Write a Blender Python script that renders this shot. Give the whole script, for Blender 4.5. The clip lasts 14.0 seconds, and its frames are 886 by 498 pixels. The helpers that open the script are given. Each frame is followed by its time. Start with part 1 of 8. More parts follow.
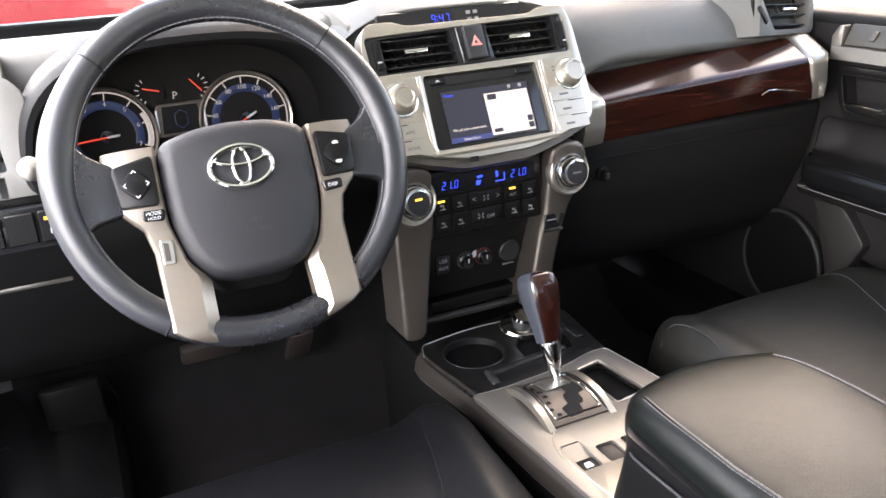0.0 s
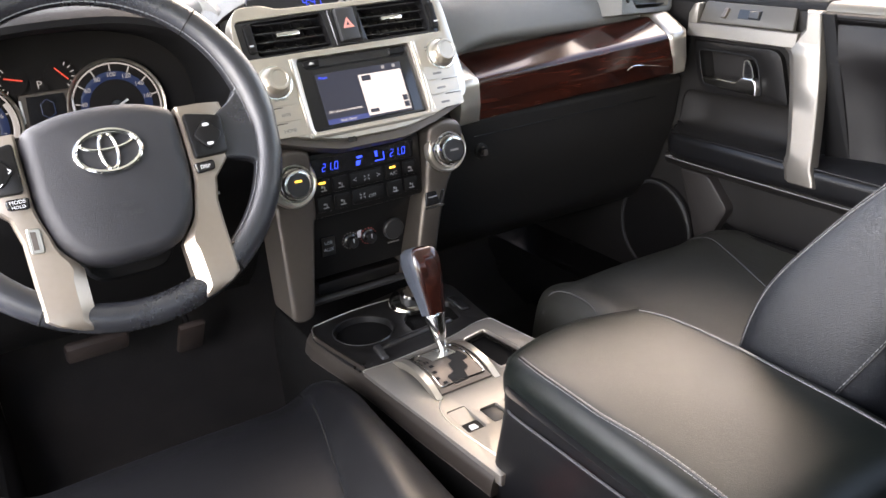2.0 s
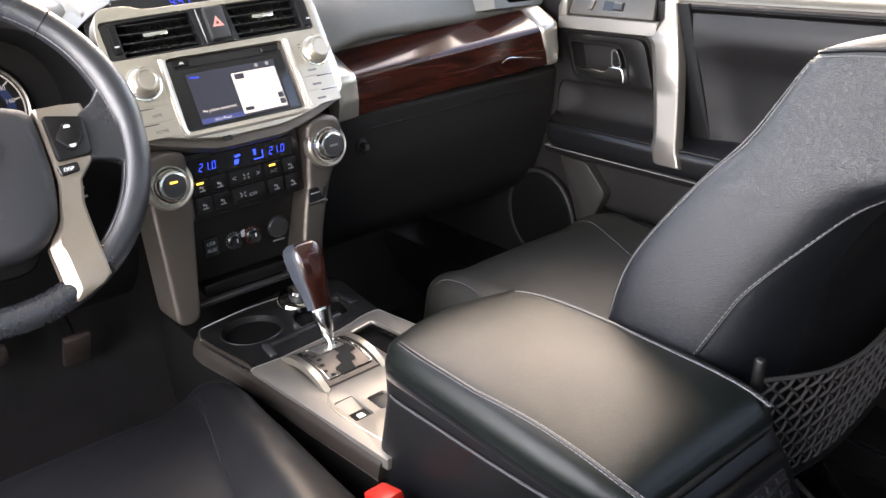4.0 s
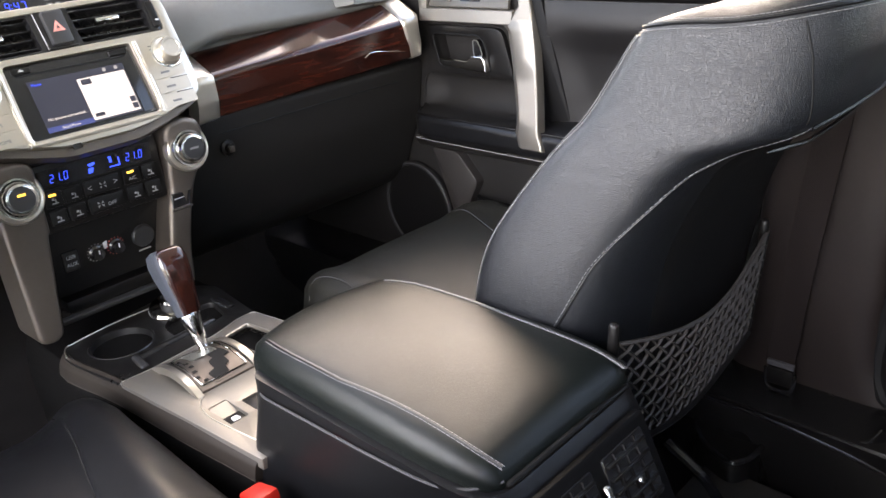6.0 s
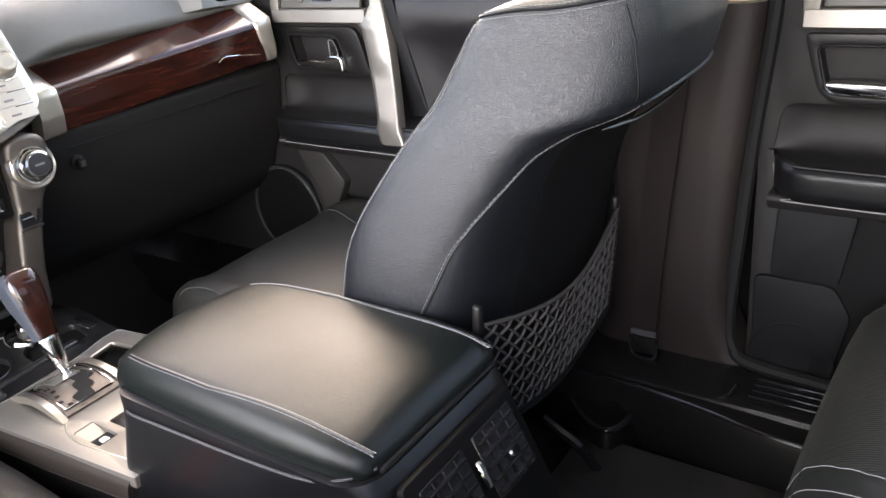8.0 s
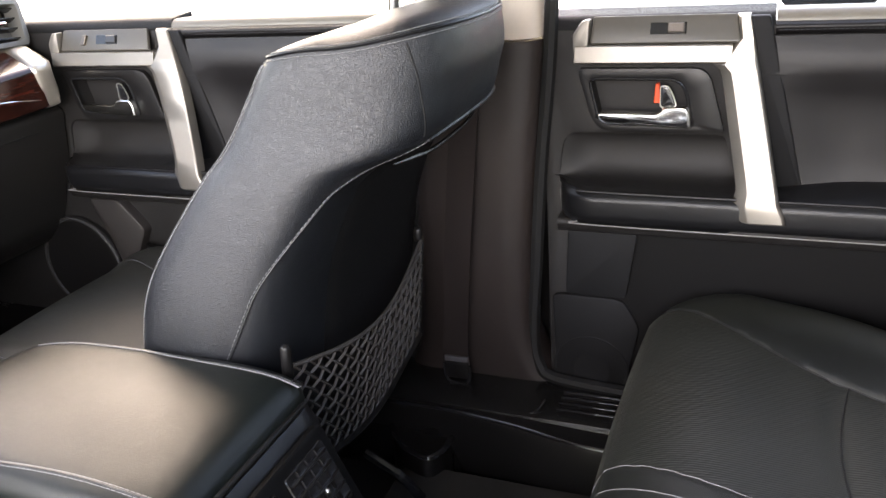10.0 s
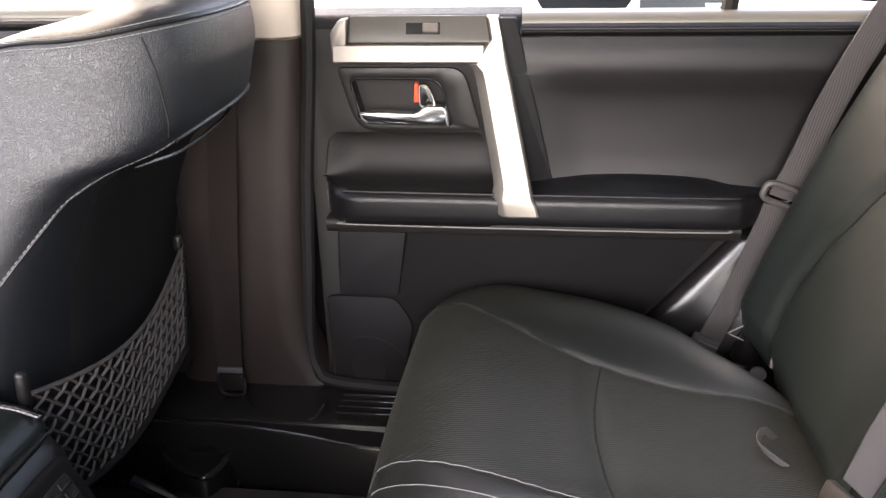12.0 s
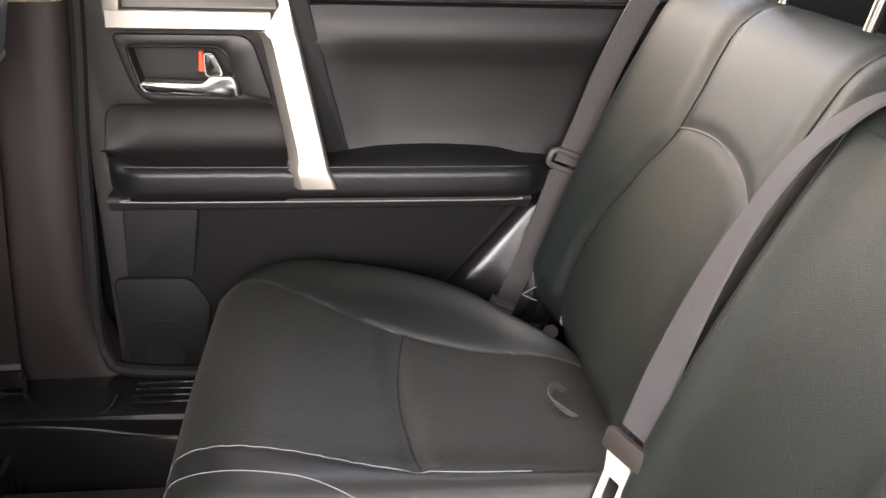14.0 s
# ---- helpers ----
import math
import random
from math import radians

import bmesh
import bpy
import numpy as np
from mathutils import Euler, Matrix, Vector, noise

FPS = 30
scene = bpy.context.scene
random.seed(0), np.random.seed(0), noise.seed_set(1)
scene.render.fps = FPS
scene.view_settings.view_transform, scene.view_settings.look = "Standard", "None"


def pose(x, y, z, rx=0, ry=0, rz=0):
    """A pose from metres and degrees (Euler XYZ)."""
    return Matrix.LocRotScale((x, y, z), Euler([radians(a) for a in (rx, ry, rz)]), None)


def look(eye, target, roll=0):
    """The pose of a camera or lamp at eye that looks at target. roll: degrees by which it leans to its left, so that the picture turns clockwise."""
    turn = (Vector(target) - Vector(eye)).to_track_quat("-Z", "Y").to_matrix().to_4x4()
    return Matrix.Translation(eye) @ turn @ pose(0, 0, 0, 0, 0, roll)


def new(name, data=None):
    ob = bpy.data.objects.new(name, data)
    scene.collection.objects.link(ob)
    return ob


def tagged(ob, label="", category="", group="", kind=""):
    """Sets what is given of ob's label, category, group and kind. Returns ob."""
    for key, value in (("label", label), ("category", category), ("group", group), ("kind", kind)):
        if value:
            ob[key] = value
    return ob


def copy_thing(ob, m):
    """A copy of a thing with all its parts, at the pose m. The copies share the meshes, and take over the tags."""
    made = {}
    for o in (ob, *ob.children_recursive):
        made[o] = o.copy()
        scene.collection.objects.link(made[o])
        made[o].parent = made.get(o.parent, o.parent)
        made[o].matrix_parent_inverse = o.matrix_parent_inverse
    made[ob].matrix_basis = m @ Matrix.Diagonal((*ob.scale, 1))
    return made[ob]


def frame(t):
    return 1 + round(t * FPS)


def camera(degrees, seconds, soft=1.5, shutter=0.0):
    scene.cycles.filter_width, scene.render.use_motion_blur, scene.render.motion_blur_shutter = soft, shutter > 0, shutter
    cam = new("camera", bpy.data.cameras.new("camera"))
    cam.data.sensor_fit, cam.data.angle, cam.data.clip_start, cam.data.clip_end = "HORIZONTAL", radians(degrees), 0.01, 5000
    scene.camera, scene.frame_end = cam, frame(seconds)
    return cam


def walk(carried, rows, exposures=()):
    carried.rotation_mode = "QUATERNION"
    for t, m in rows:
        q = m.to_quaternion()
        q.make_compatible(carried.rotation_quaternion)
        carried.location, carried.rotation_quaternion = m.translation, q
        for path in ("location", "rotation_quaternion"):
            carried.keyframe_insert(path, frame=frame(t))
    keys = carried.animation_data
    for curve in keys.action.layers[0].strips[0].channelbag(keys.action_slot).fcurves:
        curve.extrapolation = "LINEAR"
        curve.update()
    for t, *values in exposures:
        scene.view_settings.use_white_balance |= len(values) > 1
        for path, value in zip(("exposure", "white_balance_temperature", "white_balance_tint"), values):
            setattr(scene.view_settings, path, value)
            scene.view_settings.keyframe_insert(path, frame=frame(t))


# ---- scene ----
cam = camera(57.1, 14.0)
PATH = [
    (0, (-0.51, -1.02, 1.021), (0.236, 0.677, 0.268), -3.1),
    (0.5, (-0.507, -1.033, 1.019), (0.289, 0.637, 0.261), -3.1),
    (1, (-0.502, -1.042, 1.019), (0.34, 0.601, 0.249), -3.2),
    (1.5, (-0.5, -1.05, 1.015), (0.391, 0.563, 0.238), -3.3),
    (2, (-0.496, -1.063, 1.011), (0.446, 0.518, 0.227), -3.3),
    (2.5, (-0.492, -1.074, 1.009), (0.496, 0.478, 0.224), -3.4),
    (3, (-0.487, -1.085, 1.007), (0.544, 0.439, 0.222), -3.4),
    (5.5, (-0.456, -1.136, 0.991), (0.792, 0.205, 0.188), -4.7),
    (6, (-0.449, -1.146, 0.987), (0.842, 0.154, 0.184), -5.0),
    (6.5, (-0.446, -1.154, 0.987), (0.89, 0.098, 0.181), -5.1),
    (7, (-0.443, -1.164, 0.984), (0.937, 0.037, 0.176), -5.5),
    (9.5, (-0.444, -1.19, 0.978), (1.187, -0.356, 0.175), -5.3),
    (10, (-0.441, -1.199, 0.979), (1.258, -0.484, 0.203), -4.6),
    (10.5, (-0.435, -1.206, 0.977), (1.31, -0.617, 0.198), -3.7),
    (11, (-0.429, -1.211, 0.976), (1.346, -0.731, 0.189), -3.1),
    (11.5, (-0.426, -1.22, 0.972), (1.38, -0.863, 0.192), -2.2),
    (12, (-0.422, -1.226, 0.969), (1.401, -1.002, 0.177), -1.3),
    (12.5, (-0.418, -1.231, 0.967), (1.408, -1.134, 0.158), -0.4),
    (13, (-0.416, -1.232, 0.97), (1.404, -1.266, 0.141), 0.6),
    (13.5, (-0.415, -1.237, 0.97), (1.396, -1.387, 0.134), 1.6),
    (14, (-0.413, -1.242, 0.967), (1.38, -1.478, 0.113), 2.2),
]
walk(cam, [(t, look(eye, target, roll)) for t, eye, target, roll in PATH], [(0, 3.2, 8300, 22), (3, 3.26, 8300, 22), (5.5, 3.4, 8300, 22), (6.5, 3.38, 8300, 22), (7, 3.54, 8300, 22), (9.5, 3.48, 8400, 22), (11.0, 3.54, 8900, 24), (12.0, 3.80, 8900, 25), (14, 3.88, 9000, 25)])

# ---- light ----
SUN_EL, SUN_AZ = 38.0, 44.0
world = bpy.data.worlds.new("sky")
scene.world = world
world.use_nodes = True
wn = world.node_tree.nodes
sky = wn.new("ShaderNodeTexSky")
sky.sky_type = "NISHITA"
sky.sun_disc = False
sky.sun_elevation, sky.sun_rotation = radians(SUN_EL), radians(SUN_AZ)
wn["Background"].inputs["Strength"].default_value = 0.15
world.node_tree.links.new(sky.outputs["Color"], wn["Background"].inputs["Color"])
sun = new("sun", bpy.data.lights.new("sun", "SUN"))
sun.data.energy, sun.data.angle, sun.data.color = 0.15, radians(30), (1.0, 0.97, 0.84)
sun.matrix_world = look((0, 0, 5), (-5 * math.sin(radians(SUN_AZ)), -5 * math.cos(radians(SUN_AZ)), 5 - 5 * math.tan(radians(SUN_EL))))

# daylight through the driver's window and the open rear door
for name, at, to, wide, tall, watts, tint in (("window_light", (-0.73, 0.06, 1.08), (0.2, -0.30, 0.70), 0.80, 0.46, 3.4, (0.72, 0.85, 1.0)),
                                              ("door_light", (-1.25, -1.02, 1.10), (0.2, -1.12, 0.62), 1.1, 0.7, 4.4, (0.80, 0.88, 1.0))):
    lamp = new(name, bpy.data.lights.new(name, "AREA"))
    lamp.data.shape, lamp.data.size, lamp.data.size_y = "RECTANGLE", wide, tall
    lamp.data.energy, lamp.data.color = watts, tint
    lamp.matrix_world = look(at, to)

# ---- helpers of this scene ----


BASE = {}


def thing(name, at, label, category, group="", kind="", shift=(0, 0, 0)):
    ob = new(name)
    ob.empty_display_size = 0.05
    BASE[ob.name] = Vector(at)
    ob.location = Vector(at) + Vector(shift)
    return tagged(ob, label, category, group, kind)


def smooth(bm, sharp=38):
    lim = radians(sharp)
    for f in bm.faces:
        f.smooth = True
    for e in bm.edges:
        if len(e.link_faces) != 2 or e.calc_face_angle(0) > lim:
            e.smooth = False


def part(name, bm, material, parent=None, label="", sharp=38, kind=""):
    bmesh.ops.recalc_face_normals(bm, faces=bm.faces)
    smooth(bm, sharp)
    me = bpy.data.meshes.new(name)
    bm.to_mesh(me)
    bm.free()
    me.materials.append(material)
    ob = new(name, me)
    if parent is not None:
        ob.parent = parent
        if parent.data is None:
            ob.matrix_parent_inverse = Matrix.Translation(-BASE[parent.name])
    return tagged(ob, label, kind=kind)


def single(name, bm, material, label, category, group="", kind="", sharp=38):
    return tagged(part(name, bm, material, None, "", sharp), label, category, group, kind)


def join(*bms):
    out = bmesh.new()
    for b in bms:
        me = bpy.data.meshes.new("tmp")
        b.to_mesh(me)
        out.from_mesh(me)
        bpy.data.meshes.remove(me)
        b.free()
    return out


def moved(bm, m):
    bmesh.ops.transform(bm, matrix=m, verts=bm.verts)
    return bm


def rbox(c, s, bev=0.004, seg=2, rot=None):
    bm = bmesh.new()
    bmesh.ops.create_cube(bm, size=1)
    for v in bm.verts:
        v.co = Vector((v.co.x * s[0], v.co.y * s[1], v.co.z * s[2]))
    if bev > 0:
        bmesh.ops.bevel(bm, geom=bm.edges[:], offset=min(bev, 0.48 * min(s)), segments=seg, profile=0.5, affect="EDGES", clamp_overlap=True)
    m = Matrix.Translation(c)
    if rot is not None:
        m = m @ (rot if isinstance(rot, Matrix) else pose(0, 0, 0, *rot))
    return moved(bm, m)


def span(x0, x1, y0, y1, z0, z1, bev=0.004, seg=2):
    return rbox(((x0 + x1) / 2, (y0 + y1) / 2, (z0 + z1) / 2), (abs(x1 - x0), abs(y1 - y0), abs(z1 - z0)), bev, seg)


def rounded(poly, r, n=4):
    """A polygon with its corners rounded; r is one radius or one for each corner."""
    out, k = [], len(poly)
    for i in range(k):
        p, a, b = Vector(poly[i]), Vector(poly[i - 1]), Vector(poly[(i + 1) % k])
        rr = r[i] if isinstance(r, (list, tuple)) else r
        da, db = (a - p), (b - p)
        q = min(rr, 0.45 * da.length, 0.45 * db.length)
        if q < 1e-5:
            out.append(p)
            continue
        s, e = p + da.normalized() * q, p + db.normalized() * q
        for j in range(n + 1):
            t = j / n
            out.append(s * (1 - t) ** 2 + p * 2 * t * (1 - t) + e * t * t)
    return out


def prism(poly, depth, holes=(), bev=0.0, seg=2, m=None, base=0.0):
    """A polygon in (u, v), raised from n=base to n=base+depth; holes go through."""
    bm = bmesh.new()
    for loop in (poly, *holes):
        vs = [bm.verts.new((p[0], p[1], base)) for p in loop]
        for i in range(len(vs)):
            bm.edges.new((vs[i - 1], vs[i]))
    bmesh.ops.triangle_fill(bm, edges=bm.edges[:], use_beauty=True, use_dissolve=False)
    if not holes:
        bmesh.ops.dissolve_limit(bm, angle_limit=0.01, verts=bm.verts[:], edges=[e for e in bm.edges if len(e.link_faces) == 2])
    faces = bm.faces[:]
    got = bmesh.ops.extrude_face_region(bm, geom=faces)
    top = [v for v in got["geom"] if isinstance(v, bmesh.types.BMVert)]
    bmesh.ops.translate(bm, vec=(0, 0, depth), verts=top)
    bmesh.ops.recalc_face_normals(bm, faces=bm.faces)
    if bev > 0:
        ts = set(top)
        rim = [e for e in bm.edges if e.verts[0] in ts and e.verts[1] in ts and e.calc_face_angle(0) > 0.7]
        bmesh.ops.bevel(bm, geom=rim, offset=bev, segments=seg, profile=0.5, affect="EDGES", clamp_overlap=True)
    return moved(bm, m) if m is not None else bm


def loft(rings, caps=True, closed=True):
    bm = bmesh.new()
    vs = [[bm.verts.new(p) for p in r] for r in rings]
    n = len(vs[0])
    for a, b in zip(vs, vs[1:]):
        for i in range(n if closed else n - 1):
            j = (i + 1) % n
            bm.faces.new((a[i], a[j], b[j], b[i]))
    if caps and closed:
        bm.faces.new(vs[0])
        bm.faces.new(vs[-1])
    return bm


def sheet(f, nu, nv, thick):
    """A solid sheet over f(u, v), u and v from 0 to 1; thick is the way to its back."""
    front = [[Vector(f(i / nu, j / nv)) for i in range(nu + 1)] for j in range(nv + 1)]
    off = Vector(thick)
    rings = []
    for row in front:
        rings.append(row + [p + off for p in reversed(row)])
    return loft(rings)


def spline(pts, n=8, closed=False):
    pts = [Vector(p) for p in pts]
    k = len(pts)
    out = []
    for i in range(k if closed else k - 1):
        a, b, c, d = ((pts[(i - 1) % k], pts[i], pts[(i + 1) % k], pts[(i + 2) % k]) if closed
                      else (pts[max(i - 1, 0)], pts[i], pts[i + 1], pts[min(i + 2, k - 1)]))
        for j in range(n):
            t = j / n
            out.append(0.5 * (2 * b + (c - a) * t + (2 * a - 5 * b + 4 * c - d) * t * t + (3 * b - a - 3 * c + d) * t ** 3))
    if not closed:
        out.append(pts[-1])
    return out


def tube(pts, r, n=8, closed=False, up=(0, 0, 1), flat=1.0):
    """A swept bar round a line; r is one radius or one for each point; flat squeezes it along up."""
    pts = [Vector(p) for p in pts]
    k, rings, up = len(pts), [], Vector(up)
    for i, p in enumerate(pts):
        t = (pts[(i + 1) % k] - pts[i - 1]) if closed else (pts[min(i + 1, k - 1)] - pts[max(i - 1, 0)])
        t.normalize()
        side = t.cross(up)
        if side.length < 1e-4:
            side = t.cross(Vector((0.3, 1, 0.2)))
        side.normalize()
        over = side.cross(t)
        rr = r[i] if isinstance(r, (list, tuple)) else r
        rings.append([p + side * rr * math.cos(a) + over * rr * flat * math.sin(a) for a in [2 * math.pi * j / n for j in range(n)]])
    if closed:
        rings.append(rings[0])
        bm = loft(rings, caps=False)
        bmesh.ops.remove_doubles(bm, verts=bm.verts, dist=1e-6)
        return bm
    return loft(rings)


def ribbon(pts, width, thick, across):
    """A flat strap along a line; across is the way of its width, one for all points or one for each."""
    pts = [Vector(p) for p in pts]
    k, rings = len(pts), []
    for i, p in enumerate(pts):
        t = (pts[min(i + 1, k - 1)] - pts[max(i - 1, 0)]).normalized()
        a = Vector(across[i] if isinstance(across[0], (tuple, list, Vector)) else across)
        a = (a - t * a.dot(t)).normalized()
        nn = t.cross(a)
        w = width / 2
        rings.append([p + a * w + nn * thick / 2, p - a * w + nn * thick / 2, p - a * w - nn * thick / 2, p + a * w - nn * thick / 2])
    return loft(rings)


def lathe(prof, m, n=32):
    """A turned shape about the local z axis: prof holds (radius, height)."""
    rings = [[Vector((r * math.cos(2 * math.pi * j / n), r * math.sin(2 * math.pi * j / n), h)) for j in range(n)] for r, h in prof]
    return moved(loft(rings), m)


def pad(s, r, n=10, bulge=0.0, warp=None, m=None):
    """A rounded block with soft, crowned top; warp reshapes its points."""
    bm = bmesh.new()
    bmesh.ops.create_cube(bm, size=2)
    bmesh.ops.subdivide_edges(bm, edges=bm.edges[:], cuts=n, use_grid_fill=True)
    h = Vector(s) / 2
    for v in bm.verts:
        # crowd the points towards the rims
        q = Vector([math.copysign(1 - (1 - abs(c)) ** 1.6, c) for c in v.co])
        p = Vector((q.x * h.x, q.y * h.y, q.z * h.z))
        inner = Vector([max(-hh + r, min(hh - r, c)) for c, hh in zip(p, h)])
        d = p - inner
        if d.length > 1e-9:
            p = inner + d.normalized() * min(r, max(abs(d.x), abs(d.y), abs(d.z)))
        if bulge and q.z > -0.2:
            p.z += bulge * (1 - q.x ** 2) * (1 - q.y ** 2) * max(0, q.z)
        v.co = Vector(warp(p, q)) if warp else p
    return moved(bm, m) if m is not None else bm


def stitches(pts, gap=0.0062, long=0.0042, r=0.0007, up=(0, 0, 1)):
    """A row of separate thread stitches along a line."""
    pts = [Vector(p) for p in pts]
    bm, carry = bmesh.new(), 0.0
    for a, b in zip(pts, pts[1:]):
        d = b - a
        ln = d.length
        if ln < 1e-7:
            continue
        t = d / ln
        s = carry
        side = t.cross(Vector(up))
        side = side.normalized() if side.length > 1e-4 else Vector((1, 0, 0))
        nn = side.cross(t)
        while s < ln:
            c = a + t * s
            e = [c - t * long / 2, c + t * long / 2]
            ring = [[bm.verts.new(q + side * r * x + nn * r * y) for x, y in ((1, 0), (0, 1), (-1, 0), (0, -1))] for q in e]
            for i in range(4):
                bm.faces.new((ring[0][i], ring[0][(i + 1) % 4], ring[1][(i + 1) % 4], ring[1][i]))
            bm.faces.new(ring[0])
            bm.faces.new(ring[1])
            s += gap
        carry = s - ln
    return bm


def words(text, size, m, depth=0.0003):
    """Letters in the built-in font, centred, as a mesh."""
    cu = bpy.data.curves.new("letters", "FONT")
    cu.body, cu.size, cu.align_x, cu.align_y, cu.extrude = text, size, "CENTER", "CENTER", depth
    cu.resolution_u = 3
    ob = bpy.data.objects.new("letters", cu)
    scene.collection.objects.link(ob)
    me = bpy.data.meshes.new_from_object(ob)
    bm = bmesh.new()
    bm.from_mesh(me)
    bpy.data.objects.remove(ob)
    bpy.data.curves.remove(cu)
    bpy.data.meshes.remove(me)
    return moved(bm, m)


def segment_digits(text, h, m, slant=0.14):
    """Slim seven-segment digits of height h, centred on the pose m."""
    lit = {"0": "abcdef", "1": "bc", "2": "abged", "4": "fgbc", "7": "abc", "9": "abcdfg"}
    w, b, gap = 0.50 * h, 0.085 * h, 0.25 * h
    long = sum(0.22 * h if c in ".:" else w + gap for c in text) - gap
    bars, x = [], -long / 2
    for c in text:
        if c in ".:":
            spots = [0.0] if c == "." else [0.3 * h, 0.7 * h]
            bars += [(x - 0.10 * h, y - b * 0.2, x - 0.10 * h + 1.3 * b, y + 1.1 * b) for y in spots]
            x += 0.22 * h
            continue
        box = {"a": (b, h - b, w - b, h), "g": (b, 0.5 * h - b / 2, w - b, 0.5 * h + b / 2), "d": (b, 0, w - b, b),
               "f": (0, 0.5 * h + b * 0.3, b, h - b * 0.5), "b": (w - b, 0.5 * h + b * 0.3, w, h - b * 0.5), "e": (0, b * 0.5, b, 0.5 * h - b * 0.3), "c": (w - b, b * 0.5, w, 0.5 * h - b * 0.3)}
        bars += [(x + box[k][0], box[k][1], x + box[k][2], box[k][3]) for k in lit[c]]
        x += w + gap
    lean = lambda px, py: (px + slant * (py - h / 2), py - h / 2)
    return join(*[prism([lean(x0, y0), lean(x1, y0), lean(x1, y1), lean(x0, y1)], 0.0002, m=m) for x0, y0, x1, y1 in bars])


def axes(origin, u, v):
    """A pose with its x along u, y along v and z out of both."""
    u, v = Vector(u).normalized(), Vector(v)
    v = (v - u * v.dot(u)).normalized()
    n = u.cross(v)
    return Matrix.Translation(origin) @ Matrix((u, v, n)).transposed().to_4x4()


def lerp(table, x):
    if x <= table[0][0]:
        return table[0][1]
    for (a, p), (b, q) in zip(table, table[1:]):
        if x <= b:
            t = (x - a) / (b - a)
            t = t * t * (3 - 2 * t) * 0.5 + t * 0.5
            return p + (q - p) * t
    return table[-1][1]


def curve(table, x):
    """A smooth line through the pairs of a table."""
    k = len(table)
    if x <= table[0][0]:
        return table[0][1]
    for i in range(k - 1):
        a, b = table[i], table[i + 1]
        if x <= b[0]:
            h = b[0] - a[0]
            da = (b[1] - table[i - 1][1]) / (b[0] - table[i - 1][0]) if i else (b[1] - a[1]) / h
            db = (table[i + 2][1] - a[1]) / (table[i + 2][0] - a[0]) if i + 2 < k else (b[1] - a[1]) / h
            t = (x - a[0]) / h
            return (2 * t ** 3 - 3 * t * t + 1) * a[1] + (t ** 3 - 2 * t * t + t) * h * da + (3 * t * t - 2 * t ** 3) * b[1] + (t ** 3 - t * t) * h * db
    return table[-1][1]


# ---- materials ----


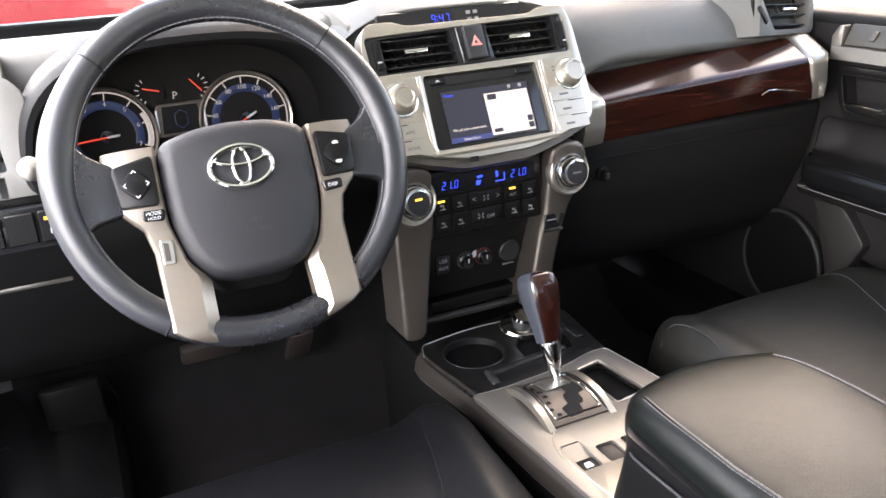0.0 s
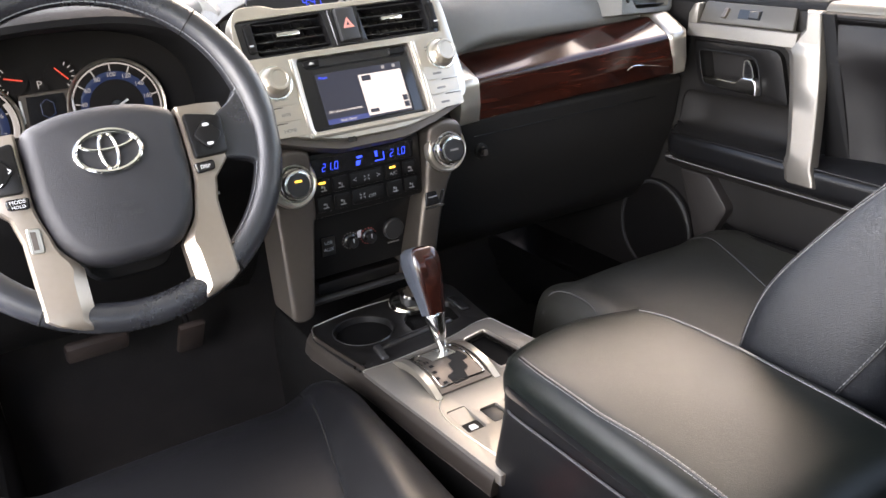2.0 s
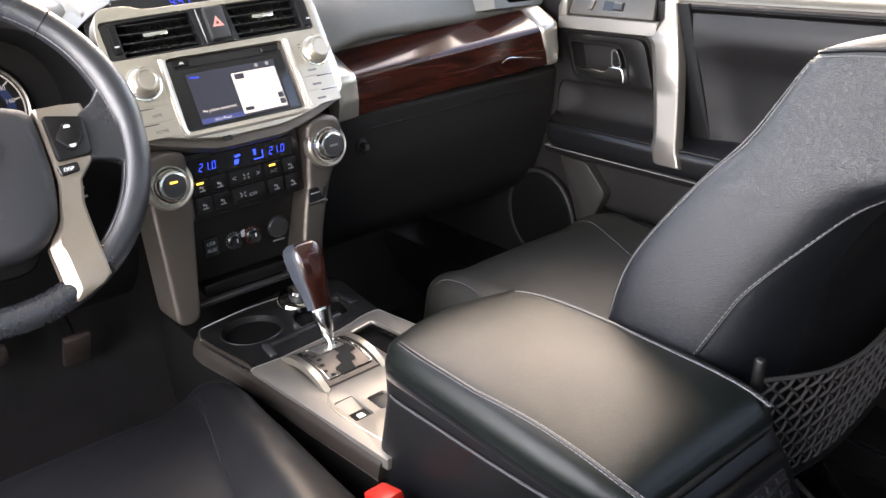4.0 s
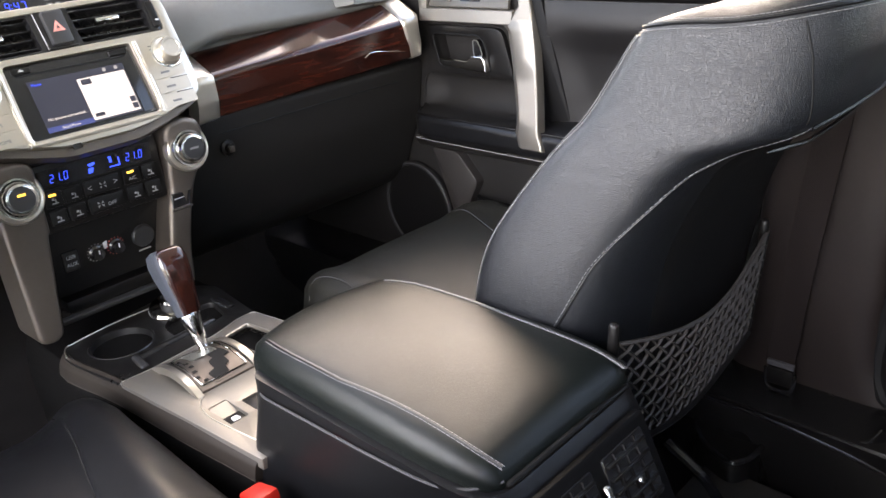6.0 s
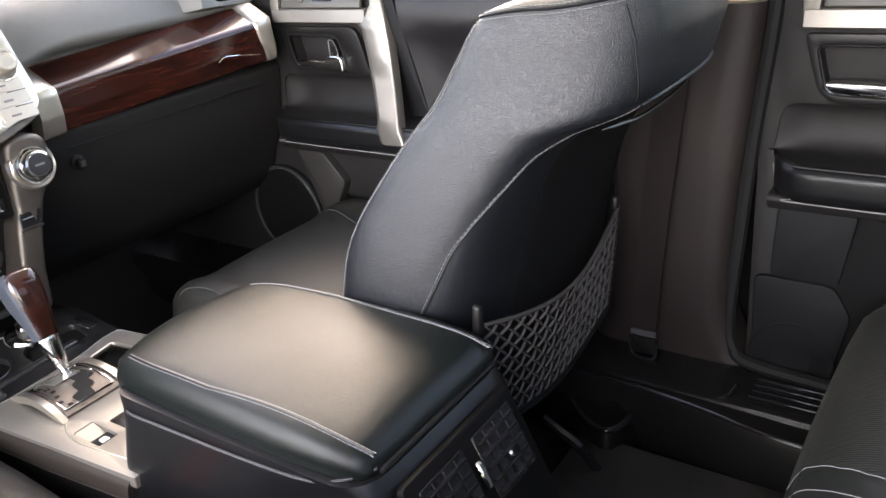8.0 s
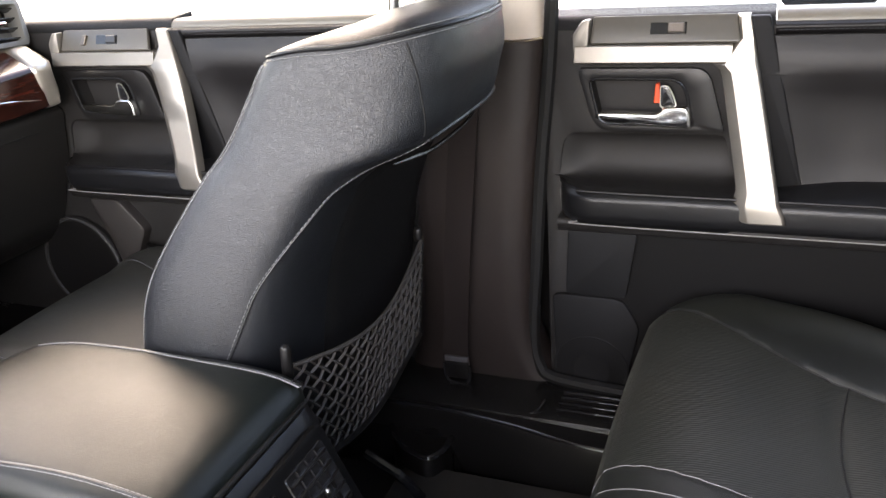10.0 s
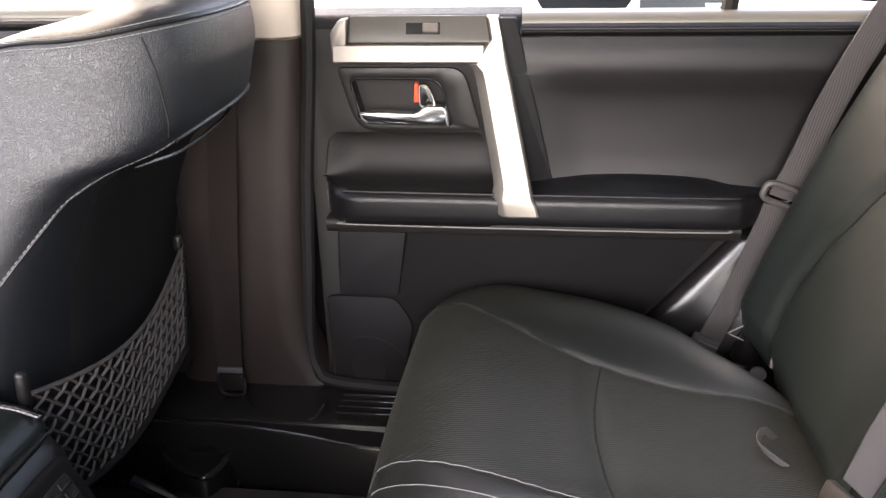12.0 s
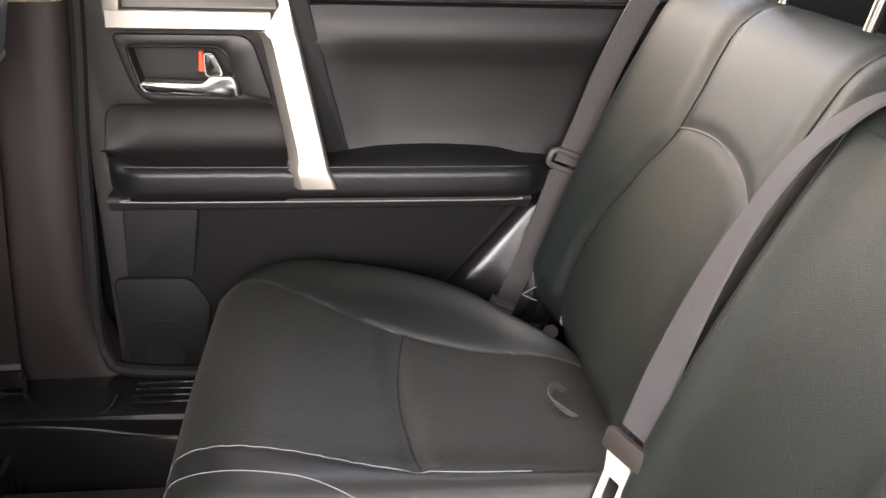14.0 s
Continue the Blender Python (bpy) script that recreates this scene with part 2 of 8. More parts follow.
def surface(name, col, rough=0.5, metal=0.0, vary=0.15, vscale=6.0, grain=None, gscale=600.0, gdepth=0.0004, fine=0.0, coat=0.0, spec=0.5, rvary=0.04):
    m = bpy.data.materials.new(name)
    m.use_nodes = True
    nt = m.node_tree
    b = nt.nodes["Principled BSDF"]
    b.inputs["Roughness"].default_value = rough
    b.inputs["Metallic"].default_value = metal
    b.inputs["Coat Weight"].default_value = coat
    b.inputs["Coat Roughness"].default_value = 0.06
    b.inputs["Specular IOR Level"].default_value = spec
    tc = nt.nodes.new("ShaderNodeTexCoord")
    big = nt.nodes.new("ShaderNodeTexNoise")
    big.inputs["Scale"].default_value, big.inputs["Detail"].default_value = vscale, 5
    nt.links.new(tc.outputs["Object"], big.inputs["Vector"])
    small = nt.nodes.new("ShaderNodeTexNoise")
    small.inputs["Scale"].default_value, small.inputs["Detail"].default_value = vscale * 22, 3
    nt.links.new(tc.outputs["Object"], small.inputs["Vector"])
    mixn = nt.nodes.new("ShaderNodeMath")
    mixn.operation = "MULTIPLY_ADD"
    mixn.inputs[1].default_value = 0.45
    nt.links.new(small.outputs["Fac"], mixn.inputs[0])
    nt.links.new(big.outputs["Fac"], mixn.inputs[2])
    ramp = nt.nodes.new("ShaderNodeMapRange")
    ramp.inputs["From Min"].default_value, ramp.inputs["From Max"].default_value = 0.45, 1.0
    ramp.inputs["To Min"].default_value, ramp.inputs["To Max"].default_value = 1 - vary, 1 + vary
    nt.links.new(mixn.outputs[0], ramp.inputs["Value"])
    tint = nt.nodes.new("ShaderNodeVectorMath")
    tint.operation = "SCALE"
    tint.inputs[0].default_value = col
    nt.links.new(ramp.outputs[0], tint.inputs["Scale"])
    nt.links.new(tint.outputs[0], b.inputs["Base Color"])
    rr = nt.nodes.new("ShaderNodeMapRange")
    rr.inputs["From Min"].default_value, rr.inputs["From Max"].default_value = 0.45, 1.0
    rr.inputs["To Min"].default_value, rr.inputs["To Max"].default_value = max(0.02, rough - rvary), min(1, rough + rvary)
    nt.links.new(mixn.outputs[0], rr.inputs["Value"])
    nt.links.new(rr.outputs[0], b.inputs["Roughness"])
    if grain:
        if grain == "leather":
            g = nt.nodes.new("ShaderNodeTexVoronoi")
            g.feature = "DISTANCE_TO_EDGE"
            g.inputs["Scale"].default_value = gscale
            warp = nt.nodes.new("ShaderNodeTexNoise")
            warp.inputs["Scale"].default_value = gscale * 0.35
            nt.links.new(tc.outputs["Object"], warp.inputs["Vector"])
            add = nt.nodes.new("ShaderNodeVectorMath")
            add.operation = "MULTIPLY_ADD"
            add.inputs[1].default_value = (2.2 / gscale,) * 3
            nt.links.new(warp.outputs["Color"], add.inputs[0])
            nt.links.new(tc.outputs["Object"], add.inputs[2])
            nt.links.new(add.outputs[0], g.inputs["Vector"])
            h = nt.nodes.new("ShaderNodeMapRange")
            h.inputs["From Max"].default_value = 0.25
            nt.links.new(g.outputs["Distance"], h.inputs["Value"])
            out = h.outputs[0]
        elif grain == "ribs":
            g = nt.nodes.new("ShaderNodeTexWave")
            g.wave_type, g.bands_direction, g.wave_profile = "BANDS", "X", "SIN"
            g.inputs["Scale"].default_value = gscale
            g.inputs["Distortion"].default_value = 0.9
            g.inputs["Detail"].default_value = 1.0
            g.inputs["Detail Scale"].default_value = 1.5
            nt.links.new(tc.outputs["Object"], g.inputs["Vector"])
            cross = nt.nodes.new("ShaderNodeTexWave")
            cross.wave_type, cross.bands_direction, cross.wave_profile = "BANDS", "DIAGONAL", "SIN"
            cross.inputs["Scale"].default_value = gscale * 0.6
            nt.links.new(tc.outputs["Object"], cross.inputs["Vector"])
            weave = nt.nodes.new("ShaderNodeMath")
            weave.operation = "MULTIPLY_ADD"
            weave.inputs[1].default_value = 0.6
            nt.links.new(cross.outputs["Fac"], weave.inputs[0])
            nt.links.new(g.outputs["Fac"], weave.inputs[2])
            out = weave.outputs[0]
        else:
            g = nt.nodes.new("ShaderNodeTexNoise")
            g.inputs["Scale"].default_value, g.inputs["Detail"].default_value = gscale, 4
            nt.links.new(tc.outputs["Object"], g.inputs["Vector"])
            out = g.outputs["Fac"]
        bump = nt.nodes.new("ShaderNodeBump")
        bump.inputs["Strength"].default_value, bump.inputs["Distance"].default_value = 1.0, gdepth
        nt.links.new(out, bump.inputs["Height"])
        if fine:
            f2 = nt.nodes.new("ShaderNodeTexNoise")
            f2.inputs["Scale"].default_value, f2.inputs["Detail"].default_value = 14, 3
            nt.links.new(tc.outputs["Object"], f2.inputs["Vector"])
            b2 = nt.nodes.new("ShaderNodeBump")
            b2.inputs["Strength"].default_value, b2.inputs["Distance"].default_value = 1.0, fine
            nt.links.new(f2.outputs["Fac"], b2.inputs["Height"])
            nt.links.new(b2.outputs[0], bump.inputs["Normal"])
        nt.links.new(bump.outputs[0], b.inputs["Normal"])
    return m


def glow(name, col, strength):
    m = bpy.data.materials.new(name)
    m.use_nodes = True
    b = m.node_tree.nodes["Principled BSDF"]
    b.inputs["Base Color"].default_value = (*[0.08 * c for c in col], 1)
    b.inputs["Emission Color"].default_value = (*col, 1)
    b.inputs["Emission Strength"].default_value = strength
    b.inputs["Roughness"].default_value = 0.3
    return m


def wood_material(name="dark_wood", stretch=(2.2, 40, 40), coat=0.3):
    m = surface(name, (0.05, 0.012, 0.007), 0.16, 0, 0.1, coat=coat, spec=0.40, rvary=0.02)
    nt = m.node_tree
    b = nt.nodes["Principled BSDF"]
    tc = nt.nodes.new("ShaderNodeTexCoord")
    mp = nt.nodes.new("ShaderNodeMapping")
    mp.inputs["Scale"].default_value = stretch
    w = nt.nodes.new("ShaderNodeTexNoise")
    w.inputs["Scale"].default_value, w.inputs["Detail"].default_value, w.inputs["Distortion"].default_value = 3.2, 8, 0.8
    cr = nt.nodes.new("ShaderNodeValToRGB")
    cr.color_ramp.elements[0].position, cr.color_ramp.elements[0].color = 0.34, (0.008, 0.003, 0.0025, 1)
    cr.color_ramp.elements[1].position, cr.color_ramp.elements[1].color = 0.68, (0.046, 0.0100, 0.0058, 1)
    nt.links.new(tc.outputs["Object"], mp.inputs["Vector"])
    nt.links.new(mp.outputs[0], w.inputs["Vector"])
    nt.links.new(w.outputs["Fac"], cr.inputs["Fac"])
    nt.links.new(cr.outputs[0], b.inputs["Base Color"])
    return m


def glass_material(name, tint=(1, 1, 1)):
    m = bpy.data.materials.new(name)
    m.use_nodes = True
    nt = m.node_tree
    nt.nodes.remove(nt.nodes["Principled BSDF"])
    mix, tr, gl, fr, pw = (nt.nodes.new(k) for k in ("ShaderNodeMixShader", "ShaderNodeBsdfTransparent", "ShaderNodeBsdfGlossy", "ShaderNodeLayerWeight", "ShaderNodeMath"))
    tr.inputs["Color"].default_value = (*tint, 1)
    gl.inputs["Roughness"].default_value = 0.02
    fr.inputs["Blend"].default_value = 0.5
    pw.operation, pw.inputs[1].default_value = "POWER", 4.0
    nt.links.new(fr.outputs["Facing"], pw.inputs[0])
    nt.links.new(pw.outputs[0], mix.inputs[0])
    nt.links.new(tr.outputs[0], mix.inputs[1])
    nt.links.new(gl.outputs[0], mix.inputs[2])
    nt.links.new(mix.outputs[0], nt.nodes["Material Output"].inputs["Surface"])
    return m


LEATHER = surface("black_leather", (0.0078, 0.0092, 0.0116), 0.42, 0, 0.16, 5, "leather", 500, 0.00018, 0.0014, spec=0.55)
LID_LEATHER = surface("lid_leather", (0.0052, 0.0072, 0.0064), 0.34, 0, 0.14, 5, "leather", 620, 0.00008, 0.0010, spec=0.30)
LEATHER_FINE = surface("smooth_leather", (0.0062, 0.0063, 0.0072), 0.34, 0, 0.14, 5, "leather", 700, 0.00006, 0.0010, spec=0.40)
WHEEL_LEATHER = surface("wheel_leather", (0.019, 0.020, 0.023), 0.31, 0, 0.12, 9, "leather", 620, 0.00007, spec=0.75)
DOOR_LEATHER = surface("door_leather", (0.0046, 0.0040, 0.0043), 0.40, 0, 0.14, 5, "leather", 700, 0.00006, 0.0010, spec=0.30)
# taupe stands in for strong window light on dark trim
LIT_LEDGE = surface("lit_window_ledge", (0.115, 0.104, 0.086), 0.42, 0, 0.1, 6, "noise", 800, 0.00008)
AIRBAG_SKIN = surface("airbag_cover_skin", (0.0165, 0.0165, 0.0190), 0.44, 0, 0.12, 9, "leather", 700, 0.00012)
GAUGE_FACE = surface("gauge_face", (0.010, 0.009, 0.0085), 0.7, 0, 0.1, 9, spec=0.15)
# passenger insert, lighter than the driver's to stand in for more light
SEAT_INSERT_LIT = surface("lit_seat_insert_leather", (0.0175, 0.0172, 0.0140), 0.46, 0, 0.12, 5, "leather", 800, 0.00008, 0.0012)
SEAT_ROLL = surface("seat_roll_leather", (0.0100, 0.0108, 0.0088), 0.44, 0, 0.12, 5, "leather", 800, 0.00006, 0.0012, spec=0.50)
RIBBED = surface("ribbed_seat_fabric", (0.0128, 0.0136, 0.0108), 0.52, 0, 0.14, 6, "ribs", 85, 0.00024, 0.001, spec=0.34)
NAP = RIBBED.node_tree.nodes["Principled BSDF"].inputs
NAP["Sheen Weight"].default_value, NAP["Sheen Roughness"].default_value, NAP["Sheen Tint"].default_value = 0.05, 0.30, (1.0, 0.97, 0.82, 1)
PLASTIC = surface("black_plastic", (0.0075, 0.0070, 0.0070), 0.34, 0, 0.18, 8, "noise", 900, 0.00008, spec=0.26)
PLASTIC_SOFT = surface("soft_black_plastic", (0.008, 0.008, 0.0085), 0.55, 0, 0.15, 5, "leather", 900, 0.0001, spec=0.15)
GLOSS_BLACK = surface("gloss_black_plastic", (0.012, 0.012, 0.013), 0.16, 0, 0.1, 9)
TRAY_BLACK = surface("satin_black_tray", (0.011, 0.0105, 0.0105), 0.30, 0, 0.12, 8, "noise", 900, 0.00006)
DARK_GREY = surface("charcoal_plastic", (0.022, 0.022, 0.023), 0.45, 0, 0.12, 6, "noise", 800, 0.0001)
SWITCH_GREY = surface("grey_switch_plate", (0.064, 0.058, 0.049), 0.45, 0, 0.1, 6, "noise", 800, 0.0001)
DASH_GREY = surface("grey_dash_skin", (0.125, 0.122, 0.113), 0.55, 0, 0.1, 4, "leather", 800, 0.0001)
SILVER = surface("satin_silver_paint", (0.58, 0.53, 0.455), 0.32, 0.88, 0.06, 8)
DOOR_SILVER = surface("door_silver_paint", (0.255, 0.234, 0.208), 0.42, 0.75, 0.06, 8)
CONSOLE_SILVER = surface("console_silver_paint", (0.30, 0.276, 0.243), 0.47, 0.75, 0.07, 8)
# for dark silver parts, and for silver with shade put into the colour
SILVER_DARK = surface("dark_and_shaded_silver", (0.138, 0.117, 0.101), 0.40, 0.7, 0.08, 8)
CHROME = surface("chrome", (0.78, 0.77, 0.74), 0.13, 1.0, 0.04, 20)
WOOD = wood_material()
KNOB_WOOD = wood_material("knob_wood", (60, 60, 4), 0.8)
LOWER_TRIM = surface("lower_trim_plastic", (0.0155, 0.0144, 0.0140), 0.46, 0, 0.16, 6, "leather", 900, 0.00008, spec=0.23)
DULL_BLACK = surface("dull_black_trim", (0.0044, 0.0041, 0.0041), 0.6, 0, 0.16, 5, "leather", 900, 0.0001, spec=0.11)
# lighter than CARPET to stand in for light in the rear footwell
LIT_MAT = surface("lit_black_mat", (0.040, 0.037, 0.034), 0.95, 0, 0.3, 12, "noise", 700, 0.002, spec=0.2)
ARCH_GLOSS = surface("glossy_arch_plastic", (0.010, 0.0096, 0.0096), 0.22, 0, 0.12, 8, "noise", 900, 0.00005, spec=0.45)
PILLAR_TRIM = surface("brown_black_pillar_trim", (0.0215, 0.0160, 0.0148), 0.42, 0, 0.2, 7, "leather", 900, 0.00008, spec=0.26)
SILL_PLASTIC = surface("glossy_sill_plastic", (0.0075, 0.0072, 0.0072), 0.25, 0, 0.2, 8, "noise", 700, 0.00012, 0.002, spec=0.5)
# tint added only to dim the light coming in from behind
DIMMING_GLASS = glass_material("light_dimming_glass", (0.40, 0.41, 0.40))
STRUT_GREY = surface("grey_strut_plastic", (0.024, 0.021, 0.020), 0.42, 0, 0.1, 6, "noise", 800, 0.0001)
RAIL_TAUPE = surface("dark_taupe_rail", (0.060, 0.050, 0.043), 0.38, 0.55, 0.08, 8)
PEDAL_RUBBER = surface("worn_pedal_rubber", (0.032, 0.021, 0.018), 0.7, 0, 0.3, 30, "noise", 300, 0.0005)
WHEEL_SILVER = surface("warm_spoke_silver", (0.36, 0.305, 0.25), 0.36, 0.75, 0.06, 8)
CARPET = surface("black_carpet", (0.017, 0.0155, 0.015), 0.95, 0, 0.3, 12, "noise", 700, 0.002, spec=0.2)
THREAD = surface("pale_thread", (0.17, 0.17, 0.174), 0.7, 0, 0.1, 60)
THREAD_DARK = surface("dark_thread", (0.045, 0.045, 0.048), 0.7, 0, 0.1, 60)
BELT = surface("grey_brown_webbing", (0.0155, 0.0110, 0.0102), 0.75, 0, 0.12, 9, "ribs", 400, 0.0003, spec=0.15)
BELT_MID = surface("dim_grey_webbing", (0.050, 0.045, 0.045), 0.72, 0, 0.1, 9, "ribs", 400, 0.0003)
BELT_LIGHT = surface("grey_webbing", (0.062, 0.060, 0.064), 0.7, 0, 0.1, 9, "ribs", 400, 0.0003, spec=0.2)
BEIGE = surface("beige_pillar_trim", (0.52, 0.44, 0.37), 0.65, 0, 0.06, 6, "noise", 700, 0.0001)
HEADLINER = surface("beige_headliner", (0.50, 0.51, 0.44), 0.9, 0, 0.06, 6, "noise", 600, 0.0003)
RED_PLASTIC = surface("red_plastic", (0.62, 0.02, 0.012), 0.4, 0, 0.08, 9)
ORANGE = surface("orange_marker", (0.75, 0.07, 0.015), 0.45, 0, 0.05, 9)
STEEL = surface("brushed_steel", (0.62, 0.61, 0.56), 0.3, 0.9, 0.06, 12)
WHITE_INK = surface("pale_print", (0.62, 0.62, 0.62), 0.6, 0, 0.03, 9)
KEY_INK = surface("dim_key_print", (0.30, 0.30, 0.30), 0.6, 0, 0.03, 9)
GREY_INK = surface("grey_print", (0.17, 0.165, 0.16), 0.6, 0, 0.03, 9)
BODY_PAINT = surface("car_body_paint", (0.42, 0.42, 0.41), 0.3, 0.2, 0.05, 3, coat=0.6)
RED_PAINT = surface("red_car_paint", (0.55, 0.015, 0.02), 0.3, 0.0, 0.05, 2, coat=1.0)
RUBBER = surface("black_rubber", (0.008, 0.008, 0.008), 0.7, 0, 0.2, 8, spec=0.25)
TILE = surface("showroom_floor_tile", (0.55, 0.54, 0.52), 0.25, 0, 0.06, 0.6)
BLUE_GLOW = glow("blue_display", (0.015, 0.07, 1.0), 0.27)
AMBER_GLOW = glow("amber_lamp", (1.0, 0.55, 0.08), 0.40)
RED_GLOW = glow("red_needle", (0.95, 0.10, 0.06), 0.09)
WHITE_GLOW = glow("white_gauge_print", (0.85, 0.88, 0.92), 0.05)
BLUE_DIM = glow("blue_gauge_ring", (0.04, 0.09, 0.30), 0.025)
SCREEN_BLUE = glow("screen_dark_blue", (0.040, 0.050, 0.085), 0.10)
SCREEN_WHITE = glow("screen_white", (0.86, 0.88, 0.92), 0.13)
SCREEN_BAR = glow("screen_blue_bar", (0.05, 0.08, 0.28), 0.13)
GLASS = glass_material("window_glass", (0.93, 0.95, 0.94))

# ---- ground and car shell ----
bm = bmesh.new()
bmesh.ops.create_grid(bm, x_segments=2, y_segments=2, size=400)
single("ground", moved(bm, Matrix.Translation((0, 0, -0.5))), TILE, "pale polished showroom floor around the car", "floor", kind="structure")


def along_y(prof, y0, y1, steps=1, shift=None):
    """A closed (x, z) outline drawn out along y."""
    rings = []
    for i in range(steps + 1):
        y = y0 + (y1 - y0) * i / steps
        d = shift(y) if shift else (0, 0)
        rings.append([Vector((x + d[0], y, z + d[1])) for x, z in prof])
    return loft(rings)


def along_x(prof, x0, x1, steps=1, shift=None):
    """A closed (y, z) outline drawn out along x."""
    rings = []
    for i in range(steps + 1):
        x = x0 + (x1 - x0) * i / steps
        d = shift(x) if shift else (0, 0)
        rings.append([Vector((x, y + d[0], z + d[1])) for y, z in prof])
    return loft(rings)


FLOOR_Z = 0.12
floor_prof = [(0.95, 0.62), (0.62, 0.42), (0.42, 0.16), (0.3, FLOOR_Z), (-0.78, FLOOR_Z), (-1.02, FLOOR_Z + 0.005), (-2.1, FLOOR_Z + 0.02), (-2.1, 0.02), (0.3, 0.02), (0.62, 0.3), (0.95, 0.5)]
single("floor", along_x(floor_prof, -0.72, 0.72), CARPET, "black carpeted car floor rising to the firewall", "car floor", kind="structure")
for s, nm in ((1, "sill_right"), (-1, "sill_left")):
    prof = [(s * x, z) for x, z in ((0.545, 0.10), (0.550, 0.228), (0.562, 0.252), (0.59, 0.260), (0.665, 0.262), (0.80, 0.25), (0.82, 0.0), (0.6, 0.0))]
    sill = single(nm, along_y(prof, -1.75, 0.5), SILL_PLASTIC, "black plastic door sill trim with moulded ribs", "door sill", kind="structure")
    if s > 0:
        for k in range(4):
            part("rib", rbox((0.578 + 0.016 * k, -1.02, 0.263), (0.004, 0.17, 0.004), 0.0015, 1), GLOSS_BLACK, sill)
        edge = spline([(0.553, -0.55, 0.248), (0.553, -0.70, 0.248), (0.553, -0.755, 0.248), (0.548, -0.813, 0.248), (0.538, -0.891, 0.247), (0.527, -0.95, 0.245), (0.52, -1.02, 0.243), (0.515, -1.25, 0.24)], 6)
        part("edge_trim", tube(edge, 0.0035, 8), GLOSS_BLACK, sill, "polished black sill edge")
        part("sill_skirt", loft([[p + Vector((0.05, 0, 0.002)), p + Vector((0.0, 0, 0.001)), p + Vector((-0.004, 0, -0.006)), Vector((p.x - 0.004, p.y, 0.125)), Vector((p.x + 0.05, p.y, 0.125))] for p in edge]), PLASTIC, sill)
        lobe = spline([(0.582, -0.652, 0.205), (0.537, -0.674, 0.203), (0.517, -0.693, 0.200), (0.503, -0.715, 0.198), (0.493, -0.752, 0.197), (0.515, -0.768, 0.198), (0.549, -0.772, 0.200)], 6)
        part("rail_cover", loft([[p, p + Vector((-0.004, 0, -0.005)), Vector((p.x - 0.005, p.y, 0.125)), Vector((0.56, -0.72, 0.125)), Vector((0.56, -0.72, p.z))] for p in lobe]), PLASTIC, sill)
        part("rail_cover_edge", tube(lobe, 0.005, 8), GLOSS_BLACK, sill, "rounded glossy edge of the seat rail cover")
# roof, pillars and the closing walls of the body
for s, nm in ((1, "wall_right"), (-1, "wall_left_front")):
    single(nm, span(s * 0.745, s * 0.76, -2.2 if s > 0 else 0.1, 0.95, 0.0, 0.790, 0.0), PLASTIC, "dark inner skin of the car body side", "body side", kind="structure")
roof_prof = [(-0.62, 1.33), (-0.5, 1.37), (0, 1.40), (0.5, 1.37), (0.62, 1.33), (0.66, 1.36), (0.5, 1.43), (0, 1.46), (-0.5, 1.43), (-0.66, 1.36)]
tagged(part("ceiling", along_y(roof_prof, -2.3, 0.05, 1), HEADLINER), "beige cloth headliner under the roof", "ceiling", kind="structure")
for s, nm in ((1, "pillar_front_right"), (-1, "pillar_front_left")):
    single(nm, tube([(s * 0.70, 0.62, 0.86), (s * 0.68, 0.30, 1.14), (s * 0.63, 0.0, 1.36)], 0.045, 10, up=(1, 0, 0)), BEIGE, "beige windscreen pillar trim", "pillar", kind="structure")
single("wall_firewall", span(-0.8, 0.8, 0.93, 0.98, 0.0, 0.86, 0.0), PLASTIC, "black bulkhead under the windscreen", "bulkhead", kind="structure")
single("wall_tailgate", along_x([(-2.12, 0.0), (-2.2, 0.0), (-2.34, 0.9), (-2.3, 0.93), (-2.2, 0.9)], -0.75, 0.75), PLASTIC_SOFT, "black lower tailgate trim", "tailgate", kind="structure")
for s, nm in ((1, "pillar_rear_right"), (-1, "pillar_rear_left")):
    single(nm, along_y([(s * x, z) for x, z in ((0.68, 0.1), (0.66, 0.86), (0.60, 1.36), (0.66, 1.36), (0.74, 0.86), (0.76, 0.1))], -2.25, -1.78), PLASTIC_SOFT, "black rear quarter trim", "pillar", kind="structure")
single("pillar_centre_left", along_y([(-0.70, 0.2), (-0.70, 0.86), (-0.63, 1.36), (-0.68, 1.36), (-0.76, 0.86), (-0.76, 0.2)], -0.94, -0.80), PLASTIC_SOFT, "black centre pillar on the open side", "pillar", kind="structure")


def pane(name, a, b, c, d, label, glass=GLASS):
    bm = bmesh.new()
    vs = [bm.verts.new(p) for p in (a, b, c, d)]
    f = bm.faces.new(vs)
    nn = (vs[1].co - vs[0].co).cross(vs[3].co - vs[0].co).normalized() * 0.004
    got = bmesh.ops.extrude_face_region(bm, geom=[f])
    bmesh.ops.translate(bm, vec=nn, verts=[v for v in got["geom"] if isinstance(v, bmesh.types.BMVert)])
    ob = single(name, bm, glass, label, "window", kind="structure")
    ob.visible_shadow = False
    return ob


pane("window_windscreen", (-0.68, 0.80, 0.86), (0.68, 0.80, 0.86), (0.58, 0.03, 1.37), (-0.58, 0.03, 1.37), "clear raked windscreen glass")
pane("window_front", (0.715, 0.42, 0.8395), (0.715, -0.78, 0.8395), (0.64, -0.76, 1.35), (0.64, 0.04, 1.35), "clear side window of the front door")
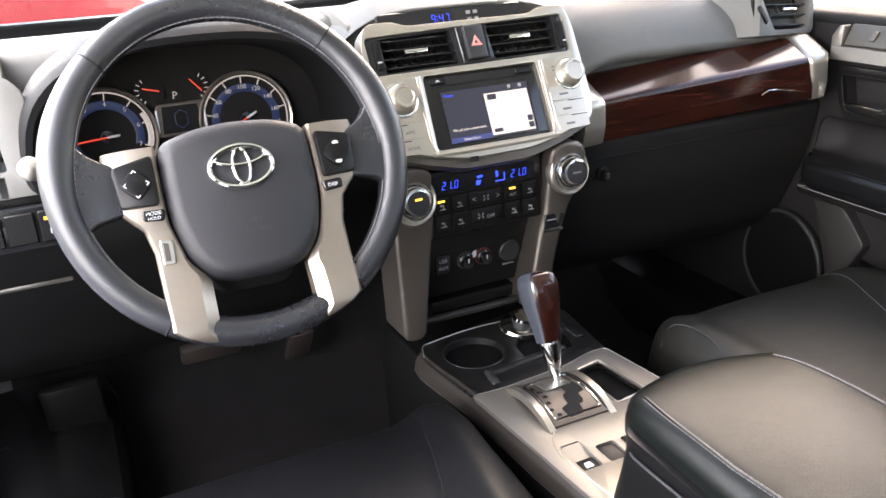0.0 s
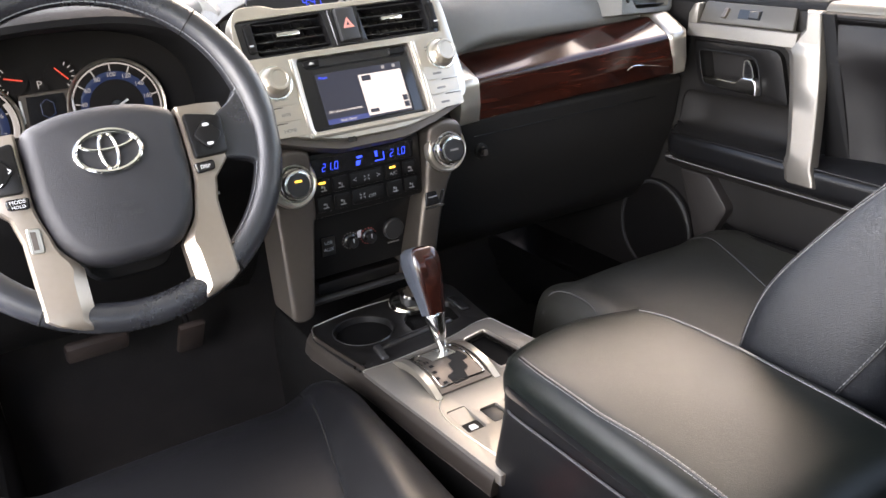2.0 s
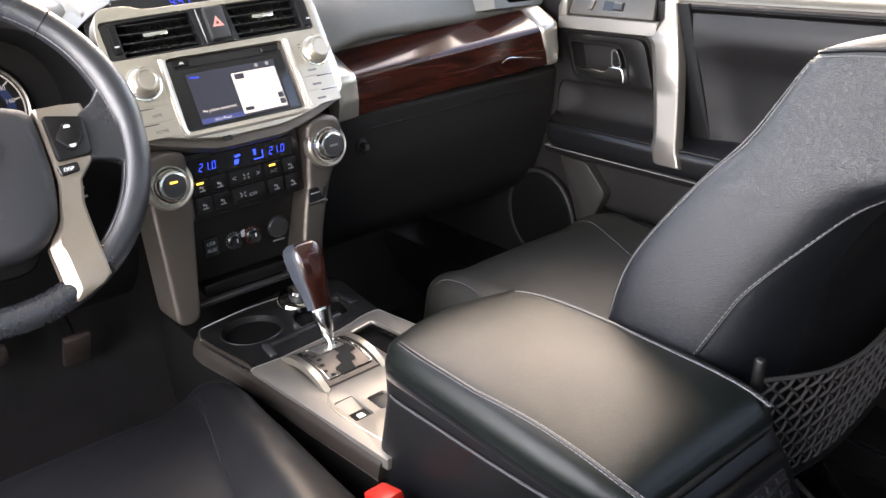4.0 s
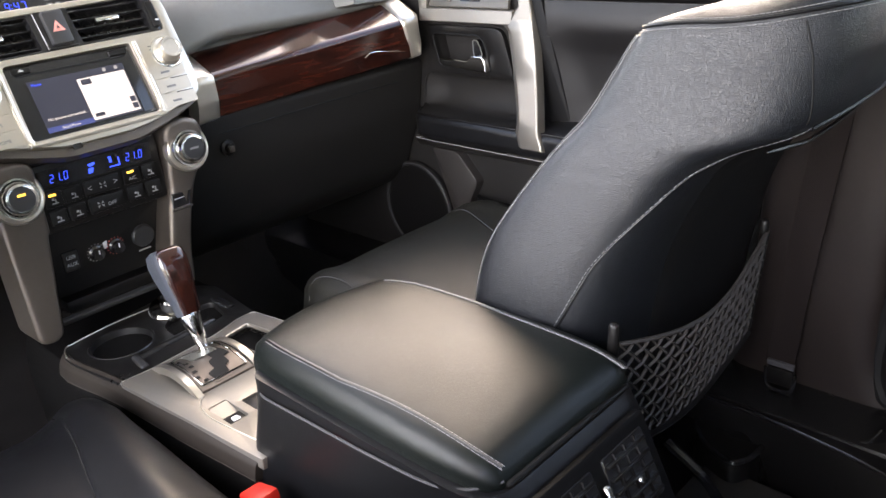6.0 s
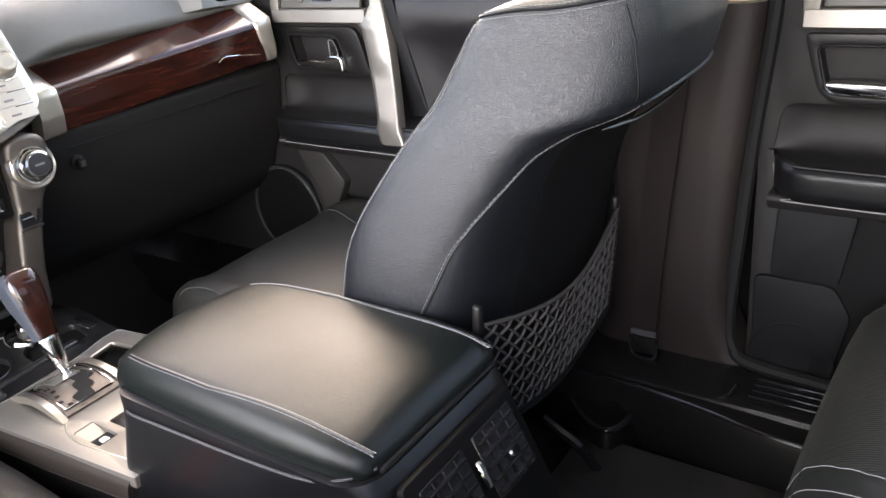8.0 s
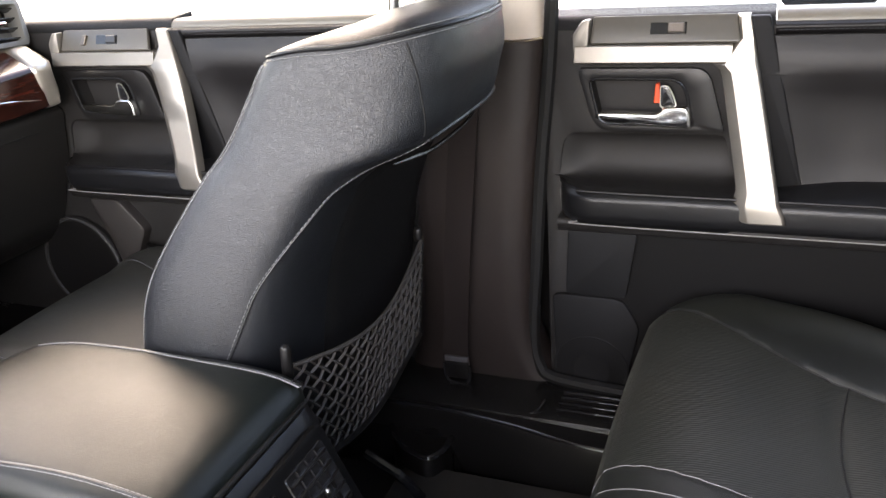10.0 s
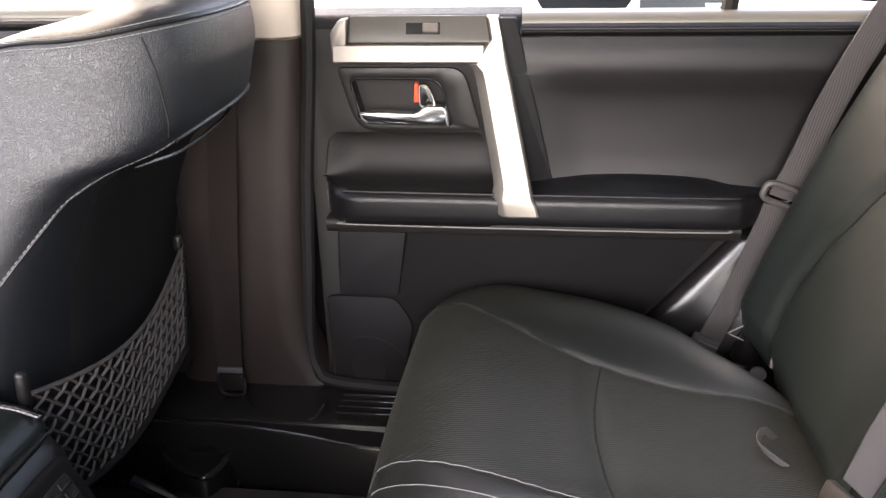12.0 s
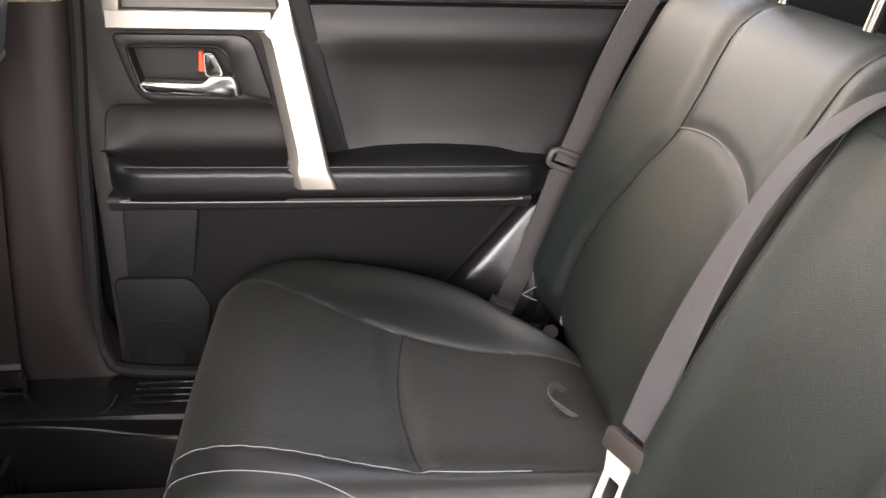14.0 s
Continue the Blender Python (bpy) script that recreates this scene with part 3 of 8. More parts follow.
pane("window_rear", (0.715, -0.95, 0.829), (0.715, -1.76, 0.829), (0.64, -1.74, 1.35), (0.64, -0.95, 1.35), "clear side window of the rear door")

# unseen pane; its added tint keeps rear light off the backrests
pane("window_tailgate", (-0.62, -2.31, 0.93), (0.62, -2.31, 0.93), (0.56, -2.28, 1.36), (-0.56, -2.28, 1.36), "unseen tailgate glass, tint added to dim light from behind", DIMMING_GLASS).visible_shadow = True

single("window_divider", tube([(0.706, -1.468, 0.825), (0.690, -1.478, 0.95), (0.640, -1.508, 1.34)], 0.011, 8, up=(1, 0, 0)), RUBBER, "black divider post of the rear side window", "trim", kind="structure")

# ---- centre pillar with its belt ----
pillar = thing("pillar_centre", (0.66, -0.8, 0.27), "black plastic centre pillar with beige upper trim", "pillar", kind="structure")


def pillar_ring(z):
    x = lerp([(0.2, 0.648), (0.5, 0.642), (0.80, 0.640), (1.36, 0.58)], z)
    f = lerp([(0.24, -0.65), (0.30, -0.675), (0.42, -0.69), (0.8, -0.70), (1.36, -0.73)], z)
    r = lerp([(0.24, -0.95), (0.28, -0.902), (0.36, -0.878), (0.5, -0.884), (0.8, -0.909), (1.36, -0.93)], z)
    p = rounded([(x + 0.07, f), (x + 0.012, f - 0.004), (x, f - 0.03), (x, r + 0.035), (x + 0.012, r + 0.004), (x + 0.07, r)], 0.014, 3)
    return [Vector((q[0], q[1], z)) for q in p]


part("lower_trim", loft([pillar_ring(z) for z in (0.24, 0.27, 0.30, 0.34, 0.40, 0.5, 0.6, 0.7, 0.79, 0.801)]), PILLAR_TRIM, pillar)
part("upper_trim", loft([[p + Vector((0.003, 0, 0)) for p in pillar_ring(z)] for z in (0.804, 0.82, 0.95, 1.1, 1.25, 1.36)]), BEIGE, pillar, "beige upper pillar trim")
part("door_seal", tube(spline([(0.668, -0.930, 1.2), (0.668, -0.918, 0.83), (0.668, -0.898, 0.62), (0.668, -0.886, 0.46), (0.666, -0.878, 0.34), (0.660, -0.888, 0.288), (0.650, -0.925, 0.270), (0.64, -1.09, 0.266)], 6), 0.010, 8, up=(1, 0, 0)), RUBBER, pillar, "black rubber door seal")

belt = thing("front_seat_belt", (0.626, -0.73, 0.3), "brown-grey seat belt webbing hanging down the centre pillar", "seat belt", shift=(0, -0.032, -0.034))
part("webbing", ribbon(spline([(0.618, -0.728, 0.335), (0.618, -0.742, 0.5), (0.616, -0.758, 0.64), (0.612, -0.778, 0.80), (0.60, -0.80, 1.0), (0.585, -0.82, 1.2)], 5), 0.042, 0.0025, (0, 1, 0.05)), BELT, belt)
part("anchor_loop", tube(spline([(0.615, -0.709, 0.328), (0.613, -0.714, 0.300), (0.613, -0.733, 0.294), (0.613, -0.750, 0.300), (0.615, -0.752, 0.328)], 5), 0.0030, 8), GLOSS_BLACK, belt, "dark steel anchor loop")
part("anchor_sleeve", rbox((0.617, -0.731, 0.318), (0.012, 0.040, 0.030), 0.004), PLASTIC, belt)
part("stitched_fold", rbox((0.615, -0.731, 0.339), (0.006, 0.041, 0.010), 0.002), BELT_LIGHT, belt, "stitched pale grey fold of webbing")

# ---- doors ----


def door(name, yo, y_front, y_rear, label, rear, lean):
    """A closed door's trim; yo is where its handle group starts."""
    d = thing(name, (0.69, (y_front + y_rear) / 2, 0.25), label, "car door", kind="structure")
    # local u runs to the back of the car, v is height, n comes into the cabin
    m = axes((0.70, yo, 0), (0, -1, 0), (0, 0, 1))
    u0, u1 = yo - y_front, yo - y_rear
    up = 0.0 if rear else 0.030
    pocket = rounded([(0.006, 0.592), (0.252, 0.592), (0.233 + 0.5 * up, 0.671), (0.016, 0.669)], [0.016, 0.006, 0.012, 0.022])
    cup = rounded([(0.068, 0.686), (0.192, 0.684), (0.178, 0.747), (0.053, 0.747)], [0.014, 0.006, 0.022, 0.010])
    edge = 0.814 if rear else 0.8245
    out = rounded([(u0, 0.24), (u1, 0.24), (u1, edge), (u0, edge)], 0.02)
    if rear:
        # the back edge is cut away round the wheel arch
        out = rounded([(u0, 0.24), (0.345, 0.24), (0.600, 0.548), (0.680, 0.66), (u1, edge), (u0, edge)], [0.02, 0.02, 0.03, 0.03, 0.01, 0.02])
    part("door_panel", prism(out, 0.030, [pocket, cup], 0.004, 2, m), LOWER_TRIM, d)
    part("cup_back", prism([(0.03, 0.675), (0.24, 0.675), (0.24, 0.77), (0.03, 0.77)], 0.004, m=m, base=0.004), LOWER_TRIM, d)
    part("map_pocket", sheet(lambda s, t: m @ Vector((-0.004 + (0.275 + 0.5 * up) * s, curve([(0, 0.6060), (0.06, 0.6038), (0.14, 0.6042), (0.25, 0.609), (0.5, 0.630), (0.8, 0.660), (1, 0.678)], t), 0.029 + (curve([(0, 0.092), (0.06, 0.066), (0.14, 0.038), (0.25, 0.022), (0.5, 0.011), (0.8, 0.012), (1, 0.029)], t) - 0.029) * min(1.0, s / 0.24) ** 2 * (3 - 2 * min(1.0, s / 0.24)))), 40, 24, (0.008, 0, 0)), LOWER_TRIM, d, "scooped black map pocket", sharp=70)
    part("outer_skin", prism([(u0 - 0.01, 0.0), (u1 + 0.01, 0.0), (u1 + 0.01, edge - 0.02), (u0 - 0.01, edge - 0.02)], 0.004, m=m, base=-0.10), BODY_PAINT, d)
    # soft belt line roll over the top edge
    zr = 0.808 if rear else 0.8185
    top = zr + 0.009
    roll = rounded([(0.73, zr - 0.008), (0.667, zr - 0.008), (0.660, zr + 0.004), (0.668, top), (0.73, top + 0.004)], [0, 0.006, 0.008, 0.006, 0], 4)
    part("belt_roll", along_y([(p[0], p[1]) for p in roll], yo - 0.285, y_rear), DOOR_LEATHER, d, "black stitched leather top roll")
    # ledge painted pale, as the window lights it
    ledge = rounded([(0.73, zr), (0.670, zr), (0.670, zr + 0.014), (0.680, zr + 0.022), (0.73, zr + 0.020)], [0, 0.002, 0.008, 0.012, 0], 4)
    part("window_trim", along_y([(p[0], p[1]) for p in ledge], yo - 0.285, y_rear), LIT_LEDGE, d, "ledge under the window, daylight put into its pale taupe")
    dz = -0.0145 if rear else 0.0
    roll2 = rounded([(0.73, 0.815 + dz), (0.675, 0.815 + dz), (0.668, 0.828 + dz), (0.678, 0.842 + dz), (0.73, 0.846 + dz)], [0, 0.006, 0.012, 0.02, 0], 4)
    part("belt_roll_front", along_y([(p[0], p[1]) for p in roll2], y_front, yo - 0.284), PLASTIC_SOFT, d)
    # padded insert behind the grab strap, sunk in the middle
    a, b = (u1 - 0.16 if rear else u1 - 0.01), 0.600

    def ins(s, t):
        lo = lean + 0.024 + (0.252 + up - lean) * t
        u = lo + (a - lo) * s
        v = b + (zr - 0.008 - b) * t
        n = curve([(0, 0.043), (0.08, 0.0395), (0.2, 0.0355), (0.36, 0.0335), (0.5, 0.0335), (0.62, 0.0355), (0.73, 0.0400), (0.81, 0.0425), (0.90, 0.0405), (1, 0.034)], t)
        n += (0.046 - n) * max(0, 1 - 8 * s) * (0.6 if t < 0.8 else 0.3)
        return m @ Vector((u, v, n))

    part("padded_insert", sheet(ins, 24, 40, (0.03, 0, 0)), DOOR_LEATHER, d, "black leather padded insert")
    pts = [Vector((0.6595, yo - 0.29 - k * 0.02, zr)) for k in range(int((u1 - 0.30) / 0.02) + 1)]
    part("stitching", stitches(pts, r=0.0004, up=(1, 0, 0)), THREAD_DARK, d)
    # strip between strap and insert
    strip = rounded([(0.252 + up, 0.826), (0.278 + up, 0.826), (lean + 0.022, 0.606), (lean - 0.022, 0.606)], 0.004)
    part("divider", prism(strip, 0.012, (), 0.003, 2, m, 0.032), PLASTIC_SOFT, d)
    part("divider_seam", prism([(0.268 + up, 0.754), (0.300 + up, 0.754), (0.3005 + up, 0.752), (0.2685 + up, 0.752)], 0.001, m=m, base=0.0436), RUBBER, d)
    # handle bezel
    bez = rounded([(0.062, 0.673), (0.232 + 0.4 * up, 0.676), (0.208 + 0.4 * up, 0.761), (0.037, 0.761)], [0.03, 0.006, 0.020, 0.008], 5)
    part("handle_bezel", prism(bez, 0.010, [cup], 0.004, 2, m, 0.030), PLASTIC, d, "charcoal bezel round the inner handle")
    rim = [m @ Vector((p[0], p[1], 0.040)) for p in cup]
    part("bezel_rim", tube(rim, 0.0022, 8, True, up=(1, 0, 0)), GLOSS_BLACK if rear else PLASTIC_SOFT, d)
    lev = rounded([(0.060, 0.691), (0.100, 0.686), (0.190, 0.683), (0.189, 0.700), (0.184, 0.712), (0.156, 0.712), (0.146, 0.702), (0.100, 0.703), (0.061, 0.701)],
                  [0.004, 0.02, 0.004, 0.006, 0.008, 0.006, 0.006, 0.02, 0.004], 4)
    bm = prism(lev, 0.014, (), 0.005, 4)
    for v in bm.verts:
        v.co.z += 0.026 + 0.012 * max(0, min(1, (v.co.x - 0.06) / 0.08))
    lever = part("door_handle", moved(bm, m), CHROME, d, "polished chrome pull lever")
    tab = rounded([(0.148, 0.708), (0.170, 0.708), (0.164, 0.726), (0.158, 0.737), (0.148, 0.737)], 0.005)
    lock = part("lock_tab", prism(tab, 0.010, (), 0.003, 2, m, 0.024), GLOSS_BLACK, d)
    part("tab_rim", tube([m @ Vector((p[0], p[1], 0.0345)) for p in tab], 0.0009, 6, True, up=(1, 0, 0)), STEEL, lock)
    if rear:
        part("lock_marker", prism(rounded([(0.1395, 0.714), (0.1475, 0.714), (0.1462, 0.740), (0.1415, 0.740)], 0.0015), 0.010, (), 0.001, 1, m, 0.026), ORANGE, d, "orange lock marker")
    # silver trim: a bar under the switch plate that bends down into the grab strap
    def mix(v, a, b):
        return a[1] + (b[1] - a[1]) * (a[0] - v) / (a[0] - b[0])

    def n_at(v):
        return curve([(0.552, 0.090), (0.580, 0.090), (0.605, 0.086), (0.640, 0.074), (0.72, 0.051), (0.795, 0.036), (0.83, 0.030)], v)

    section = ((-1, -0.004), (-1, 0.0030), (-0.94, 0.0055), (-0.52, 0.0145), (-0.42, 0.0160), (0.86, 0.0160), (0.95, 0.0145), (1, 0.0110), (1, -0.004))
    flat_section = ((-1, -0.004), (-1, 0.0070), (-0.94, 0.0105), (-0.80, 0.0153), (-0.72, 0.0160), (0.88, 0.0160), (0.96, 0.0148), (1, 0.0125), (1, -0.004))
    rings = []
    vs = [0.828, 0.826, 0.815, 0.80, 0.79, 0.782, 0.775, 0.768, 0.760, 0.75, 0.735, 0.72, 0.70, 0.68, 0.66, 0.64, 0.625, 0.612, 0.600, 0.592, 0.584, 0.577, 0.574]
    for i, v in enumerate(vs):
        low_l = lean - 0.049
        lo = mix(v, (0.75, 0.2255 + 0.6 * up), (0.574, low_l))
        if v > 0.75:
            lo = lerp([(0.75, 0.2255), (0.760, 0.2225), (0.7685, 0.2120), (0.79, 0.232), (0.80, 0.2425), (0.83, 0.2390)], v) + 0.6 * up
        if v < 0.614:
            lo -= 0.007 * min(1, (0.614 - v) / 0.012)
        hi = mix(v, (0.83, 0.2545 + 1.1 * up), (0.574, low_l + 0.050))
        if v < 0.600:
            hi += 0.004 * min(1, (0.600 - v) / 0.012)
        end = 0.75 if i in (0, len(vs) - 1) else 1.0
        rings.append([m @ Vector(((lo + hi) / 2 + a * (hi - lo) / 2, v, n_at(v) + rise * end)) for a, rise in section])
    bar = [[m @ Vector((u, 0.781 + a * 0.0122, n_at(0.781 + a * 0.0122) - 0.0003 + rise * (0.7 if u < 0.037 else 1))) for a, rise in flat_section] for u in (0.035, 0.037, 0.08, 0.12, 0.16, 0.20, 0.236 if rear else 0.256)]
    tab = prism(rounded([(0.034, 0.808), (0.046, 0.825), (0.057, 0.827), (0.053, 0.785), (0.034, 0.785)], 0.003), 0.0148, (), 0.003, 2, m, 0.0365)
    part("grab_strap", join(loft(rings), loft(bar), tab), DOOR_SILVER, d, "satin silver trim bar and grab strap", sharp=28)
    # switch plate, tipped towards the cabin
    ms = axes((0.654, yo - 0.055, 0.7945), (0, -1, 0), (0.36, 0, 0.93))
    part("switch_plate", prism(rounded([(0.001, 0.0), (0.190, 0.0), (0.184, 0.036), (0.004, 0.036)], 0.004), 0.006, (), 0.0025, 2, ms, -0.003), SWITCH_GREY, d, "charcoal window switch plate")
    part("switch_recess", prism([(0.079, 0.011), (0.124, 0.011), (0.124, 0.026), (0.079, 0.026)], 0.001, m=ms, base=0.0026), GLOSS_BLACK, d)
    part("window_switch", prism(rounded([(0.101, 0.012), (0.122, 0.012), (0.122, 0.025), (0.101, 0.025)], 0.002), 0.004, (), 0.0015, 1, ms, 0.003), SILVER_DARK if rear else DARK_GREY, d)
    if not rear:
        part("lock_switch", prism(rounded([(0.046, 0.009), (0.056, 0.009), (0.060, 0.026), (0.052, 0.026)], 0.002), 0.005, (), 0.0015, 1, ms, 0.0025), SILVER_DARK, d)
    # arm rest ledge with its stitched pad
    ya = yo - 0.010
    back = yo - 0.615 if rear else y_rear + 0.13
    rings = []
    for k, (y, g, h) in enumerate(((ya, 0.0, 0.62), (ya - 0.004, 0.28, 0.80), (ya - 0.012, 0.55, 0.93), (ya - 0.024, 0.80, 0.99), (ya - 0.040, 0.95, 1), (ya - 0.06, 1, 1), (ya - 0.236, 1, 1), (ya - 0.242, 1, 1), *[(ya - 0.29 - 0.27 * q / 8, 1, 1) for q in range(9)], (back + 0.04, 0.97, 1), (back + 0.012, 0.7, 0.92), (back, 0.3, 0.8))):
        # the elbow pad behind the strap is crowned
        w = max(0.0, min(1.0, (yo - 0.31 - y) / 0.26))
        crown = 0.013 * math.sin(math.pi * w) ** 0.5 if w < 1 else 0.0
        lip = 0.622 if y > ya - 0.240 else 0.69
        arm = rounded([(lip, 0.606 + crown), (min(0.652, lip - 0.006), 0.605 + crown), (min(0.615, lip - 0.011), 0.604), (0.601, 0.596), (0.602, 0.566), (0.614, 0.555), (lip, 0.550)], [0, 0.02, 0.012, 0.012, 0.010, 0.01, 0], 4)
        rings.append([Vector((0.672 + (p[0] - 0.672) * g if p[0] < 0.672 else p[0], y, 0.58 + (p[1] - 0.58) * h)) for p in arm])
    part("arm_rest", loft(rings), LEATHER_FINE, d, "black leather arm rest")
    end = [(0.666, ya - 0.001, 0.598), (0.652, ya - 0.008, 0.6025), (0.634, ya - 0.020, 0.6045), (0.6165, ya - 0.040, 0.6040), (0.6085, ya - 0.08, 0.6030)]
    part("arm_piping", tube(spline(end + [(0.6085, back + 0.10, 0.6020), (0.613, back + 0.04, 0.602), (0.63, back + 0.012, 0.600)], 5), 0.0022, 8), DOOR_LEATHER, d)
    part("arm_piping", tube(spline([(0.668, ya + 0.001, 0.585), (0.662, ya - 0.003, 0.566), (0.645, ya - 0.014, 0.5575), (0.620, ya - 0.034, 0.5555), (0.608, ya - 0.065, 0.5550), (0.606, back + 0.10, 0.5550), (0.612, back + 0.05, 0.556)], 6), 0.0010, 6), GREY_INK, d)
    part("stitching", stitches([Vector((0.6075, ya - 0.05 - 0.02 * k, 0.5995)) for k in range(int((ya - 0.09 - back) / 0.02))], r=0.0004), THREAD_DARK, d)
    low = rounded([(0.69, 0.553), (0.634, 0.553), (0.630, 0.546), (0.640, 0.530), (0.69, 0.526)], [0, 0.004, 0.004, 0.006, 0], 3)
    part("lower_ledge", along_y([(p[0], p[1]) for p in low], ya - 0.002, back + 0.03), LOWER_TRIM, d)
    return d


part("base_edge", tube(spline([(0.580, -0.770, 0.2500), (0.575, -0.805, 0.2505), (0.571, -0.860, 0.2510), (0.571, -0.900, 0.2520), (0.590, -0.915, 0.268)], 6), 0.0034, 8), SILL_PLASTIC, pillar, "glossy lower edge of the pillar trim")

front_door = door("door_front", 0.002, 0.45, -0.735, "closed front door with black trim and satin silver grab strap", False, 0.346)
rear_door = door("door_rear", -0.917, -0.905, -1.80, "closed rear door with black trim and satin silver grab strap", True, 0.310)
# lower parts of the front door: speaker, strut and bottle pocket
part("speaker_grille", loft([[Vector((0.668 - d, 0.030 + r * math.cos(a), 0.380 + 1.05 * r * math.sin(a))) for a in [2 * math.pi * k / 36 for k in range(36)]] for d, r in ((0, 0.096), (0.008, 0.094), (0.012, 0.087), (0.009, 0.078))]), PLASTIC, front_door)
part("speaker_ring", tube([Vector((0.658, 0.030 + 0.092 * math.cos(a), 0.380 + 0.097 * math.sin(a))) for a in [2 * math.pi * k / 44 for k in range(44)]], 0.0045, 8, True, up=(1, 0, 0)), DARK_GREY, front_door, "charcoal speaker ring")
part("door_strut", prism(rounded([(0.030, 0.525), (0.100, 0.525), (0.150, 0.470), (0.118, 0.410), (0.112, 0.26), (0.078, 0.26), (0.080, 0.385), (0.060, 0.450)], 0.012), 0.022, (), 0.008, 2, axes((0.70, 0, 0), (0, -1, 0), (0, 0, 1)), 0.028), STRUT_GREY, front_door, "grey door strut")
# darkness of the open pocket, put into a dull black face
part("bottle_pocket", sheet(lambda s, t: (0.655 - 0.05 * math.sin(math.pi * s) ** 0.6, -0.14 - 0.36 * s, 0.24 + (0.20 + 0.02 * math.sin(math.pi * s)) * t), 16, 4, (0.01, 0, 0)), DULL_BLACK, front_door)
# lower parts of the rear door
part("speaker_grille", loft([[Vector((0.6585 - d, -0.972 + r * math.cos(a), 0.290 + r * math.sin(a))) for a in [2 * math.pi * k / 36 for k in range(36)]] for d, r in ((0, 0.060), (0.0012, 0.0585), (0.0012, 0.0575), (0.0004, 0.056), (0.0006, 0.0))]), PLASTIC_SOFT, rear_door, "round black speaker grille")
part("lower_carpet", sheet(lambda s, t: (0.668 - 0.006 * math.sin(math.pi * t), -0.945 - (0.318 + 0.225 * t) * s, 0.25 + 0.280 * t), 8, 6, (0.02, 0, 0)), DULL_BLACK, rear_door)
part("kick_panel", prism(rounded([(0.004, 0.262), (0.112, 0.262), (0.134, 0.372), (0.108, 0.417), (0.0, 0.418)], 0.014), 0.006, (), 0.003, 2, axes((0.664, -0.912, 0), (0, -1, 0), (0, 0, 1))), PLASTIC_SOFT, rear_door)
part("upper_kick_panel", prism(rounded([(0.022, 0.421), (0.112, 0.420), (0.128, 0.524), (0.026, 0.524)], 0.006), 0.006, (), 0.002, 2, axes((0.664, -0.912, 0), (0, -1, 0), (0, 0, 1))), PLASTIC_SOFT, rear_door)
part("kick_carpet", sheet(lambda s, t: (0.664 - 0.002 * math.sin(9 * s), -0.942 - 0.085 * s, 0.262 + (0.12 - 0.05 * s * s) * t), 8, 4, (0.01, 0, 0)), CARPET, rear_door)

# ---- dashboard ----
DX = -0.370
dash = thing("dashboard", (0, 0.2, 0.45), "grey and black dashboard with dark wood trim and silver frames", "dashboard")
pas = [(0.80, 0.845), (0.45, 0.885), (0.20, 0.898), (0.11, 0.893), (0.065, 0.875), (0.035, 0.845), (0.020, 0.812), (0.030, 0.800), (0.055, 0.795), (0.06, 0.70), (0.80, 0.70)]
top = rounded([(p[0], p[1]) for p in pas], 0.025, 3)
part("dash_top", along_x([(p[0], p[1]) for p in top], 0.150, 0.66, 20, lambda x: (0.02 * ((x - 0.15) / 0.5) ** 2, -0.012 * ((x - 0.15) / 0.5) ** 2 - 0.022 * max(0.0, (0.285 - x) / 0.1) ** 2)), DASH_GREY, dash, "soft grey dash top")
dl = rounded([(0.80, 0.845), (0.45, 0.880), (0.22, 0.895), (0.12, 0.885), (0.07, 0.85), (0.06, 0.70), (0.80, 0.70)], 0.02, 3)
part("dash_top_driver", along_x([(p[0], p[1]) for p in dl], -0.70, -0.585), DASH_GREY, dash)
db = rounded([(0.80, 0.845), (0.45, 0.880), (0.22, 0.900), (0.155, 0.895), (0.150, 0.70), (0.80, 0.70)], 0.02, 3)
part("dash_top_rear", along_x([(p[0], p[1]) for p in db], -0.585, -0.150), DASH_GREY, dash)
mid = rounded([(0.80, 0.845), (0.45, 0.884), (0.22, 0.900), (0.15, 0.905), (0.085, 0.888), (0.085, 0.70), (0.80, 0.70)], 0.008, 3)
part("dash_top_centre", along_x([(p[0], p[1]) for p in mid], -0.150, 0.150), DASH_GREY, dash)


def wood_face(s, t):
    # front face up to a crisp ridge, then a slope back under the dash top
    low, ridge, back = 0.685 + 0.021 * s, 0.753 + 0.024 * s, 0.783 + 0.020 * s
    prof = [(0.0, 0.014, low), (0.08, 0.003, low + 0.004), (0.34, -0.003, low + 0.45 * (ridge - low)), (0.58, -0.001, ridge - 0.005), (0.63, 0.001, ridge - 0.001), (0.68, 0.006, ridge + 0.0024), (1.0, 0.064, back)]
    x = 0.212 + s * lerp([(0.0, 0.400), (0.6, 0.378), (1.0, 0.392)], t)
    return (x, lerp([(a, b) for a, b, c in prof], t) - 0.010 - 0.034 * max(0.0, s) ** 1.3, lerp([(a, c) for a, b, c in prof], t))


part("wood_trim", sheet(wood_face, 24, 38, (0, 0.02, -0.002)), WOOD, dash, "glossy dark red-brown wood trim", sharp=60)


def cap_face(s0, s1, grow):
    def f(s, t):
        p = Vector(wood_face(s0 + ((s1 - s0) * (1.0 if s1 < 0.5 else 0.55 + 0.60 * min(1.0, t / 0.7))) * s, t))
        g = grow * (1 - 0.5 * (2 * s - 1) ** 4)
        return p + Vector((0, -g, 0.7 * g * min(1.0, max(0.0, (t - 0.55) / 0.1))))
    return f


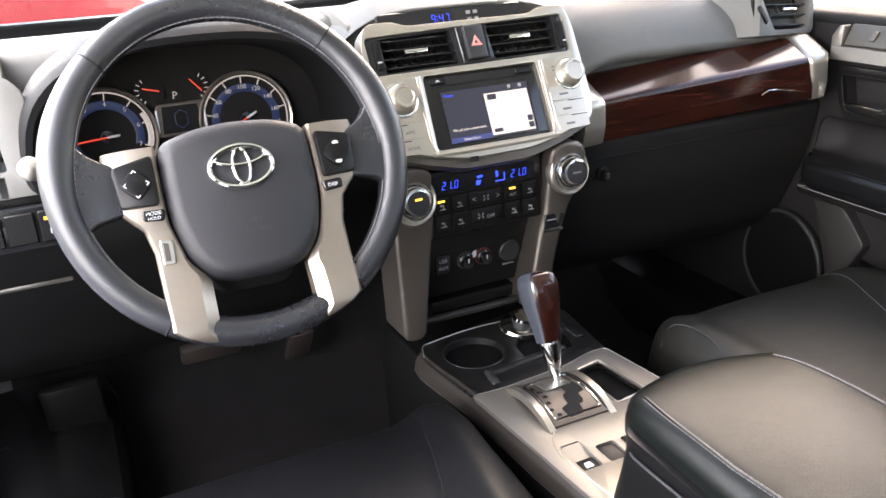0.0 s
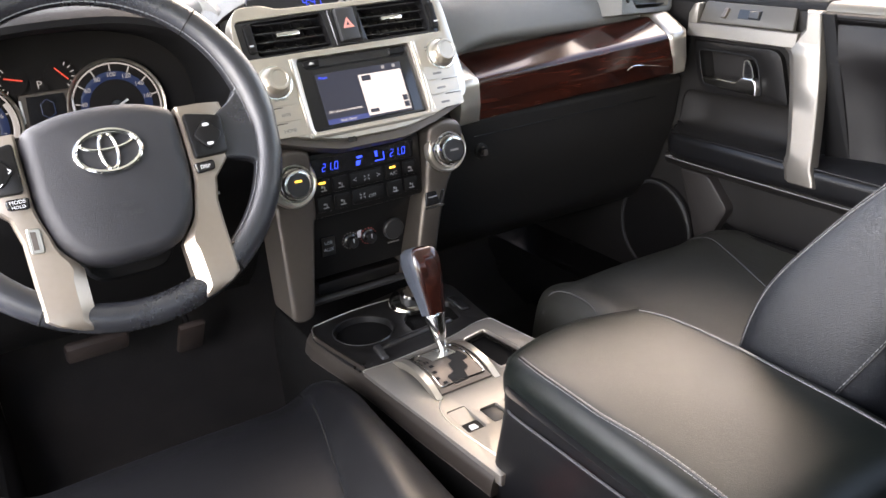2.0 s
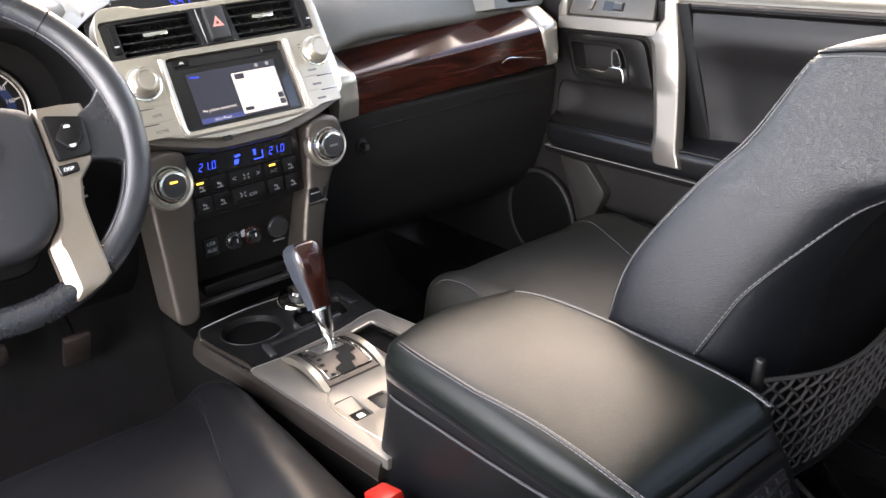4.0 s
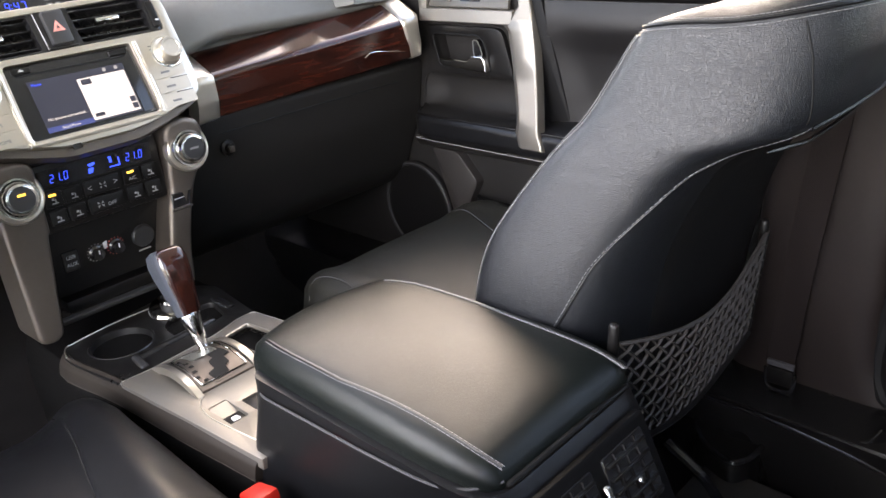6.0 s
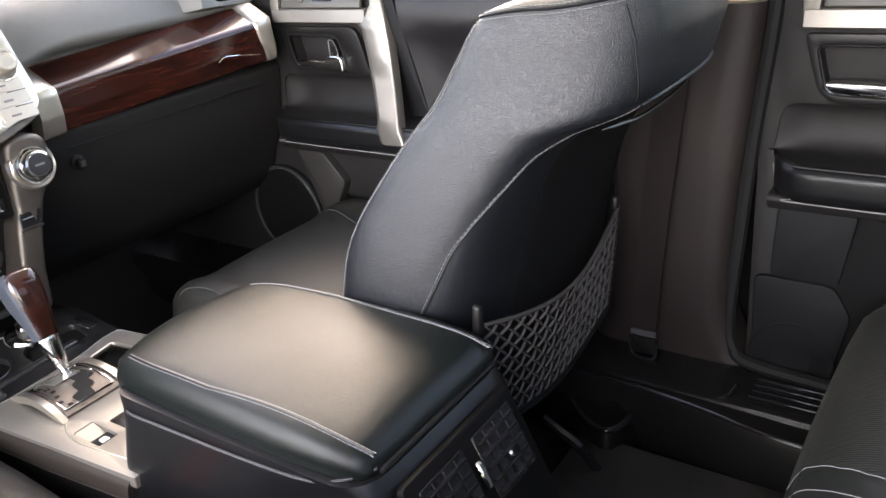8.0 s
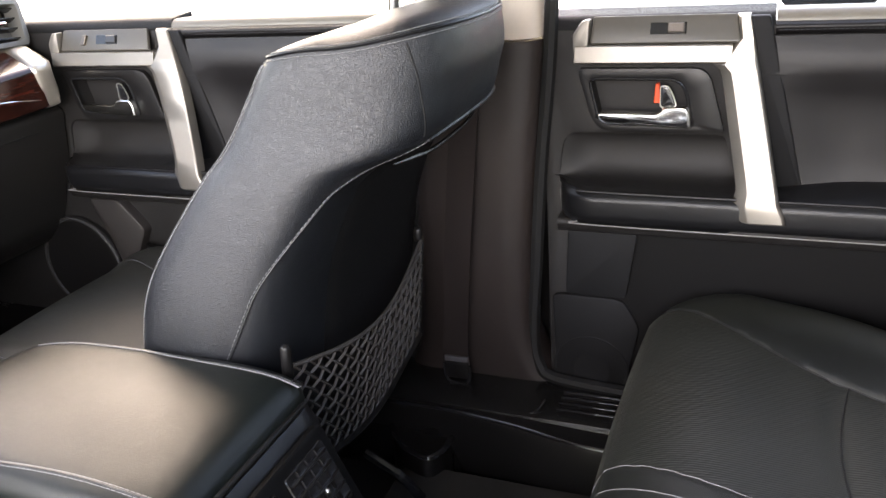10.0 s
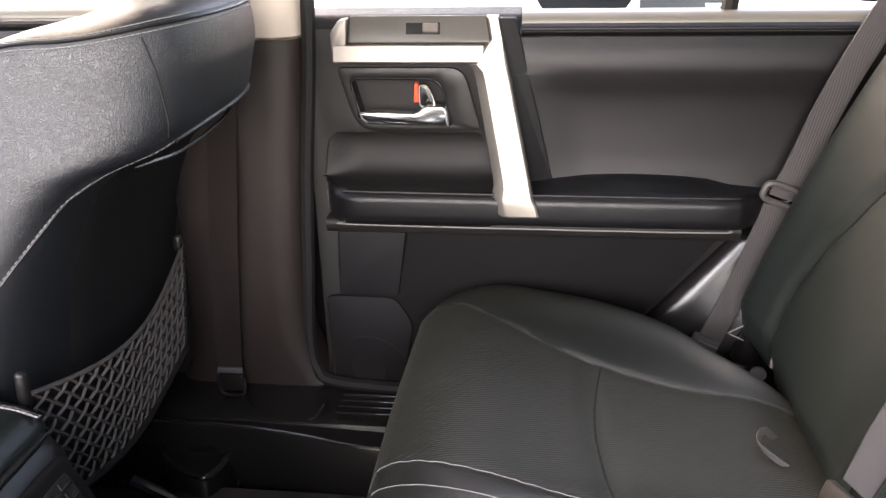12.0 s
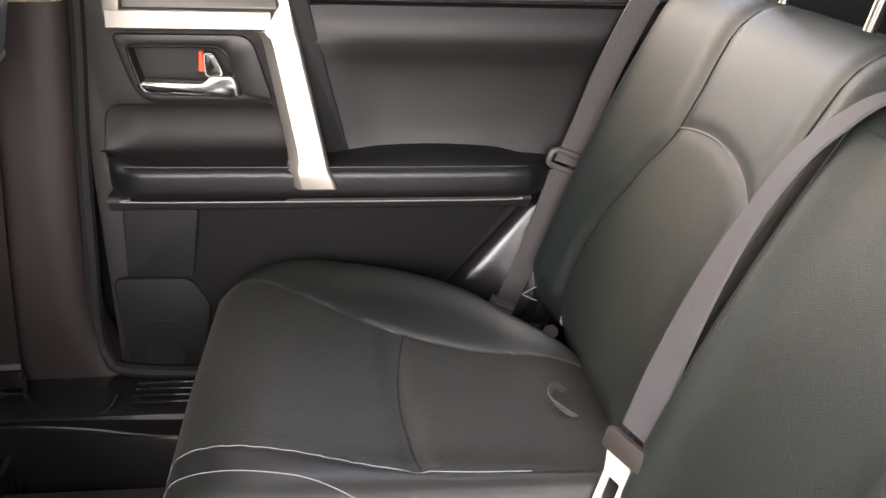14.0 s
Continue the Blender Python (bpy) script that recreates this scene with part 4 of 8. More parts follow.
part("trim_cap", sheet(cap_face(-0.095, 0.0, 0.005), 8, 26, (0, 0.03, 0)), SILVER, dash, "satin silver end cap", sharp=60)
part("trim_cap", sheet(cap_face(1.0, 1.085, 0.006), 8, 26, (0, 0.05, 0)), SILVER, dash, "satin silver end cap", sharp=60)
# kinked bright line towards the right end of the wood face
part("trim_flash", tube(spline([tuple(Vector(wood_face(u, w)) + Vector((0, -0.0005, 0))) for u, w in ((0.745, 0.29), (0.785, 0.36), (0.84, 0.32), (0.97, 0.21))], 5), 0.0011, 6), CHROME, dash, "thin bright line on the wood")
gb = rounded([(0.02, 0.700), (0.00, 0.690), (0.015, 0.60), (0.07, 0.47), (0.12, 0.42), (0.5, 0.40), (0.5, 0.70)], 0.02, 3)
part("glove_box", along_x([(p[0], p[1]) for p in gb], 0.148, 0.665, 6, lambda x: (-0.02 * (x - 0.15), 0)), LOWER_TRIM, dash, "black glove box lid")
part("glove_seam", tube([(0.205, -0.004, 0.662), (0.40, -0.008, 0.664), (0.60, -0.011, 0.664)], 0.0012, 6), RUBBER, dash)
knob = axes((0.222, 0.004, 0.634), (1, 0, 0), (0, 0.1, 1))
part("small_knob", lathe([(0.0, 0), (0.013, 0), (0.013, 0.004), (0.008, 0.005), (0.007, 0.012), (0.0, 0.012)], knob, 20), PLASTIC, dash)
part("small_knob_hook", rbox((0.222, -0.010, 0.634), (0.008, 0.004, 0.010), 0.001), SILVER_DARK, dash)
# driver's lower dash
lowd = rounded([(0.05, 0.745), (0.00, 0.735), (-0.005, 0.68), (0.03, 0.60), (0.09, 0.50), (0.16, 0.44), (0.5, 0.42), (0.5, 0.745)], 0.02, 3)
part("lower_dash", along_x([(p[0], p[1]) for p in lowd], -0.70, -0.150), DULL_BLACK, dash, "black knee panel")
part("knee_trim", rbox((-0.60, 0.018, 0.632), (0.09, 0.008, 0.007), 0.002, 1, (20, 0, 0)), SWITCH_GREY, dash)
part("hood_latch_mark", join(*[rbox((-0.588, 0.012, 0.662 - 0.008 * k), (0.014 - 0.003 * (k % 2), 0.002, 0.0035), 0.0005, 1) for k in range(3)]), GREY_INK, dash)
sw = axes((-0.590, -0.006, 0.712), (1, 0, 0), (0, 0.05, 1))
part("switch_bank", prism(rounded([(-0.06, -0.026), (0.046, -0.026), (0.048, 0.026), (-0.06, 0.026)], 0.006), 0.006, (), 0.002, 2, sw), GLOSS_BLACK, dash)
for k in range(3):
    b = part("switch_button", prism(rounded([(-0.056 + 0.035 * k, -0.018), (-0.025 + 0.035 * k, -0.018), (-0.025 + 0.035 * k, 0.019), (-0.056 + 0.035 * k, 0.019)], 0.003), 0.005, (), 0.0015, 1, sw, 0.005), PLASTIC, dash)
    if k == 2:
        part("switch_lamp", prism([(0.020, 0.008), (0.030, 0.008), (0.030, 0.012), (0.020, 0.012)], 0.0006, m=sw, base=0.0102), AMBER_GLOW, b)
        part("switch_mark", words("P", 0.010, sw @ Matrix.Translation((0.026, -0.006, 0.0103))), WHITE_INK, b)
# outer vent on the driver's side
ov = axes((-0.60, 0.030, 0.818), (1, 0, 0), (0, 0.2, 1))
part("side_fascia", prism(rounded([(-0.10, -0.075), (0.048, -0.075), (0.036, 0.045), (0.02, 0.062), (-0.10, 0.065)], 0.012), 0.022, [rounded([(-0.09, -0.045), (0.005, -0.045), (-0.003, 0.03), (-0.09, 0.03)], 0.006)], 0.006, 2, ov), DASH_GREY, dash)
part("side_vent_back", prism([(-0.095, -0.05), (0.012, -0.05), (0.012, 0.04), (-0.095, 0.04)], 0.003, m=ov, base=-0.004), GLOSS_BLACK, dash)
for k in range(4):
    part("vent_slat", rbox((0, 0, 0), (0.09, 0.003, 0.014), 0.001, 1, ov @ Matrix.Translation((-0.045, -0.03 + 0.018 * k, 0.010)) @ pose(0, 0, 0, 25, 0, 0)), PLASTIC, dash)
part("vent_wheel", rbox((0, 0, 0), (0.012, 0.028, 0.012), 0.002, 1, ov @ Matrix.Translation((-0.004, -0.062, 0.016))), DARK_GREY, dash)


def vent(parent, m, w, h, tab, thumb, slats=4, vanes=7):
    """An air vent: w by h, seen along the pose's z."""
    box = part("vent_housing", prism([(-w / 2, -h / 2), (w / 2, -h / 2), (w / 2, h / 2), (-w / 2, h / 2)], 0.004, m=m, base=-0.050), GLOSS_BLACK, parent)
    sides = [((-w / 2 - 0.002, 0), (0.004, h)), ((w / 2 + 0.002, 0), (0.004, h)), ((0, h / 2 + 0.002), (w + 0.008, 0.004)), ((0, -h / 2 - 0.002), (w + 0.008, 0.004))]
    part("vent_wall", join(*[rbox((0, 0, 0), (s[0], s[1], 0.05), 0.0, 1, m @ Matrix.Translation((c[0], c[1], -0.025))) for c, s in sides]), PLASTIC, box)
    for k in range(vanes):
        part("vane", rbox((0, 0, 0), (0.0018, h, 0.014), 0.0005, 1, m @ Matrix.Translation((-w / 2 + w * (k + 0.5) / vanes, 0, -0.032)) @ pose(0, 0, 0, 0, 18, 0)), SWITCH_GREY, box)
    for k in range(slats):
        part("slat", rbox((0, 0, 0), (w, 0.0026, 0.016), 0.001, 1, m @ Matrix.Translation((0, -h / 2 + h * (k + 0.55) / slats, -0.009)) @ pose(0, 0, 0, -14, 0, 0)), GLOSS_BLACK, box)
    if tab is not None:
        part("vent_tab", rbox((0, 0, 0), (0.034, 0.006, 0.012), 0.002, 2, m @ Matrix.Translation((tab, 0.002, 0.0))), CHROME, box, "chrome vent tab")
    return box


# ---- centre stack ----
stack = thing("centre_stack", (0, 0.0, 0.43), "satin silver centre stack with vents, radio screen and climate panel", "centre console")
PA = axes((0, -0.018, 0.82), (1, 0, 0), (0, 0.447, 0.894))
PB = axes((0, -0.032, 0.655), (1, 0, 0), (0, 0.06, 1))
PBC = PB @ Matrix.Translation((-0.0065, -0.0055, 0))
PC = axes((0, -0.004, 0.53), (1, 0, 0), (0, -0.06, 1))
vent_hole = rounded([(-0.1545, 0.0135), (0.146, 0.0155), (0.1455, 0.0715), (-0.1555, 0.066)], 0.006)
bez_hole = rounded([(-0.089, -0.096), (0.089, -0.096), (0.087, 0.006), (-0.087, 0.006)], 0.006)
outer = rounded([(-0.162, 0.055), (-0.152, 0.084), (-0.112, 0.084), (-0.094, 0.0765), (0.094, 0.0765), (0.112, 0.084), (0.152, 0.084), (0.160, 0.055), (0.163, -0.055), (0.157, -0.084), (0.105, -0.100), (0.050, -0.112), (-0.050, -0.112), (-0.105, -0.100), (-0.158, -0.084), (-0.165, -0.055)],
                [0.02, 0.02, 0.01, 0.01, 0.01, 0.01, 0.02, 0.02, 0.02, 0.012, 0.02, 0.02, 0.02, 0.02, 0.012, 0.02], 5)
part("stack_frame", prism(outer, 0.035, [vent_hole, bez_hole], 0.006, 3, PA, -0.030), SILVER, stack, "satin silver surround")
# lower edge of the frame, its shading painted as a darker silver
lip = rounded([(-0.160, -0.070), (0.160, -0.070), (0.156, -0.092), (0.105, -0.110), (0.050, -0.124), (-0.050, -0.124), (-0.105, -0.110), (-0.157, -0.092)], 0.012, 4)
part("lower_lip", prism(lip, 0.024, [rounded([(-0.095, -0.098), (0.095, -0.098), (0.095, -0.072), (-0.095, -0.072)], 0.004)], 0.005, 3, PA, -0.030), SILVER_DARK, stack, "lower lip, edge shading put into its darker silver")
ridge = spline([(-0.0935, 0.006, 0), (-0.0945, -0.070, 0), (-0.091, -0.096, 0), (-0.080, -0.1015, 0), (0.080, -0.1015, 0), (0.091, -0.096, 0), (0.0945, -0.070, 0), (0.0935, 0.006, 0)], 6)
part("screen_ridge", tube([PA @ Vector((p.x, p.y, 0.0048)) for p in ridge], 0.0032, 8, up=tuple(PA.to_3x3() @ Vector((0, 0, 1)))), SILVER, stack, "bright ridge round the radio")
vent_face = rounded([(-0.1540, 0.0140), (0.1455, 0.0160), (0.1450, 0.0710), (-0.1550, 0.0655)], 0.006)
vl = rounded([(-0.133, 0.0165), (-0.0275, 0.0185), (-0.031, 0.0655), (-0.135, 0.0625)], 0.004)
vr = rounded([(0.0275, 0.0190), (0.129, 0.0205), (0.131, 0.0695), (0.0235, 0.0685)], 0.004)
part("vent_panel", prism(vent_face, 0.016, [vl, vr], 0.002, 2, PA, -0.014), GLOSS_BLACK, stack)
for s in (-1, 1):
    vent(stack, PA @ Matrix.Translation((-0.0815 if s < 0 else 0.0775, 0.0405 if s < 0 else 0.0445, -0.002)), 0.108, 0.049 if s < 0 else 0.052, -0.004, s)
    th = part("vent_thumbwheel", prism(rounded([(s * 0.1395 - 0.005, 0.022), (s * 0.1395 + 0.005, 0.022), (s * 0.1395 + 0.005, 0.060), (s * 0.1395 - 0.005, 0.060)], 0.002), 0.006, (), 0.002, 2, PA, 0.001), PLASTIC, stack)
    part("wheel_mark", prism([(s * 0.141 - 0.003, 0.030), (s * 0.141 + 0.003, 0.030), (s * 0.141 + 0.003, 0.032), (s * 0.141 - 0.003, 0.032)], 0.0008, m=PA, base=0.0068), WHITE_INK, th)
part("hazard_recess", prism(rounded([(-0.021, 0.016), (0.021, 0.016), (0.023, 0.070), (-0.023, 0.070)], 0.003), 0.003, (), 0.001, 1, PA, 0.0015), GLOSS_BLACK, stack)
hz = part("hazard_button", prism(rounded([(-0.0145, 0.020), (0.0145, 0.020), (0.0145, 0.067), (-0.0145, 0.067)], 0.004), 0.009, (), 0.003, 2, PA, 0.003), DARK_GREY, stack)
part("hazard_triangle", prism([(-0.0085, 0.037), (0.0085, 0.037), (0, 0.052)], 0.0006, [[(-0.003, 0.0405), (0.003, 0.0405), (0, 0.046)]], m=PA, base=0.0118), surface("hazard_red", (0.75, 0.28, 0.24), 0.5), hz, "pale red warning triangle")
# radio
radio = part("radio_bezel", prism(rounded([(-0.0885, -0.0955), (0.0885, -0.0955), (0.0865, 0.0055), (-0.0865, 0.0055)], 0.006), 0.018, (), 0.003, 2, PA, -0.018), GLOSS_BLACK, stack, "gloss black radio face")
part("disc_slot", prism([(-0.075, -0.0095), (0.075, -0.0095), (0.075, -0.0075), (-0.075, -0.0075)], 0.0008, m=PA, base=0.0002), RUBBER, radio)
for s, w in ((-1, 0.024), (1, 0.026)):
    part("radio_key", prism(rounded([(s * 0.066 - w / 2, -0.0065), (s * 0.066 + w / 2, -0.0065), (s * 0.066 + w / 2, 0.0015), (s * 0.066 - w / 2, 0.0015)], 0.002), 0.0025, (), 0.001, 1, PA, 0.0), PLASTIC, radio)
part("key_mark", prism([(-0.070, -0.0035), (-0.062, -0.0035), (-0.066, 0.0002)], 0.0004, m=PA, base=0.0026), WHITE_INK, radio)
part("screen_glass", prism(rounded([(-0.0685, -0.0905), (0.0685, -0.0905), (0.0685, -0.0135), (-0.0685, -0.0135)], 0.002), 0.0008, m=PA, base=0.0), GLOSS_BLACK, radio)
part("screen", prism([(-0.0655, -0.089), (0.0665, -0.089), (0.0665, -0.018), (-0.0655, -0.018)], 0.0006, m=PA, base=0.0006), SCREEN_BLUE, radio, "dark blue phone page, lit")
part("screen_map", prism([(-0.003, -0.0865), (0.0645, -0.0865), (0.0645, -0.028), (-0.003, -0.028)], 0.0006, m=PA, base=0.0009), SCREEN_WHITE, radio, "white map half, lit")
part("screen_bar", prism([(-0.0655, -0.089), (-0.003, -0.089), (-0.003, -0.082), (-0.0655, -0.082)], 0.0006, m=PA, base=0.0009), SCREEN_BAR, radio)
for txt, x, v, sz in (("Phone", -0.055, -0.0240, 0.0052), ("No phone connected.", -0.0345, -0.0720, 0.0057), ("Select Phone", -0.0345, -0.0857, 0.0047)):
    part("screen_text", words(txt, sz, PA @ Matrix.Translation((x, v, 0.0016)), 0.0001), SCREEN_WHITE if txt != "Phone" else BLUE_GLOW, radio)
for x, v, w, h in ((0.008, -0.0335, 0.014, 0.0075), (0.0595, -0.070, 0.008, 0.008), (0.0595, -0.0795, 0.008, 0.008), (0.0075, -0.0805, 0.013, 0.005)):
    part("screen_icon", prism(rounded([(x - w / 2, v - h / 2), (x + w / 2, v - h / 2), (x + w / 2, v + h / 2), (x - w / 2, v + h / 2)], 0.001), 0.0004, m=PA, base=0.0014), SCREEN_BLUE, radio)
for x in (0.038, 0.055):
    part("header_icon", prism(rounded([(x - 0.0025, -0.0245), (x + 0.0025, -0.0245), (x + 0.0025, -0.0195), (x - 0.0025, -0.0195)], 0.002), 0.0004, m=PA, base=0.0011), WHITE_GLOW, radio)
part("map_marker", prism([(0.030, -0.068), (0.037, -0.068), (0.0335, -0.061)], 0.0004, m=PA, base=0.0014), glow("marker_grey", (0.8, 0.45, 0.45), 0.8), radio)


def turn_knob(parent, name, m, r, h, label):
    k = part(name, lathe([(0.0, 0.0), (r * 1.25, 0.0), (r * 1.25, 0.003), (r * 1.08, 0.005), (r, 0.006), (r * 0.97, h - 0.002), (r * 0.9, h), (r * 0.72, h), (r * 0.66, h - 0.001), (0.0, h - 0.001)], m, 40), SILVER, parent, label)
    part("knob_ring", lathe([(r * 1.28, -0.001), (r * 1.42, -0.001), (r * 1.42, 0.002), (r * 1.28, 0.003)], m, 40), CHROME, k)
    return k


for s in (-1, 1):
    turn_knob(stack, "radio_knob", PA @ Matrix.Translation((-0.124 if s < 0 else 0.1345, -0.0215 if s < 0 else -0.017, 0.004)), 0.0165, 0.022, "satin silver turning knob")
    # keys below the knob
    for k in range(1, 4):
        v = -0.012 - 0.0215 * k
        kb = part("radio_side_key", prism(rounded([(s * 0.099, v - 0.0200), (s * 0.150, v - 0.0185), (s * 0.150, v - 0.0005), (s * 0.099, v + 0.0005)][::s], 0.003), 0.0016, (), 0.0004, 1, PA, 0.0038), SILVER, stack)
        part("key_gap", prism([(s * 0.1365 - 0.0135, v + 0.0006), (s * 0.1365 + 0.0135, v + 0.0000), (s * 0.1365 + 0.0135, v - 0.0009), (s * 0.1365 - 0.0135, v - 0.0009)][::-1], 0.0004, m=PA, base=0.0053), RUBBER, kb)
        if s < 0:
            part("key_text", words(("", "AUDIO", "APPS", "HOME")[k], 0.0062, PA @ Matrix.Translation((s * 0.122, v - 0.011, 0.0056)), 0.0001), GREY_INK, kb)
        else:
            part("key_text", prism([(0.112, v - 0.013), (0.126, v - 0.013), (0.126, v - 0.010), (0.112, v - 0.010)], 0.0003, m=PA, base=0.0055), GREY_INK, kb)
    part("key_print", join(*[prism([(s * 0.119 - 0.009, -0.004 - 0.005 * j), (s * 0.119 + 0.009 * (1 - 0.4 * j), -0.004 - 0.005 * j), (s * 0.119 + 0.009 * (1 - 0.4 * j), -0.0055 - 0.005 * j), (s * 0.119 - 0.009, -0.0055 - 0.005 * j)], 0.0002, m=PA, base=0.0052) for j in range(2)]), GREY_INK, stack)
part("sensor_mark", prism([(-0.046, -0.118), (-0.034, -0.118), (-0.034, -0.111), (-0.046, -0.111)], 0.0006, m=PA, base=0.0048), GLOSS_BLACK, stack)
# clock hood behind the stack
clock = thing("clock_display", (0, 0.07, 0.9), "black clock display with blue digits on the dash top", "clock", shift=(-0.018, 0, -0.0235))
CK = axes((0, 0.052, 0.915), (1, 0, 0), (0, 0.45, 0.894))
part("clock_face", prism(rounded([(-0.105, -0.016), (0.115, -0.016), (0.125, 0.014), (-0.10, 0.014)], 0.006), 0.006, (), 0.002, 1, CK, -0.006), GLOSS_BLACK, clock)
part("digits", segment_digits("9:47", 0.0125, CK @ Matrix.Translation((-0.006, -0.001, 0.0006)), 0.10), BLUE_GLOW, clock, "blue lit digits")
for j in range(4):
    part("lamp_print", prism([(0.035 + 0.011 * (j % 2), -0.008 + 0.010 * (j // 2)), (0.042 + 0.011 * (j % 2), -0.008 + 0.010 * (j // 2)), (0.042 + 0.011 * (j % 2), -0.003 + 0.010 * (j // 2)), (0.035 + 0.011 * (j % 2), -0.003 + 0.010 * (j // 2))], 0.0003, m=CK, base=0.0), GREY_INK, clock)
rings = []
for k in range(41):
    x = -0.160 + 0.400 * k / 40
    f = 1 - (abs(x) / (0.1605 if x < 0 else 0.2405)) ** 4
    prof = rounded([(0.058, 0.930), (0.10, 0.943), (0.22, 0.935), (0.36, 0.885), (0.30, 0.86), (0.085, 0.90), (0.066, 0.924)], 0.006, 3)
    rings.append([Vector((x, p[0] + 0.03 * (1 - f), 0.872 + (p[1] - 0.872) * f)) for p in prof])
part("clock_hood", loft(rings), DASH_GREY, clock, "soft grey hood", sharp=60)

# climate panel
clim = part("climate_panel", prism(rounded([(-0.092, -0.046), (0.092, -0.046), (0.094, 0.048), (-0.094, 0.048)], 0.006), 0.012, (), 0.003, 2, PBC, -0.010), PLASTIC, stack, "black climate control panel")
part("climate_window", prism(rounded([(-0.080, 0.014), (0.080, 0.014), (0.082, 0.040), (-0.082, 0.040)], 0.004), 0.001, m=PBC, base=0.002), GLOSS_BLACK, clim)
for x in (-0.054, 0.055):
    part("temperature_digits", segment_digits("21.0", 0.0112, PBC @ Matrix.Translation((x, 0.0265, 0.0033))), BLUE_GLOW, clim, "blue lit digits")
part("fan_icon", join(prism([(-0.014, 0.019), (-0.008, 0.019), (-0.005, 0.026), (-0.013, 0.026)], 0.0003, m=PBC, base=0.0032), prism([(-0.010, 0.028), (-0.002, 0.030), (-0.003, 0.033), (-0.013, 0.032)], 0.0003, m=PBC, base=0.0032)), BLUE_GLOW, clim)
part("bar_icon", join(*[prism([(a, b), (a + w, b), (a + w, b + h), (a, b + h)], 0.0003, m=PBC, base=0.0032) for a, b, w, h in ((0.017, 0.019, 0.014, 0.0018), (0.031, 0.019, 0.0018, 0.012), (0.018, 0.026, 0.004, 0.007), (0.017, 0.033, 0.005, 0.0015))]), BLUE_GLOW, clim)
rowz = (-0.001, -0.0265)
for r, v in enumerate(rowz):
    for c, (x, w) in enumerate(((-0.069, 0.024), (-0.042, 0.024), (0.0, 0.052), (0.044, 0.026), (0.072, 0.024))):
        h = 0.0215
        k = part("climate_key", prism(rounded([(x - w / 2, v - h / 2), (x + w / 2, v - h / 2), (x + w / 2, v + h / 2), (x - w / 2, v + h / 2)], 0.003), 0.0042, (), 0.0014, 2, PBC, 0.0005), PLASTIC, clim)
        z0 = 0.0049
        if (r, c) in ((0, 0), (0, 3)):
            part("key_lamp", prism([(x - 0.006, v + 0.005), (x + 0.004, v + 0.005), (x + 0.004, v + 0.0078), (x - 0.006, v + 0.0078)], 0.0004, m=PBC, base=z0 - 0.0003), AMBER_GLOW, k, "amber lamp")
        txt = {(0, 2): "<  +  >", (1, 2): "OFF", (0, 3): "A/C"}.get((r, c))
        if txt and txt != "<  +  >":
            part("key_text", words(txt, 0.0072, PBC @ Matrix.Translation((x + (0.006 if r else 0), v - 0.003, z0)), 0.0001), KEY_INK, k)
        elif txt:
            part("key_text", words("<", 0.012, PBC @ Matrix.Translation((x - 0.019, v, z0)), 0.0001), KEY_INK, k)
            part("key_text", words(">", 0.012, PBC @ Matrix.Translation((x + 0.019, v, z0)), 0.0001), KEY_INK, k)
        if c == 2:
            part("fan_mark", join(*[prism([(x - (0.010 if r else 0) + 0.0008 * a, v + 0.0008 * b), (x - (0.010 if r else 0) + 0.0045 * a, v + 0.0014 * b), (x - (0.010 if r else 0) + 0.004 * a, v + 0.0048 * b)], 0.0002, m=PBC, base=z0) for a in (-1, 1) for b in (-1, 1)]), KEY_INK, k)
        elif not txt:
            part("key_mark", join(*[prism([(x - 0.004 + a, v - 0.006 + b), (x - 0.004 + a + wd, v - 0.006 + b), (x - 0.004 + a + wd, v - 0.006 + b + hh), (x - 0.004 + a, v - 0.006 + b + hh)], 0.0002, m=PBC, base=z0) for a, b, wd, hh in ((0, 0, 0.009, 0.0014), (0.005, 0.001, 0.0014, 0.006), (0.001, 0.005, 0.003, 0.003))]), KEY_INK, k)
